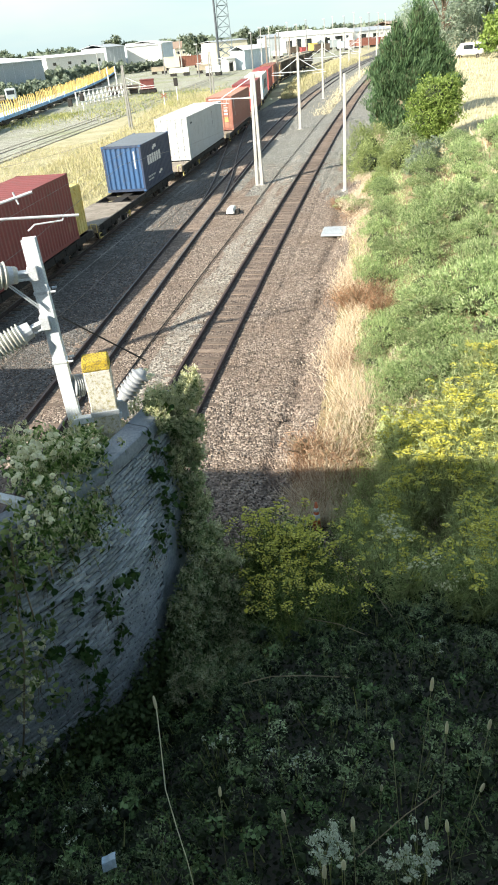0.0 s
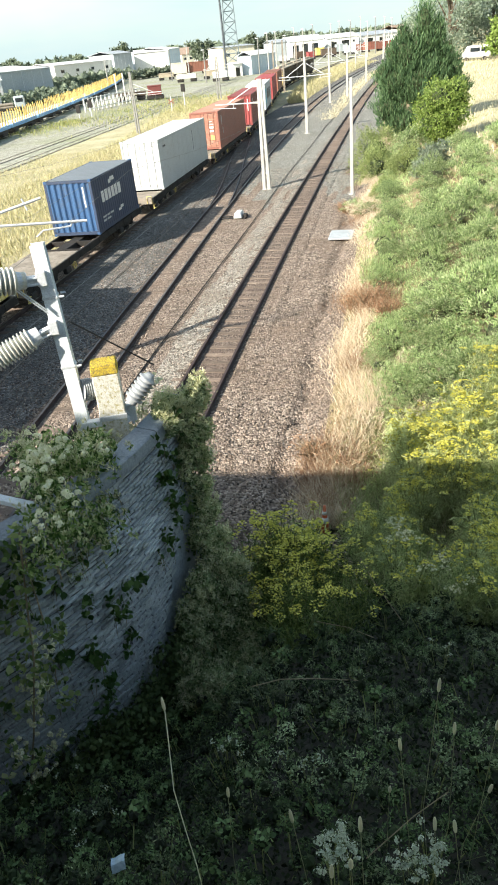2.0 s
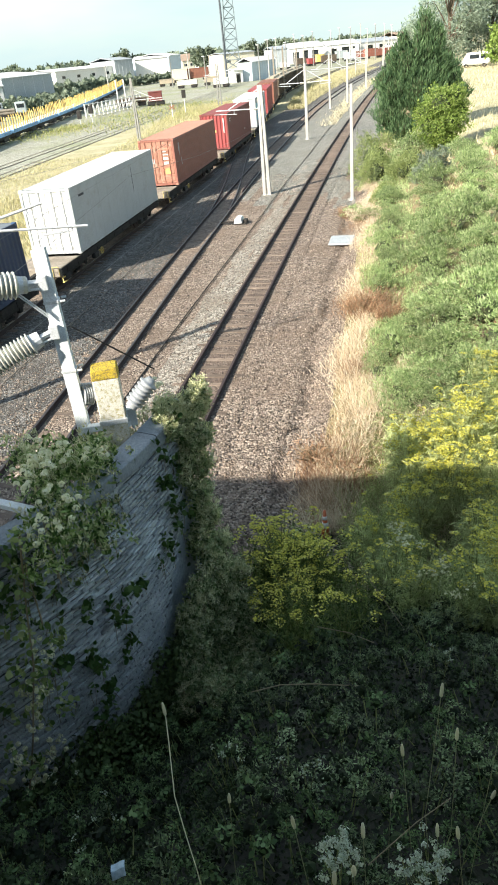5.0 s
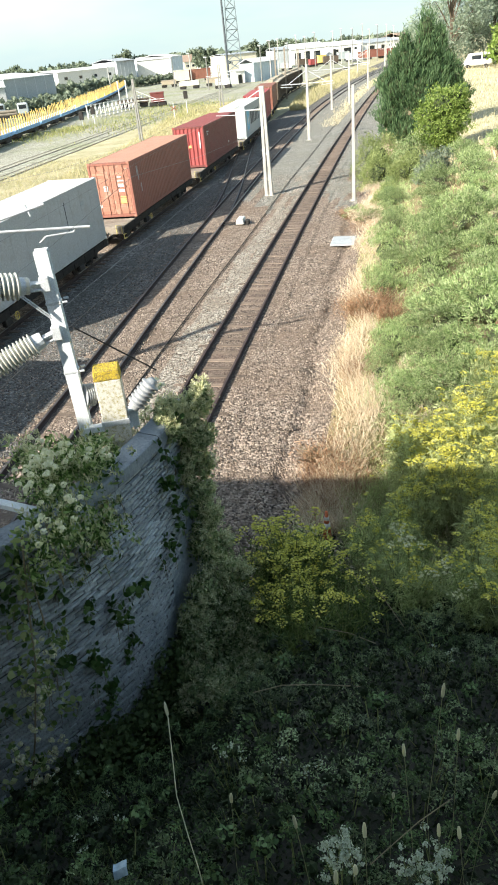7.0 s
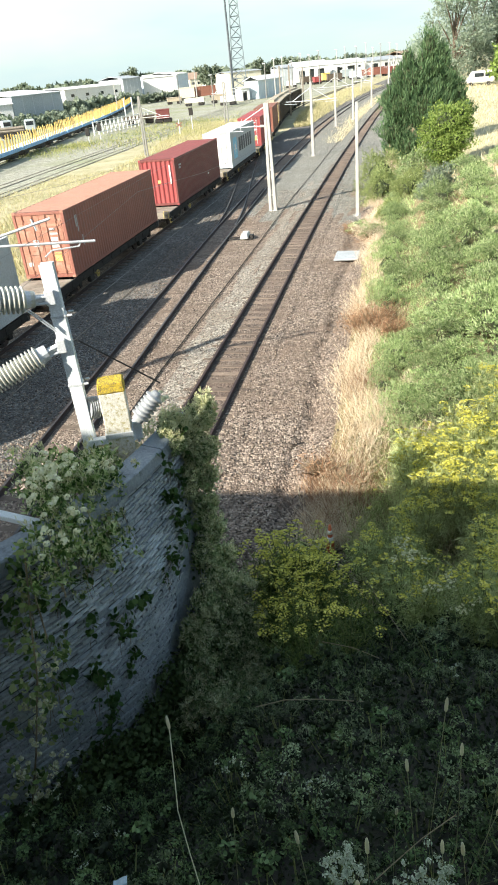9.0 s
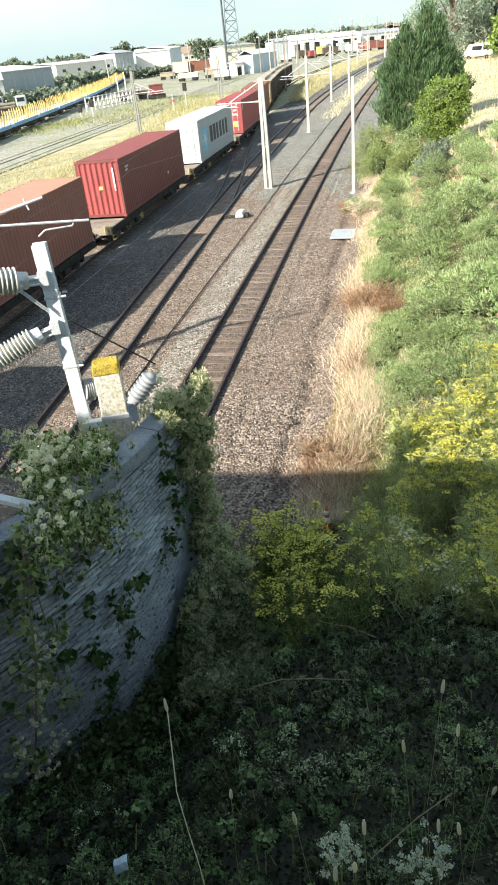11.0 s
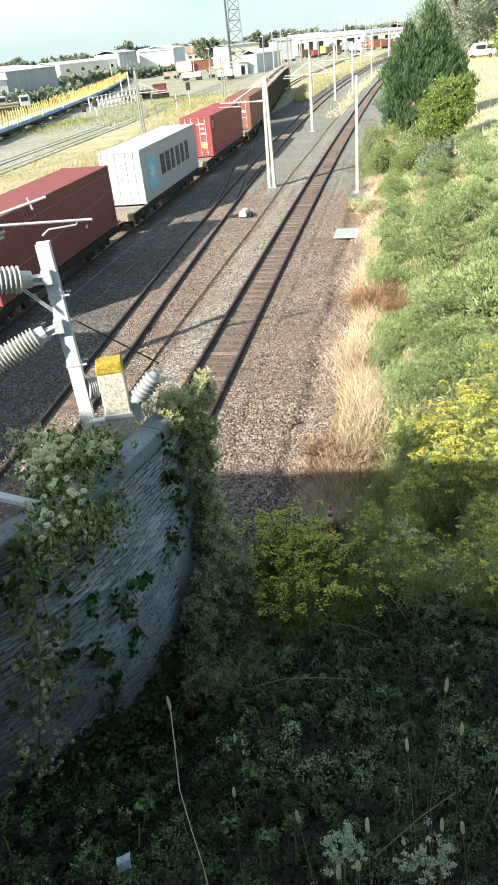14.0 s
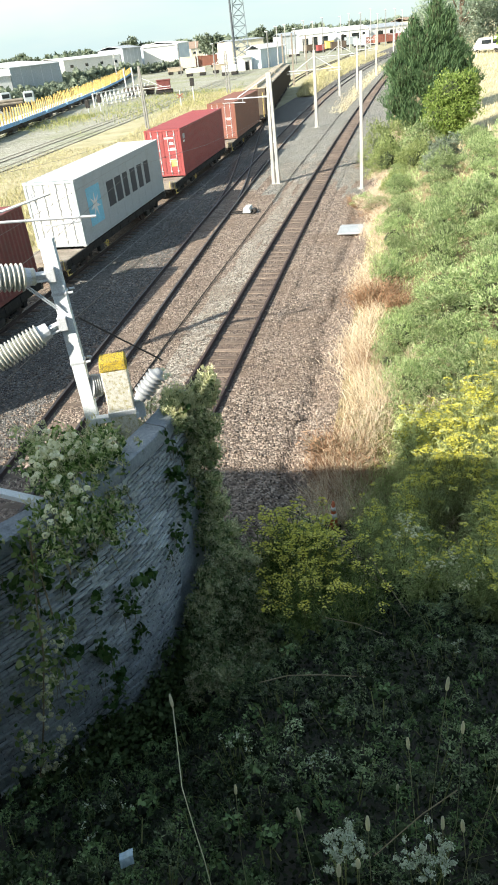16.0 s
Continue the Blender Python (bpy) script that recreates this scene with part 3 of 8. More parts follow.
mast(6.24, 44.5, 6.5, "slim pale concrete mast beside the brown track", 0.21, 0.21, 0, 0, -0.2)
mast(1.04, 48.6, 6.7, "twin-legged pale concrete mast between two tracks", 0.22, 0.24, 0.17, -0.004, -0.2, ((-3.0, 5.35),))
mast(6.24, 77.3, 7.0, "pale concrete mast with an arm beside the main track", 0.30, 0.28, 0, 0.0, -0.2, ((-2.6, 5.3), (2.6, 5.3)))
mast(12.5, 111.3, 7.2, "pale concrete mast between two curving tracks", 0.30, 0.30, 0, 0, -0.2, ((-2.6, 5.3), (2.8, 5.3)))
mast(16.4, 121.0, 7.2, "pale concrete mast close to the curving track", 0.32, 0.3, 0, 0, -0.2, ((3.0, 5.4),))
mast(30.1, 188.0, 7.6, "distant pale concrete mast beside the curve", 0.34, 0.3, 0, 0, -0.25, ((-3.0, 5.4),))
mast(35.1, 193.0, 7.6, "distant concrete mast on the outside of the curve", 0.34, 0.3, 0, 0, -0.25)
mast(46.0, 244.0, 7.6, "far concrete mast beside the curve", 0.36, 0.3, 0, 0, -0.25, ((-3.0, 5.4),))
mast(60.0, 300.0, 7.6, "far concrete mast beside the yard throat", 0.36, 0.3, 0, 0, -0.3)
mast(33.0, 225.0, 7.6, "far concrete mast on the inside of the curve", 0.36, 0.3, 0, 0, -0.3)
mast(24.0, 150.0, 7.4, "concrete mast on the outer side of the curve", 0.30, 0.3, 0, 0, -0.25, ((-2.8, 5.4),))
mast(-13.3, 91.6, 7.0, "grey twin-legged mast standing in dry grass", 0.20, 0.2, 0.16, 0, -0.2, ((3.6, 4.6),), "mastgrey")
mast(-4.5, 140.0, 7.0, "grey mast with crossing struts by the sidings", 0.24, 0.24, 0.3, 0, -0.2, ((4.2, 5.2), (-2.5, 5.2)), "mastgrey")
mast(6.0, 146.0, 8.6, "old brown timber pole behind the train", 0.34, 0.34, 0, 0, 0, (), "timber")
mast(7.7, 144.0, 8.6, "old brown timber pole behind the train", 0.34, 0.34, 0, 0, 0, (), "timber")
mast(12.2, 172.0, 8.0, "old brown timber pole by the far yard", 0.34, 0.34, 0, 0, 0, (), "timber")


def wire(name, pts, r, label):
    bm = bmesh.new()
    tube(bm, pts, r, 4)
    tagged(part(name, bm, M["wire"]), label, "wire", "overhead wires")


def line_wires(fn, off, y0=-12, y1=240, lab=""):
    spans = [y0, 15, 47, 77, 111, 150, 188, 240]
    contact, carrier = [], []
    for a, b in zip(spans[:-1], spans[1:]):
        for k in range(6):
            y = a + (b - a) * k / 6
            s = k / 6
            contact.append((fn(y) + off, y, 5.12 - 0.05 * s * (1 - s)))
            carrier.append((fn(y) + off, y, 6.45 - 2.8 * s * (1 - s)))
    wire("contact_wire", contact, 0.004, "thin copper contact wire above the " + lab)
    wire("carrier_wire", carrier, 0.0035, "sagging carrier wire above the " + lab)


line_wires(t1, 0.1, lab="brown track")
line_wires(t2, -0.1, lab="main track")


# near mast behind the wall, with its insulators and the yellow-capped post
def polar(az, dist, z):
    return Vector((dist * math.sin(radians(az)), dist * math.cos(radians(az)), z))


def near_polar(az, dist, z):
    return near_pt(polar(az, dist, z))


PALE = paint("pale_galvanised", (0.74, 0.79, 0.83), (0.84, 0.88, 0.91), 2.2, 60, 0.5, 0.0, 0.05, (0.66, 0.70, 0.74), cover=0.6)


def near_mast():
    base = Vector((-2.275, 7.58, 0))
    m = empty("anchor_mast", Matrix.Translation((base.x, base.y, -0.2)) @ Matrix.Rotation(radians(-1.1), 4, "Y") @ Matrix.Rotation(radians(8), 4, "Z"), label="galvanised steel anchor mast with two ribbed insulators", category="mast")
    bm = bmesh.new()
    # an H section: two flanges and a web
    box(bm, -0.078, -0.070, 0, 0.078, -0.058, 7.01, 0.003)
    box(bm, -0.078, 0.058, 0, 0.078, 0.070, 7.01, 0.003)
    box(bm, 0.056, -0.058, 0, 0.066, 0.058, 7.006)
    part("shaft", bm, PALE, m)
    for z in (6.39, 5.53):
        bm = bmesh.new()
        box(bm, -0.088, -0.078, z, 0.088, 0.078, z + 0.035, 0.006)
        rod(bm, (0.104, -0.08, z + 0.022), (0.16, -0.08, z + 0.022), 0.014)
        rod(bm, (0.104, 0.08, z + 0.022), (0.16, 0.08, z + 0.022), 0.014)
        part("clamp", bm, M["galv"], m)
    w = m.matrix_basis.inverted()

    def local(az, d, z):
        return w @ near_polar(az, d, z)
    # upper insulator, lying level towards the other tracks; the lower one droops
    for a, b, yoke, r in (((-2.60, 7.45, 6.45), (-3.35, 7.05, 6.60), (-2.43, 7.52, 6.44), 0.155), ((-2.60, 7.46, 5.81), (-3.28, 7.15, 5.56), (-2.43, 7.52, 5.86), 0.140)):
        pa, pb, py = w @ Vector(a), w @ Vector(b), w @ Vector(yoke)
        bm = bmesh.new()
        insulator(bm, pa, pb, r, 13)
        part("insulator", bm, M["porcelain"], m, "large ribbed grey-white insulator", True)
        bm = bmesh.new()
        d = (pb - pa).normalized()
        rod(bm, pa + d * 0.16, pa - d * 0.01, 0.112, 0.09, 14)
        rod(bm, pa, py, 0.03, 0.03)
        for s in (-0.05, 0.05):
            rod(bm, pa + Vector((0, s, 0.02)), py + Vector((0, s, 0.02)), 0.014, 0.014)
            rod(bm, pa + Vector((0, s, -0.05)), py + Vector((0, s, -0.05)), 0.014, 0.014)
        box(bm, py.x - 0.05, py.y - 0.07, py.z - 0.08, py.x + 0.06, py.y + 0.07, py.z + 0.09, 0.01)
        part("yoke", bm, M["galv"], m)
        bm = bmesh.new()
        rod(bm, pb, pb + d * 2.2, 0.035, 0.035, 10)
        part("tube_arm", bm, M["galv"], m)
    bm = bmesh.new()
    for o in (0.0, 0.035):
        rod(bm, w @ Vector((-2.43, 7.45, 6.05)) + Vector((0, 0, o)), w @ Vector((-2.76, 7.34, 6.45)) + Vector((0, 0, o)), 0.009, 0.009)
    part("stay_rod", bm, M["galv"], m)
    # bracket to the post
    bm = bmesh.new()
    a, b = local(-17.2, 6.5, 5.25), local(-13.2, 6.5, 5.22)
    mm = Matrix.Translation(a) @ (b - a).to_track_quat("X", "Z").to_matrix().to_4x4()
    box(bm, -0.05, -0.05, -0.05, (b - a).length, 0.05, 0.03, 0.006, mm)
    part("bracket", bm, PALE, m)
    m.matrix_basis = Matrix.Translation(EYE) @ Matrix.Scale(1.06, 4) @ Matrix.Translation(-EYE) @ m.matrix_basis


near_mast()


def capped_post():
    base = near_polar(-14.55, 6.78, 0)
    m = empty("marker_post", Matrix.Translation((base.x, base.y, 0.0)) @ Matrix.Rotation(radians(10), 4, "Z"), label="square lichen-spotted concrete post with a yellow-painted head", category="post")
    bm = bmesh.new()
    box(bm, -0.165, -0.145, -0.3, 0.165, 0.145, 5.10, 0.012)
    part("shaft", bm, M["postc"], m)
    bm = bmesh.new()
    box(bm, -0.172, -0.152, 5.102, 0.172, 0.152, 5.235, 0.012)
    for v in bm.verts:
        if v.co.z > 5.19:
            v.co.x *= 0.94
            v.co.y *= 0.94
    part("head", bm, M["yellowcap"], m, "yellow lichen-rough painted head")
    w = m.matrix_basis.inverted()
    for a, b, r, n in (((-15.9, 6.90, 5.44), (-17.1, 6.86, 5.47), 0.150, 5), ((-12.85, 6.62, 5.33), (-10.5, 6.65, 5.60), 0.125, 6)):
        pa, pb = w @ near_polar(*a), w @ near_polar(*b)
        bm = bmesh.new()
        insulator(bm, pa, pb, r, n)
        part("insulator", bm, M["greyglaze"], m, "ribbed grey strain insulator", True)
        bm = bmesh.new()
        rod(bm, pa, (0.1 if pa.x > 0 else -0.1, 0, pa.z - 0.05), 0.02)
        part("fixing", bm, M["galv"], m)
    bm = bmesh.new()
    box(bm, -0.18, -0.16, 4.47, 0.18, 0.16, 4.54, 0.005)
    box(bm, 0.18, -0.05, 4.36, 0.29, 0.05, 4.60, 0.005)
    rod(bm, (0.23, 0, 4.55), (0.23, 0, 4.3), 0.02)
    part("clamp_band", bm, M["galv"], m)
    m.matrix_basis = Matrix.Translation(EYE) @ Matrix.Scale(1.025, 4) @ Matrix.Translation(-EYE) @ m.matrix_basis


capped_post()
bm = bmesh.new()
tube(bm, [Vector((-2.22, 7.52, 5.90)), Vector((-1.44, 8.02, 5.07))], 0.010, 6)
tagged(part("stay_wire", bm, M["black"]), "black stay wire from the anchor mast to an insulator", "wire")
bm = bmesh.new()
mm = Matrix.Translation((-2.61, 5.93, 4.42)) @ Matrix.Rotation(math.atan2(0.17, -0.37), 4, "Z")
box(bm, 0.0, -0.05, 0.0, 0.95, 0.05, 0.065, 0.006, mm)
box(bm, 0.12, -0.03, -0.40, 0.17, 0.03, 0.03, 0.004, mm)
box(bm, 0.78, -0.03, -0.40, 0.83, 0.03, 0.03, 0.004, mm)
tagged(part("steel_bracket", bm, PALE), "pale galvanised steel bracket fixed along the coping", "bracket")


# arm that reaches over the main track from a mast outside the view
def reach_arm():
    m = empty("cantilever_arm", Matrix.Translation((0, 0, 0)), label="galvanised cantilever arm over the main track on its mast", category="mast")
    foot = Vector((-10.2, 17.1, -0.2))
    bm = bmesh.new()
    box(bm, foot.x - 0.12, foot.y - 0.12, foot.z, foot.x + 0.12, foot.y + 0.12, 6.9, 0.01)
    part("shaft", bm, M["galv"], m)
    bm = bmesh.new()
    tube(bm, [Vector((-10.2, 17.0, 5.30)), Vector((-4.46, 18.71, 4.80))], 0.036, 8)
    part("boom", bm, M["galv"], m)
    bm = bmesh.new()
    tube(bm, [Vector((-10.2, 16.95, 4.53)), Vector((-5.47, 18.44, 5.52))], 0.036, 8)
    tube(bm, [Vector((-5.93, 18.31, 5.57)), Vector((-5.85, 18.31, 5.27))], 0.026, 6)
    part("strut", bm, M["galv"], m)
    bm = bmesh.new()
    tube(bm, [Vector((-5.78, 18.35, 4.57)), Vector((-5.59, 18.40, 4.71)), Vector((-4.89, 18.60, 4.72)), Vector((-4.83, 18.61, 4.84))], 0.022, 6)
    part("steady_arm", bm, M["galv"], m)
    bm = bmesh.new()
    insulator(bm, (-8.2, 17.60, 5.125), (-7.4, 17.83, 5.06), 0.09, 6)
    part("insulator", bm, M["porcelain"], m, "ribbed pale insulator")


reach_arm()

# ---- small things along the track ----
bm = bmesh.new()
box(bm, -0.60, -0.80, 0, 0.60, 0.80, 0.10, 0.03, Matrix.Translation((4.25, 34.1, -0.12)) @ Matrix.Rotation(-0.22, 4, "Z"))
tagged(part("concrete_slab", bm, paint("slab_concrete", (0.37, 0.41, 0.44), (0.46, 0.50, 0.53), 2.0, 30, 0.85, 0, 0.3, (0.30, 0.32, 0.33))), "flat pale concrete slab lying beside the ballast", "slab")


def point_machine():
    m = empty("point_machine", Matrix.Translation((-0.85, 40.4, -0.19)) @ Matrix.Rotation(-0.2, 4, "Z") @ Matrix.Scale(0.78, 4), label="white-lidded point machine on black timbers in ballast", category="point machine")
    bm = bmesh.new()
    box(bm, -0.32, -0.55, 0.12, 0.30, 0.55, 0.52, 0.05)
    for v in bm.verts:
        if v.co.z > 0.4:
            v.co.x *= 0.75
    part("lid", bm, M["white"], m, "white painted metal lid")
    bm = bmesh.new()
    box(bm, -1.5, -0.42, 0, 0.55, -0.2, 0.14, 0.02)
    box(bm, -1.5, 0.2, 0, 0.55, 0.42, 0.14, 0.02)
    part("timber", bm, M["black"], m)
    bm = bmesh.new()
    rod(bm, (-0.3, 0, 0.2), (-1.5, 0, 0.16), 0.03)
    box(bm, 0.32, -0.3, 0.1, 0.62, 0.2, 0.36, 0.03)
    part("drive_rod", bm, M["black"], m)


point_machine()


def traffic_cone():
    c = empty("traffic_cone", Matrix.Translation((0.90, 10.75, ground_z(0.9, 10.75))), label="faded orange traffic cone with white bands among weeds", category="traffic cone")
    bm = bmesh.new()
    box(bm, -0.15, -0.15, 0, 0.15, 0.15, 0.04, 0.015)
    part("base", bm, M["black"], c)
    bm = bmesh.new()
    turned(bm, [(0.10, 0.04), (0.068, 0.30), (0.025, 0.72), (0.02, 0.72)], 16)
    part("body", bm, M["orange"], c, "", True)
    for z0, z1 in ((0.33, 0.45), (0.52, 0.60)):
        bm = bmesh.new()
        ra, rb = 0.101 - 0.105 * z0, 0.101 - 0.105 * z1
        turned(bm, [(ra + 0.004, z0), (rb + 0.004, z1)], 16)
        part("band", bm, M["white"], c, "white reflective band", True)


traffic_cone()
# ---- the container train ----
CW, CH = 1.219, 2.896


def paint_steel(name, c, dirt=None, k=1.22, rough=0.55):
    return paint(name, c, tuple(min(0.9, v * k) for v in c), 0.7, 14, rough, 0, 0.08, dirt, 0.2)


def corrugated(length, height, depth, period, n_axis):
    """Vertices and faces of a ribbed sheet, length along the first axis, ribs upright, depth into the third."""
    pos = []
    n = int(length / period)
    step = length / n
    for i in range(n):
        a = i * step
        pos += [(a, 0), (a + step * 0.25, 0), (a + step * 0.5, depth), (a + step * 0.75, depth)]
    pos.append((length, 0))
    verts, faces = [], []
    for a, d in pos:
        verts += [(a, 0, d), (a, height, d)]
    for i in range(len(pos) - 1):
        faces.append((2 * i, 2 * i + 2, 2 * i + 3, 2 * i + 1))
    return verts, faces


def container(label, length, height, mat_side, near_end, mat_end=None, mat_roof=None, marks=(), smooth_side=False):
    """near_end: doors or ribs. marks: (part name, face, u0, v0, u1, v1, material)."""
    c = empty("shipping_container", label=label, category="shipping container", group="containers of the train")
    mat_end, mat_roof = mat_end or mat_side, mat_roof or mat_side
    L = length / 2
    zl, zh = 0.16, height - 0.12
    for s in (-1, 1):
        if smooth_side:
            bm = bmesh.new()
            box(bm, min(s * (CW - 0.03), s * (CW - 0.008)), -L + 0.12, zl, max(s * (CW - 0.03), s * (CW - 0.008)), L - 0.12, zh)
            part("side_panel", bm, mat_side, c)
            for y in np.arange(-L + 1.0, L - 0.6, 1.12):
                bm = bmesh.new()
                box(bm, min(s * (CW - 0.007), s * (CW - 0.002)), y, zl, max(s * (CW - 0.007), s * (CW - 0.002)), y + 0.03, zh)
                part("rib", bm, mat_side, c)
        else:
            v, f = corrugated(2 * L - 0.24, zh - zl, 0.024, 0.278, 0)
            mesh_object("side_panel", [(s * (CW - 0.006 - d), -L + 0.12 + a, zl + h) for a, h, d in v], f if s > 0 else [tuple(reversed(q)) for q in f], mat_side, c)
    v, f = corrugated(2 * L - 0.24, 2 * CW - 0.1, 0.018, 0.42, 0)
    mesh_object("roof", [(-CW + 0.05 + h, -L + 0.12 + a, height - 0.015 - d) for a, h, d in v], [tuple(reversed(q)) for q in f], mat_roof, c)
    bm = bmesh.new()
    for sx in (-1, 1):
        x0, x1 = sorted((sx * CW, sx * (CW - 0.13)))
        for sy in (-1, 1):
            y0, y1 = sorted((sy * L, sy * (L - 0.13)))
            box(bm, x0, y0, 0.11, x1, y1, height - 0.11, 0.008)
        xr0, xr1 = sorted((sx * CW, sx * (CW - 0.07)))
        box(bm, xr0, -L + 0.13, height - 0.12, xr1, L - 0.13, height - 0.02, 0.006)
        box(bm, xr0, -L + 0.13, 0.02, xr1, L - 0.13, 0.165, 0.006)
    for sy in (-1, 1):
        y0, y1 = sorted((sy * L, sy * (L - 0.1)))
        box(bm, -CW + 0.13, y0, height - 0.14, CW - 0.13, y1, height - 0.02, 0.006)
        box(bm, -CW + 0.13, y0, 0.02, CW - 0.13, y1, 0.17, 0.006)
    part("frame", bm, mat_side, c)
    for sx in (-1, 1):
        for sy in (-1, 1):
            for z in (0.0, height - 0.118):
                bm = bmesh.new()
                x0, x1 = sorted((sx * (CW + 0.004), sx * (CW - 0.16)))
                y0, y1 = sorted((sy * (L + 0.004), sy * (L - 0.17)))
                box(bm, x0, y0, z, x1, y1, z + 0.118, 0.01)
                part("corner_casting", bm, mat_end, c)
    v, f = corrugated(2 * CW - 0.26, height - 0.31, 0.045, 0.24, 0)
    mesh_object("end_panel", [(-CW + 0.13 + a, L - 0.02 - d, 0.17 + h) for a, h, d in v], f, mat_side, c)
    bm = bmesh.new()
    box(bm, -CW + 0.1, -L + 0.1, 0.05, CW - 0.1, L - 0.1, 0.16)
    part("floor", bm, M["grime_shade"], c)
    if near_end == "ribs":
        v, f = corrugated(2 * CW - 0.26, height - 0.31, 0.06, 0.285, 0)
        mesh_object("end_panel", [(-CW + 0.13 + a, -L + 0.01 + d, 0.17 + h) for a, h, d in v], [tuple(reversed(q)) for q in f], mat_end, c)
    else:
        for s in (-1, 1):
            bm = bmesh.new()
            x0, x1 = sorted((s * 0.012, s * (CW - 0.135)))
            box(bm, x0, -L + 0.035, 0.18, x1, -L + 0.075, height - 0.15)
            for k in range(5):
                z = 0.28 + k * (height - 0.58) / 5
                box(bm, x0 + 0.06, -L + 0.016, z, x1 - 0.06, -L + 0.036, z + (height - 0.58) / 5 - 0.11, 0.008)
            door = part("door", bm, mat_end, c)
            for k in (0.28, 0.72):
                xx = x0 + (x1 - x0) * k
                bm = bmesh.new()
                rod(bm, (xx, -L - 0.005, 0.12), (xx, -L - 0.005, height - 0.10), 0.02, 0.02, 6)
                for z in (0.3, 0.9, 1.6, height - 0.4):
                    box(bm, xx - 0.05, -L - 0.02, z, xx + 0.05, -L + 0.03, z + 0.06)
                box(bm, xx - 0.02, -L - 0.03, 1.05, xx + 0.26 * (1 if k < 0.5 else -1), -L - 0.012, 1.09)
                part("lock_rod", bm, M["galv"] if near_end == "doors" else mat_end, door, "steel locking rod with handle")
    for name, face, u0, v0, u1, v1, mt in marks:
        bm = bmesh.new()
        if face == "side":
            box(bm, CW - 0.003, -L + u0, v0, CW + 0.006, -L + u1, v1)
        elif face == "end":
            box(bm, -CW + u0, -L - 0.004, v0, -CW + u1, -L + 0.02, v1)
        part(name, bm, mt, c)
    return c


def star(parent, y, z, r, mat, x):
    """A seven-pointed flat star on a side."""
    bm = bmesh.new()
    pts = [(r if i % 2 == 0 else r * 0.32) for i in range(14)]
    ring = [bm.verts.new((x, y + p * math.sin(math.pi * i / 7), z + p * math.cos(math.pi * i / 7))) for i, p in enumerate(pts)]
    mid = bm.verts.new((x + 0.004, y, z))
    for i in range(14):
        bm.faces.new((ring[i], ring[(i + 1) % 14], mid))
    part("emblem", bm, mat, parent, "white star emblem")


P_MAROON = paint_steel("maroon_paint", (0.24, 0.062, 0.056), (0.19, 0.07, 0.06))
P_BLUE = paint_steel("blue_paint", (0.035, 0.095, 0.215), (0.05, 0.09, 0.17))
# the same blue darkened for the container side turned from the sun
P_BLUE_SHADE = paint_steel("blue_paint_shaded", (0.030, 0.050, 0.100), (0.05, 0.06, 0.09))
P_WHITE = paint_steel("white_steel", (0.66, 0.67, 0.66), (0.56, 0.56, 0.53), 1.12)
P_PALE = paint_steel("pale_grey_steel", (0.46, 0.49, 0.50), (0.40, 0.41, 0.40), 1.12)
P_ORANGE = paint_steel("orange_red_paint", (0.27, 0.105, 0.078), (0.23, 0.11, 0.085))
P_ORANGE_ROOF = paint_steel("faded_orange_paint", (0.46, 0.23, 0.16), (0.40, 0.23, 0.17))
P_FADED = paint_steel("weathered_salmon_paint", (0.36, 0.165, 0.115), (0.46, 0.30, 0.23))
P_RED = paint_steel("dark_red_and_shade", (0.175, 0.048, 0.044), (0.15, 0.06, 0.052))
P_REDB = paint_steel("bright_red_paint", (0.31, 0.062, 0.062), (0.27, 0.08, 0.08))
P_BROWN = paint_steel("brown_paint", (0.23, 0.095, 0.062), (0.17, 0.09, 0.07))
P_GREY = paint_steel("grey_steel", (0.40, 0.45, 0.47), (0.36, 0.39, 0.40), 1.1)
P_DARK = paint_steel("dark_brown_steel", (0.10, 0.075, 0.055), (0.07, 0.06, 0.05))
P_TAN = paint_steel("tan_roof_paint", (0.42, 0.36, 0.27), (0.34, 0.29, 0.22))
P_INK = paint_steel("dark_lettering", (0.02, 0.03, 0.045))
P_SKYBLUE = paint_steel("light_blue_panel", (0.20, 0.52, 0.68))


def bars(y0, z0, widths, h, gap, mt, slant=0.0):
    """Plain bars where writing stands, along a side."""
    out, y = [], y0
    for w in widths:
        out.append(("lettering_bar", "side", y, z0, y + w, z0 + h, mt))
        y += w + gap
    return out


C40 = 12.192
cons = {}
# the first stays out of view, added for the shadow it throws
cons[-51] = container("maroon shipping container ahead in the train", C40, CH, P_MAROON, "ribs")
cons[-34] = container("maroon corrugated shipping container on a flat wagon", C40, CH, P_MAROON, "ribs", P_RED, None,
                      [("marking", "side", 11.2, 0.5, 11.45, 0.9, P_ORANGE), ("marking", "side", 11.25, 1.15, 11.4, 1.3, M["white"])])
blue_marks = bars(1.0, 1.32, (0.34, 0.36, 0.34, 0.36, 0.34, 0.40), 0.52, 0.12, M["white"]) + bars(0.75, 0.62, (0.5, 0.35, 0.45), 0.09, 0.1, P_PALE) + bars(0.75, 0.44, (0.42, 0.5), 0.09, 0.1, P_PALE)
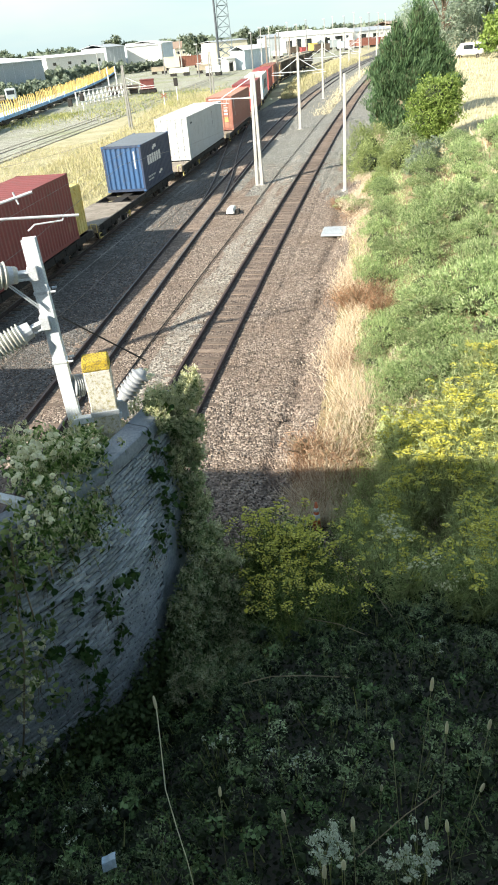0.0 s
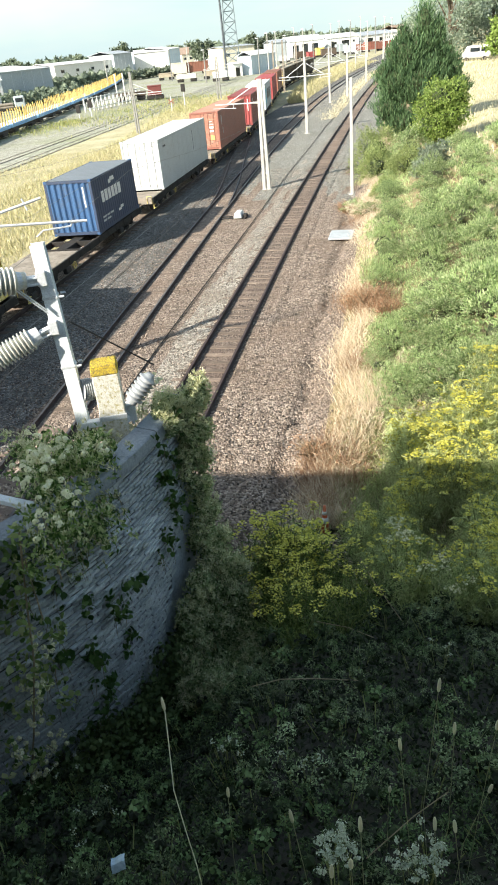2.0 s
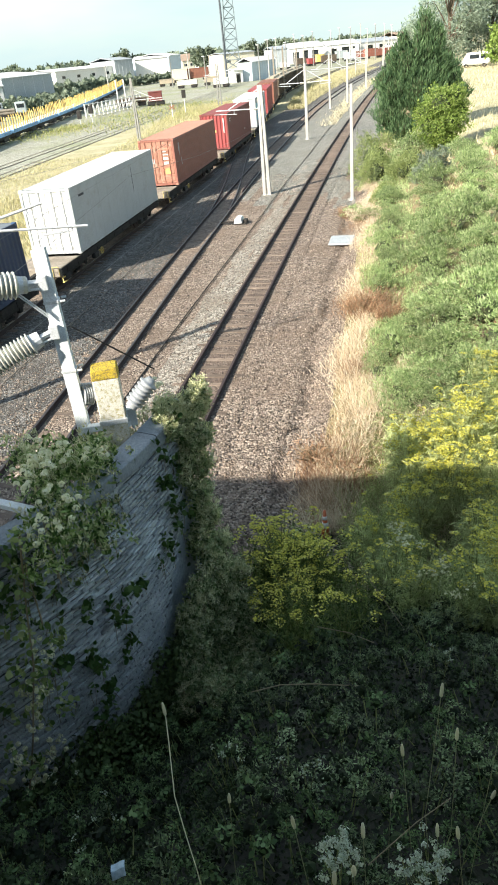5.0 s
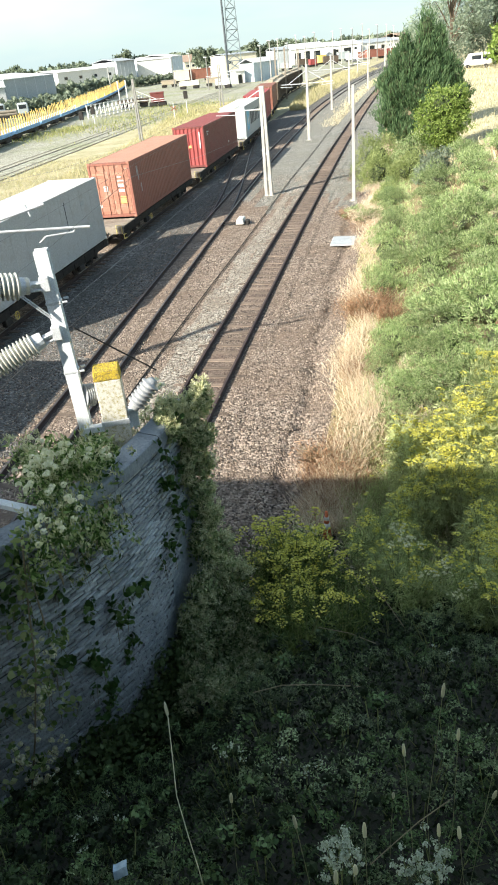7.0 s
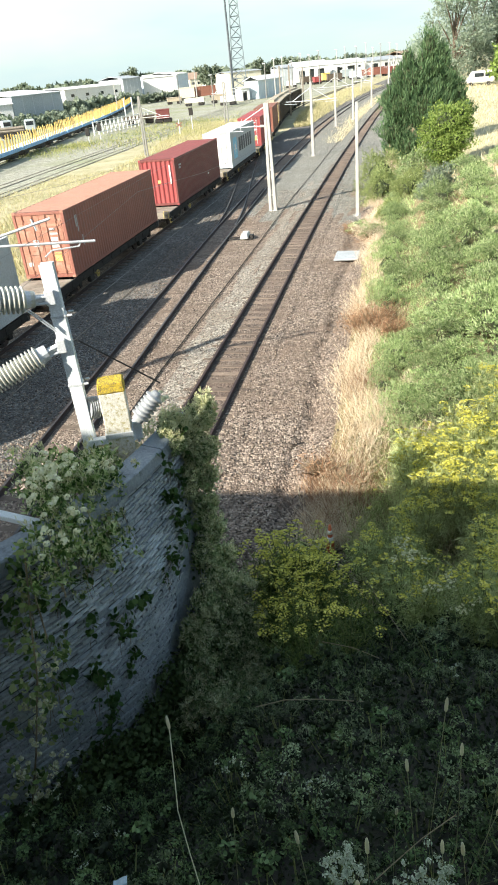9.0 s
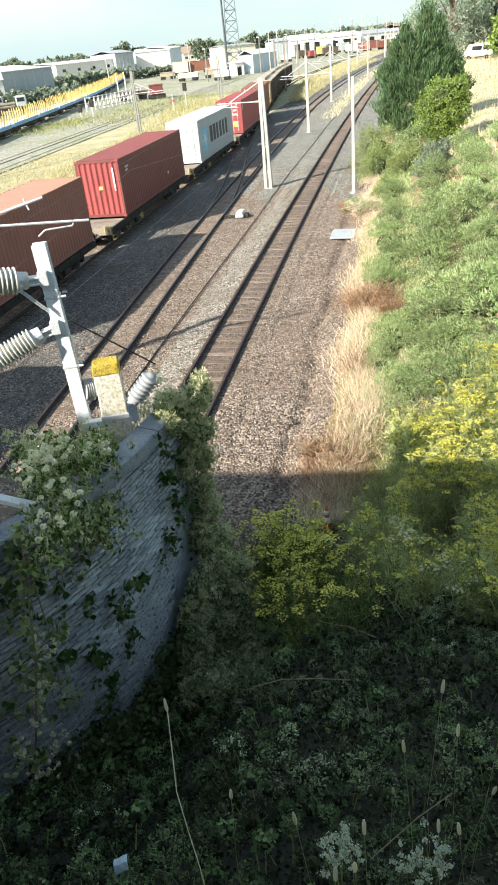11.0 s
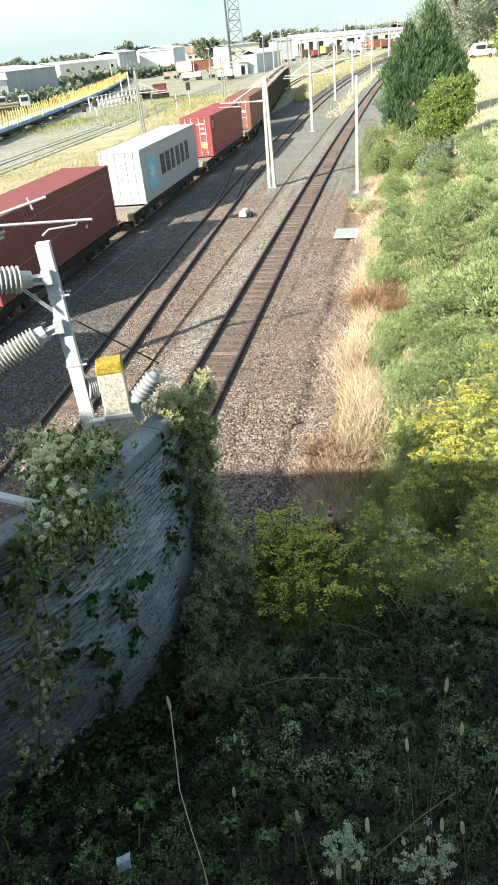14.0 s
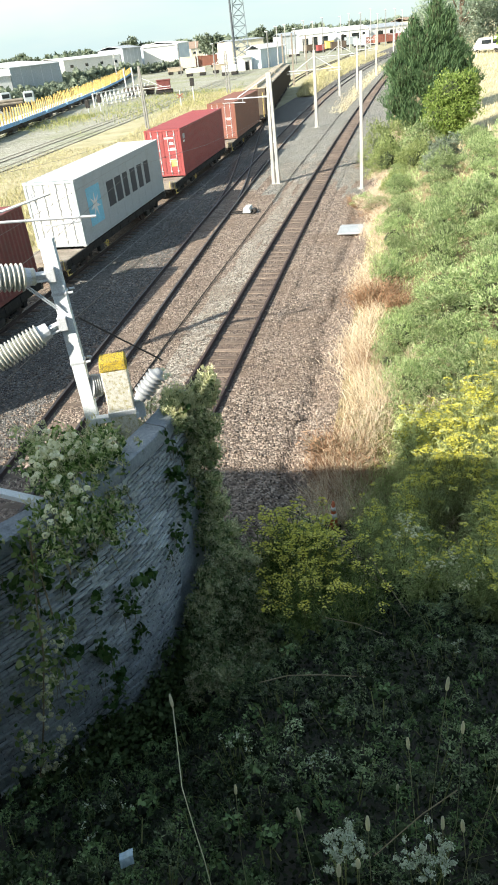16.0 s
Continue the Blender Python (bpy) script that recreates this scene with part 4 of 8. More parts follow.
cons[-11.15] = container("short blue container with white lettering on a flat wagon", 6.058, 2.591, P_BLUE_SHADE, "ribs", P_BLUE, paint_steel("grey_blue_roof", (0.16, 0.18, 0.20)),
                         blue_marks + [("emblem", "side", 2.2, 2.02, 2.5, 2.2, M["white"]), ("emblem", "side", 2.45, 2.1, 3.0, 2.28, M["white"]), ("emblem", "side", 3.0, 0.5, 3.4, 0.62, M["white"]), ("emblem", "side", 3.3, 0.58, 3.75, 0.72, M["white"]),
                                       ("marking", "end", 1.93, 1.3, 2.0, 2.25, M["white"])])
# grey on the sides is this white body's shade, set as colour
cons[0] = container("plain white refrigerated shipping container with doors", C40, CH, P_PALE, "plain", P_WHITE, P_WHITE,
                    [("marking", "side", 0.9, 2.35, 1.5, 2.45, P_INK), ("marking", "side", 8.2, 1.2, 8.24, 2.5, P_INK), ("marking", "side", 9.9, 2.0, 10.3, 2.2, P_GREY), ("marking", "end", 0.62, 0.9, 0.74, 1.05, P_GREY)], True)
# side colour lowered for its shade; the doors are faded paint
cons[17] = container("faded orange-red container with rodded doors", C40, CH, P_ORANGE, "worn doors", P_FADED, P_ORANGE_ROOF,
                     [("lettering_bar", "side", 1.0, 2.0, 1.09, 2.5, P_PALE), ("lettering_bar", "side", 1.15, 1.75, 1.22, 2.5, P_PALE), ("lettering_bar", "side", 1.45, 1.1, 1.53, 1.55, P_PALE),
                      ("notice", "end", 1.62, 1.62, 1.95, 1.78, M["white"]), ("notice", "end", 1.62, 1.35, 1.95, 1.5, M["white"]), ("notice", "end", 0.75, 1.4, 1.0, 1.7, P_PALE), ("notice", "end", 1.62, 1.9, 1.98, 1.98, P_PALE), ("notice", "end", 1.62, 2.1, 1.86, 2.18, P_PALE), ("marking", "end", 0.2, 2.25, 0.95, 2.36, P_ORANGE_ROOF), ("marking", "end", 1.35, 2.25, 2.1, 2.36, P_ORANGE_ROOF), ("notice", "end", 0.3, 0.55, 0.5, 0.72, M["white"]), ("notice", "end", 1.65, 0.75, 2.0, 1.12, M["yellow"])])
# P_RED here includes the side's shade; the end has the sunlit red
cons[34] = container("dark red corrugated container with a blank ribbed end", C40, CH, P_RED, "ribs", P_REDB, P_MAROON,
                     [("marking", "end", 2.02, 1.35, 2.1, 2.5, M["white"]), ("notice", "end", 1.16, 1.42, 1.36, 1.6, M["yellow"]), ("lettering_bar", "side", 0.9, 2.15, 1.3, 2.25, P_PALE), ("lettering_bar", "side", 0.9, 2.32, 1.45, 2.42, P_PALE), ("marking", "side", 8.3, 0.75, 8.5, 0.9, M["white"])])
grey_marks = [("emblem_panel", "side", 1.05, 0.62, 2.65, 2.30, P_SKYBLUE)]
for i, w in enumerate((1.0, 0.95, 0.75, 0.85, 0.8, 0.85)):
    y = 3.55 + i * 1.13
    z0 = 0.98
    # a plain block for each letter of the shipping line's name
    grey_marks += [("lettering_bar", "side", y, z0, y + w * 0.9, z0 + 1.15, P_INK)]
# the sides' grey has their shade in it; end and roof stay white
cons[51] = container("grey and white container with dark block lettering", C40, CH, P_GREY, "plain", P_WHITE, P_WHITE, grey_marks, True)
star(cons[51], -C40 / 2 + 1.85, 1.46, 0.62, M["white"], CW + 0.009)
cons[68] = container("bright red container with a yellow notice on its doors", C40, CH, P_REDB, "doors", P_REDB, P_REDB,
                     [("notice", "end", 1.6, 0.62, 1.98, 1.05, M["yellow"]), ("notice", "end", 1.62, 1.6, 1.95, 1.75, M["white"]), ("notice", "end", 1.62, 1.95, 1.9, 2.1, M["white"]), ("notice", "end", 1.3, 2.3, 1.9, 2.4, M["white"]), ("marking", "side", 0.5, 2.0, 0.85, 2.12, M["white"]), ("marking", "side", 0.5, 2.2, 0.95, 2.5, P_PALE)])
cons[85] = container("brown container with orange-red doors", C40, CH, P_BROWN, "doors", P_ORANGE, P_BROWN,
                     [("notice", "end", 1.62, 1.5, 1.95, 1.7, M["white"]), ("notice", "end", 0.4, 1.9, 0.9, 2.1, P_PALE)])


def bogie(parent, y):
    b = bmesh.new()
    for s in (-1, 1):
        x0, x1 = sorted((s * 0.86, s * 0.96))
        box(b, x0, y - 1.15, 0.42, x1, y + 1.15, 0.60, 0.02)
        for a in (-0.87, 0.87):
            box(b, x0 - 0.03, y + a - 0.14, 0.30, x1 + 0.03, y + a + 0.14, 0.56, 0.02)
        for a in (-0.18, 0.0, 0.18):
            rod(b, (s * 0.91, y + a, 0.36), (s * 0.91, y + a, 0.55), 0.06, 0.06, 7)
        box(b, x0, y - 0.35, 0.26, x1, y + 0.35, 0.34, 0.02)
    box(b, -0.9, y - 0.2, 0.45, 0.9, y + 0.2, 0.66, 0.02)
    return part("bogie", b, M["grime_shade"], parent)


WHEELS = []
WHEELSET = None


def wheelset(parent, y):
    global WHEELSET
    if WHEELSET is None:
        b = bmesh.new()
        rod(b, (-0.95, 0, 0), (0.95, 0, 0), 0.065, 0.065, 8)
        for s in (-1, 1):
            turned(b, [(0.42, 0.0), (0.42, 0.09), (0.36, 0.10), (0.13, 0.07), (0.13, 0.14)] if s > 0 else [(0.42, 0.0), (0.42, 0.09), (0.36, 0.10), (0.13, 0.07), (0.13, 0.14)], 20, Matrix.Translation((s * 0.55, 0, 0)) @ Matrix.Rotation(s * math.pi / 2, 4, "Y"))
            for k in range(6):
                a = math.pi * k / 3
                box(b, s * 0.66 - 0.01, 0.17 * math.cos(a) - 0.03, 0.17 * math.sin(a) - 0.03, s * 0.66 + 0.02, 0.17 * math.cos(a) + 0.03, 0.17 * math.sin(a) + 0.03)
        WHEELSET = bpy.data.meshes.new("wheelset")
        bmesh.ops.recalc_face_normals(b, faces=b.faces)
        b.to_mesh(WHEELSET)
        b.free()
        WHEELSET.materials.append(M["rail"])
    w = new("wheelset", WHEELSET)
    w.parent = parent
    w.location = (0, y, 0.42)
    WHEELS.append((w, y))


def flat_wagon(front=-8.4, back=6.3, label="grimy flat container wagon with an open front deck", crate=False, deck=2.05):
    w = empty("flat_wagon", label=label, category="railway wagon", group="flat wagons of the train")
    bm = bmesh.new()
    for s in (-1, 1):
        x0, x1 = sorted((s * 1.18, s * 1.06))
        box(bm, x0, front, 0.64, x1, back, 0.94, 0.012)
        for y in np.arange(front + 0.6, back - 0.3, 1.22):
            box(bm, min(s * 1.18, s * 1.20), y, 0.66, max(s * 1.18, s * 1.20), y + 0.06, 0.92)
    part("side_sill", bm, M["grime_shade"], w)
    bm = bmesh.new()
    box(bm, -0.28, front, 0.55, 0.28, back, 0.90, 0.01)
    for y in np.arange(front + 0.05, back, 1.45):
        box(bm, -1.06, y, 0.70, 1.06, y + 0.14, 0.93, 0.008)
    part("underframe", bm, M["grime_shade"], w)
    bm = bmesh.new()
    box(bm, -1.17, front + 0.02, 0.942, 1.17, front + deck, 0.985, 0.01)
    part("deck_plate", bm, M["deck"], w, "worn steel deck plate")
    for y in (front, back - 0.14):
        bm = bmesh.new()
        box(bm, -1.18, y - 0.02, 0.60, 1.18, y + 0.14, 0.96, 0.01)
        part("end_beam", bm, M["deck"], w)
        for s in (-0.55, 0.55):
            bm = bmesh.new()
            tube(bm, [(s, y, 0.62), (s, y - 0.12 if y < 0 else y + 0.26, 0.5), (s * 1.5, y - 0.12 if y < 0 else y + 0.26, 0.45)], 0.02)
            part("brake_hose", bm, M["black"], w)
    bogie(w, front + 2.2)
    bogie(w, back - 2.2)
    for y in (front + 2.2, back - 2.2):
        for a in (-0.87, 0.87):
            wheelset(w, y + a)
    for y, s in ((front, -1), (back, 1)):
        bm = bmesh.new()
        box(bm, -0.12, min(y, y + s * 0.85), 0.58, 0.12, max(y, y + s * 0.85), 0.80, 0.03)
        box(bm, -0.20, min(y + s * 0.8, y + s * 1.12), 0.54, 0.20, max(y + s * 0.8, y + s * 1.12), 0.86, 0.05)
        tube(bm, [(0.3, y, 0.7), (0.36, y + s * 0.5, 0.4), (0.25, y + s * 1.0, 0.45)], 0.025)
        part("coupler", bm, M["black"], w)
    bm = bmesh.new()
    rim = [(1.25, front + 4.6 + 0.15 * math.cos(k * math.pi / 6), 0.55 + 0.15 * math.sin(k * math.pi / 6)) for k in range(13)]
    tube(bm, rim, 0.022, 5)
    for k in (0, 4, 8):
        rod(bm, (1.25, front + 4.6, 0.55), rim[k], 0.014, 0.014, 5)
    rod(bm, (1.1, front + 4.6, 0.55), (1.27, front + 4.6, 0.55), 0.03)
    part("brake_wheel", bm, M["yellow"], w, "yellow hand-brake wheel")
    for y in (front + 0.35, front + 3.8, back - 3.8):
        bm = bmesh.new()
        box(bm, 1.0, y, 0.35, 1.2, y + 0.5, 0.62, 0.03)
        part("brake_gear", bm, M["black"], w)
    for s in (-1, 1):
        bm = bmesh.new()
        tube(bm, [(s * 1.1, front - 0.05, 0.62), (s * 1.1, front - 0.05, 1.05), (s * 0.8, front - 0.05, 1.05), (s * 0.8, front - 0.05, 0.62)], 0.018)
        part("hand_rail", bm, M["yellow"], w, "yellow grab rail")
    for s in (-1, 1):
        for z in (0.30, 0.52):
            bm = bmesh.new()
            box(bm, s * 1.12 - 0.05, front + 0.10, z, s * 1.12 + 0.05, front + 0.50, z + 0.03, 0.006)
            for y in (front + 0.11, front + 0.47):
                box(bm, s * 1.12 - 0.02, y, z + 0.02, s * 1.12 + 0.02, y + 0.02, z + 0.24)
            part("step", bm, M["yellow"], w, "yellow footstep")
    if crate:
        bm = bmesh.new()
        box(bm, -1.15, back - 1.45, 0.96, 0.95, back - 0.15, 3.15, 0.03)
        for y in np.arange(back - 1.4, back - 0.2, 0.3):
            box(bm, 0.951, y, 1.0, 0.975, y + 0.06, 3.1)
        part("end_locker", bm, M["yellow"], w, "yellow ribbed steel locker")
    return w


def covered_wagon():
    w = empty("covered_wagon", label="dark brown covered wagon with a tan roof", category="railway wagon", group="covered wagons of the train")
    bm = bmesh.new()
    box(bm, -1.2, -6.5, 1.0, 1.2, 6.5, 3.55, 0.03)
    for y in np.arange(-6.3, 6.4, 0.79):
        for s in (-1, 1):
            box(bm, min(s * 1.2, s * 1.26), y, 1.0, max(s * 1.2, s * 1.26), y + 0.12, 3.5)
    part("body", bm, P_DARK, w)
    bm = bmesh.new()
    box(bm, -1.28, -6.55, 3.552, 1.28, 6.55, 3.68, 0.03)
    for v in bm.verts:
        v.co.z += 0.28 * (1 - (v.co.x / 1.28) ** 2)
    box(bm, -0.35, -6.3, 3.7, 0.35, 6.3, 3.98, 0.02)
    part("roof", bm, P_TAN, w)
    bm = bmesh.new()
    box(bm, -1.0, -6.6, 0.62, 1.0, 6.6, 0.998, 0.02)
    part("underframe", bm, M["grime_shade"], w)
    for y in (-6.6, 6.6):
        bm = bmesh.new()
        box(bm, -0.12, min(y, y * 1.09), 0.6, 0.12, max(y, y * 1.09), 0.82, 0.03)
        part("coupler", bm, M["black"], w)
        for s in (-1, 1):
            bm = bmesh.new()
            tube(bm, [(s * 0.9, y + (0.0 if y < 0 else 0.0), 0.8), (s * 0.9, y * 1.02, 0.9), (s * 0.9, y * 1.02, 3.2)], 0.03)
            part("ladder_rail", bm, M["yellow"], w, "yellow ladder rail")
    for y in (-4.4, 4.4):
        bogie(w, y)
        for a in (-0.87, 0.87):
            wheelset(w, y + a)
    return w


# what runs on the train's track: thing, distance from the white container's front to its middle, height over the rail
TRAIN = []
for rel, c in cons.items():
    half = 3.029 if rel == -11.15 else C40 / 2
    TRAIN.append((c, rel + half, 1.0))
for rel in (-51, -34, -17, 0, 17, 34, 51, 68, 85):
    TRAIN.append((flat_wagon(deck=5.4 if rel == -17 else 2.05, crate=(rel == -34), back=7.9 if rel == -34 else 6.3, label="grimy flat wagon with an empty front deck and a short load" if rel == -17 else ("grimy flat wagon carrying a container and a yellow locker" if rel == -34 else "grimy flat wagon carrying a long container")), rel + C40 / 2, 0.0))
for k in range(4):
    TRAIN.append((covered_wagon(), 103.2 + 6.8 + 14.3 * k, 0.0))


def travelled(t):
    """Place of the white container's front along its track, from a mark beside the near mast."""
    return 23.95 - 4.49 * t - 0.0088 * t * t


def on_track(s):
    """Point of the train's track at the distance s."""
    y = 30.70 + s * 0.98195
    return Vector((t3(y), y, 0))


def ride(rel, z, t):
    s = travelled(t) + rel
    a, b, mid = on_track(s - 4.2), on_track(s + 4.2), on_track(s)
    d = b - a
    c = (a + b) / 2
    return Matrix.Translation((c.x, mid.y, z)) @ Matrix.Rotation(-math.atan2(d.x, d.y), 4, "Z")
# ---- the yard beyond the train ----
def log_wagon(y, k):
    a = -math.atan2(log_line(y + 6) - log_line(y - 6), 12.0)
    w = empty("log_wagon", Matrix.Translation((log_line(y), y, 0)) @ Matrix.Rotation(a, 4, "Z"), label="blue log wagon with rows of yellow stanchions", category="railway wagon", group="parked log wagons")
    bm = bmesh.new()
    box(bm, -1.2, -7.0, 0.88, 1.2, 7.0, 1.36, 0.03)
    for yy in np.arange(-6.8, 6.9, 0.97):
        for s in (-1, 1):
            box(bm, min(s * 1.2, s * 1.26), yy, 0.95, max(s * 1.2, s * 1.26), yy + 0.1, 1.32)
    part("deck", bm, P_LOGBLUE, w)
    bm = bmesh.new()
    box(bm, -0.9, -6.6, 0.45, 0.9, 6.6, 0.878, 0.03)
    for yy in (-4.8, 4.8):
        box(bm, -1.0, yy - 1.2, 0.1, 1.0, yy + 1.2, 0.6, 0.08)
    part("running_gear", bm, M["black"], w)
    for i, yy in enumerate(np.arange(-6.5, 6.6, 1.30)):
        for s in (-1, 1):
            ob = new("stanchion", STANCHION)
            ob.parent = w
            ob.matrix_basis = Matrix.Translation((s * 1.12, yy, 1.36)) @ Matrix.Rotation(0.05 * s + random.uniform(-0.03, 0.03), 4, "Y") @ Matrix.Diagonal((1, 1, random.uniform(0.82, 1.06), 1))
    for i, yy in enumerate(np.arange(-6.5, 6.6, 1.30)):
        ob = new("bolster", BOLSTER)
        ob.parent = w
        ob.location = (0, yy, 1.362)
    return w


P_LOGBLUE = paint_steel("log_wagon_blue", (0.26, 0.47, 0.72), (0.30, 0.45, 0.62))
bm = bmesh.new()
box(bm, -0.08, -0.09, 0, 0.08, 0.09, 1.65, 0.015)
STANCHION = bpy.data.meshes.new("stanchion")
bm.to_mesh(STANCHION)
bm.free()
STANCHION.materials.append(paint("stanchion_yellow", (0.56, 0.38, 0.09), (0.78, 0.58, 0.18), 0.9, 8, 0.6, 0, 0.1, (0.50, 0.42, 0.30), vary=0.3))
bm = bmesh.new()
box(bm, -1.15, -0.09, 0, 1.15, 0.09, 0.14, 0.02)
BOLSTER = bpy.data.meshes.new("bolster")
bm.to_mesh(BOLSTER)
bm.free()
BOLSTER.materials.append(M["galv"])
random.seed(6)
for k in range(15):
    log_wagon(70 + 15.3 * k, k)


def spot(az, d):
    return d * math.sin(radians(az)), d * math.cos(radians(az))


def building(az0, d0, az1, d1, h, depth, wall_mat, roof_mat, label, doors=(), roof=1.2, name="warehouse", windows=0):
    """A shed whose front runs between two bearings; doors: (start, width, height) along the front."""
    a, b = Vector((*spot(az0, d0), 0)), Vector((*spot(az1, d1), 0))
    L = (b - a).length
    x = (b - a).normalized()
    m = Matrix.Translation(a) @ Matrix.Rotation(math.atan2(x.y, x.x), 4, "Z")
    g = empty(name, m, label=label, category="building", group="yard buildings")
    bm = bmesh.new()
    cuts = sorted(doors)
    pos = 0.0
    bm.free()
    runs = []
    for s, w, dh in cuts:
        runs += [(pos, -0.3, s), (s, dh, s + w)]
        pos = s + w
    for a0, z0, a1 in runs + [(pos, -0.3, L)]:
        bm = bmesh.new()
        box(bm, a0, 0, z0, a1, 0.25, h)
        part("front_wall", bm, wall_mat, g)
    for xx in (0.0, L - 0.25):
        bm = bmesh.new()
        box(bm, xx, 0.252, -0.3, xx + 0.25, depth - 0.252, h)
        part("side_wall", bm, wall_mat, g)
    bm = bmesh.new()
    box(bm, 0, depth - 0.25, -0.3, L, depth, h)
    part("back_wall", bm, wall_mat, g)
    bm = bmesh.new()
    e = 0.4
    v = [bm.verts.new(q) for q in ((-e, -e, h), (L + e, -e, h), (L + e, depth / 2, h + roof), (-e, depth / 2, h + roof), (-e, depth + e, h), (L + e, depth + e, h))]
    w = [bm.verts.new((q.co.x, q.co.y, q.co.z + 0.15)) for q in v]
    for s in (v, w):
        bm.faces.new((s[0], s[1], s[2], s[3]))
        bm.faces.new((s[3], s[2], s[5], s[4]))
    for p, q in ((0, 1), (1, 2), (2, 5), (5, 4), (4, 3), (3, 0)):
        bm.faces.new((v[p], v[q], w[q], w[p]))
    part("roof", bm, roof_mat, g)
    # a near-black sheet behind each opening stands for the unlit inside
    for s, wd, dh in cuts:
        bm = bmesh.new()
        box(bm, s + 0.1, 0.6, -0.2, s + wd - 0.1, 0.7, dh - 0.1)
        part("door_opening", bm, M["glass"], g, "dark sheet standing for the unlit inside of a doorway")
    for k in range(windows):
        s = L * (k + 0.5) / windows
        bm = bmesh.new()
        box(bm, s - 0.8, -0.03, h * 0.6, s + 0.8, 0.02, h * 0.6 + 1.1)
        part("window", bm, M["glass"], g)
    # upright sheet joints
    for s in np.arange(L / 5, L - 0.5, L / 5):
        if all(not (d0_ - 0.2 < s < d0_ + w_ + 0.2) for d0_, w_, _ in cuts):
            bm = bmesh.new()
            box(bm, s - 0.06, -0.05, 0, s + 0.06, -0.002, h - 0.05)
            part("downpipe", bm, M["galv"], g)
    return g


W_GREY = paint("shed_grey", (0.40, 0.45, 0.48), (0.48, 0.52, 0.55), 0.15, 3, 0.6, 0, 0.05)
W_WHITE = paint("shed_white", (0.76, 0.76, 0.74), (0.83, 0.83, 0.81), 0.15, 3, 0.6, 0, 0.05)
W_CREAM = paint("shed_cream", (0.68, 0.63, 0.50), (0.76, 0.71, 0.58), 0.15, 3, 0.6, 0, 0.05)
W_BLUE = paint("shed_pale_blue", (0.52, 0.62, 0.70), (0.60, 0.68, 0.75), 0.15, 3, 0.6, 0, 0.05)
R_WHITE = paint("roof_white", (0.70, 0.72, 0.73), (0.80, 0.81, 0.82), 0.2, 2, 0.5, 0, 0.05)
R_BROWN = paint("roof_brown", (0.33, 0.24, 0.18), (0.42, 0.31, 0.24), 0.3, 3, 0.7, 0, 0.05)
R_GREY = paint("roof_grey", (0.34, 0.37, 0.40), (0.44, 0.47, 0.50), 0.2, 2, 0.5, 0, 0.05)

building(-17.3, 200, -13.8, 216, 7.4, 26, W_GREY, R_WHITE, "big grey metal shed with a white roof")
building(-23.5, 196, -17.35, 199, 5.8, 24, W_WHITE, R_WHITE, "white metal shed beside a hedge")
building(-13.5, 330, -9.3, 345, 7.2, 30, W_WHITE, R_WHITE, "long white warehouse behind the hedge", (), 1.0, windows=4)
building(-9.2, 342, -7.9, 346, 9.2, 25, W_GREY, R_GREY, "tall grey warehouse end")
building(-7.75, 352, -5.3, 352, 8.6, 26, W_WHITE, R_WHITE, "white warehouse with a tall front")
building(-5.28, 351.5, -4.4, 358, 9.0, 22, W_BLUE, R_WHITE, "pale blue metal shed")
building(-4.3, 400, -3.4, 402, 6.0, 14, W_CREAM, R_BROWN, "cream house with a brown roof", (), 3.0, "house", 2)
building(-3.1, 420, -2.3, 421, 6.5, 14, W_WHITE, R_BROWN, "white house with a brown roof behind trees", (), 3.2, "house", 2)
building(-10.8, 400, -9.9, 402, 5.5, 14, W_WHITE, R_BROWN, "white bungalow with a rust-red roof", (), 2.6, "house", 2)
building(-1.3, 300, 1.0, 305, 7.5, 16, W_CREAM, R_GREY, "tall cream depot building", (), 0.5, windows=3)
building(-0.60, 236, 0.05, 237, 3.2, 5, W_WHITE, R_WHITE, "small white shed with a dark doorway", ((0.7, 1.5, 2.4),), 0.3)
building(0.75, 238, 2.5, 252, 4.9, 5, W_BLUE, R_WHITE, "pale blue and white metal shed")
building(2.3, 360, 3.4, 362, 7.2, 14, W_GREY, R_GREY, "low grey depot roof")
building(3.55, 400, 6.05, 404, 6.6, 26, W_WHITE, R_WHITE, "white engine shed with dark open doors", ((2.0, 3.2, 5.0), (7.0, 3.0, 5.4), (12.0, 3.4, 5.2)), 2.4)
building(6.3, 425, 8.6, 430, 6.3, 26, W_WHITE, R_WHITE, "long white depot with square doors", ((2.5, 3.0, 4.6), (8.5, 4.0, 5.0)), 2.0, windows=3)
building(8.7, 440, 11.3, 452, 6.0, 26, W_WHITE, R_GREY, "white depot with a grey roof", ((4.0, 4.0, 4.6), (12.0, 4.0, 4.6)), 1.8, windows=2)
building(11.5, 470, 13.5, 480, 7.5, 26, W_CREAM, R_BROWN, "distant pale building beside the line", (), 2.0)


# masts, tower and signals


TOWER = paint("tower_steel", (0.16, 0.20, 0.22), (0.24, 0.29, 0.31), 0.5, 8, 0.7, 0.2, 0.1)


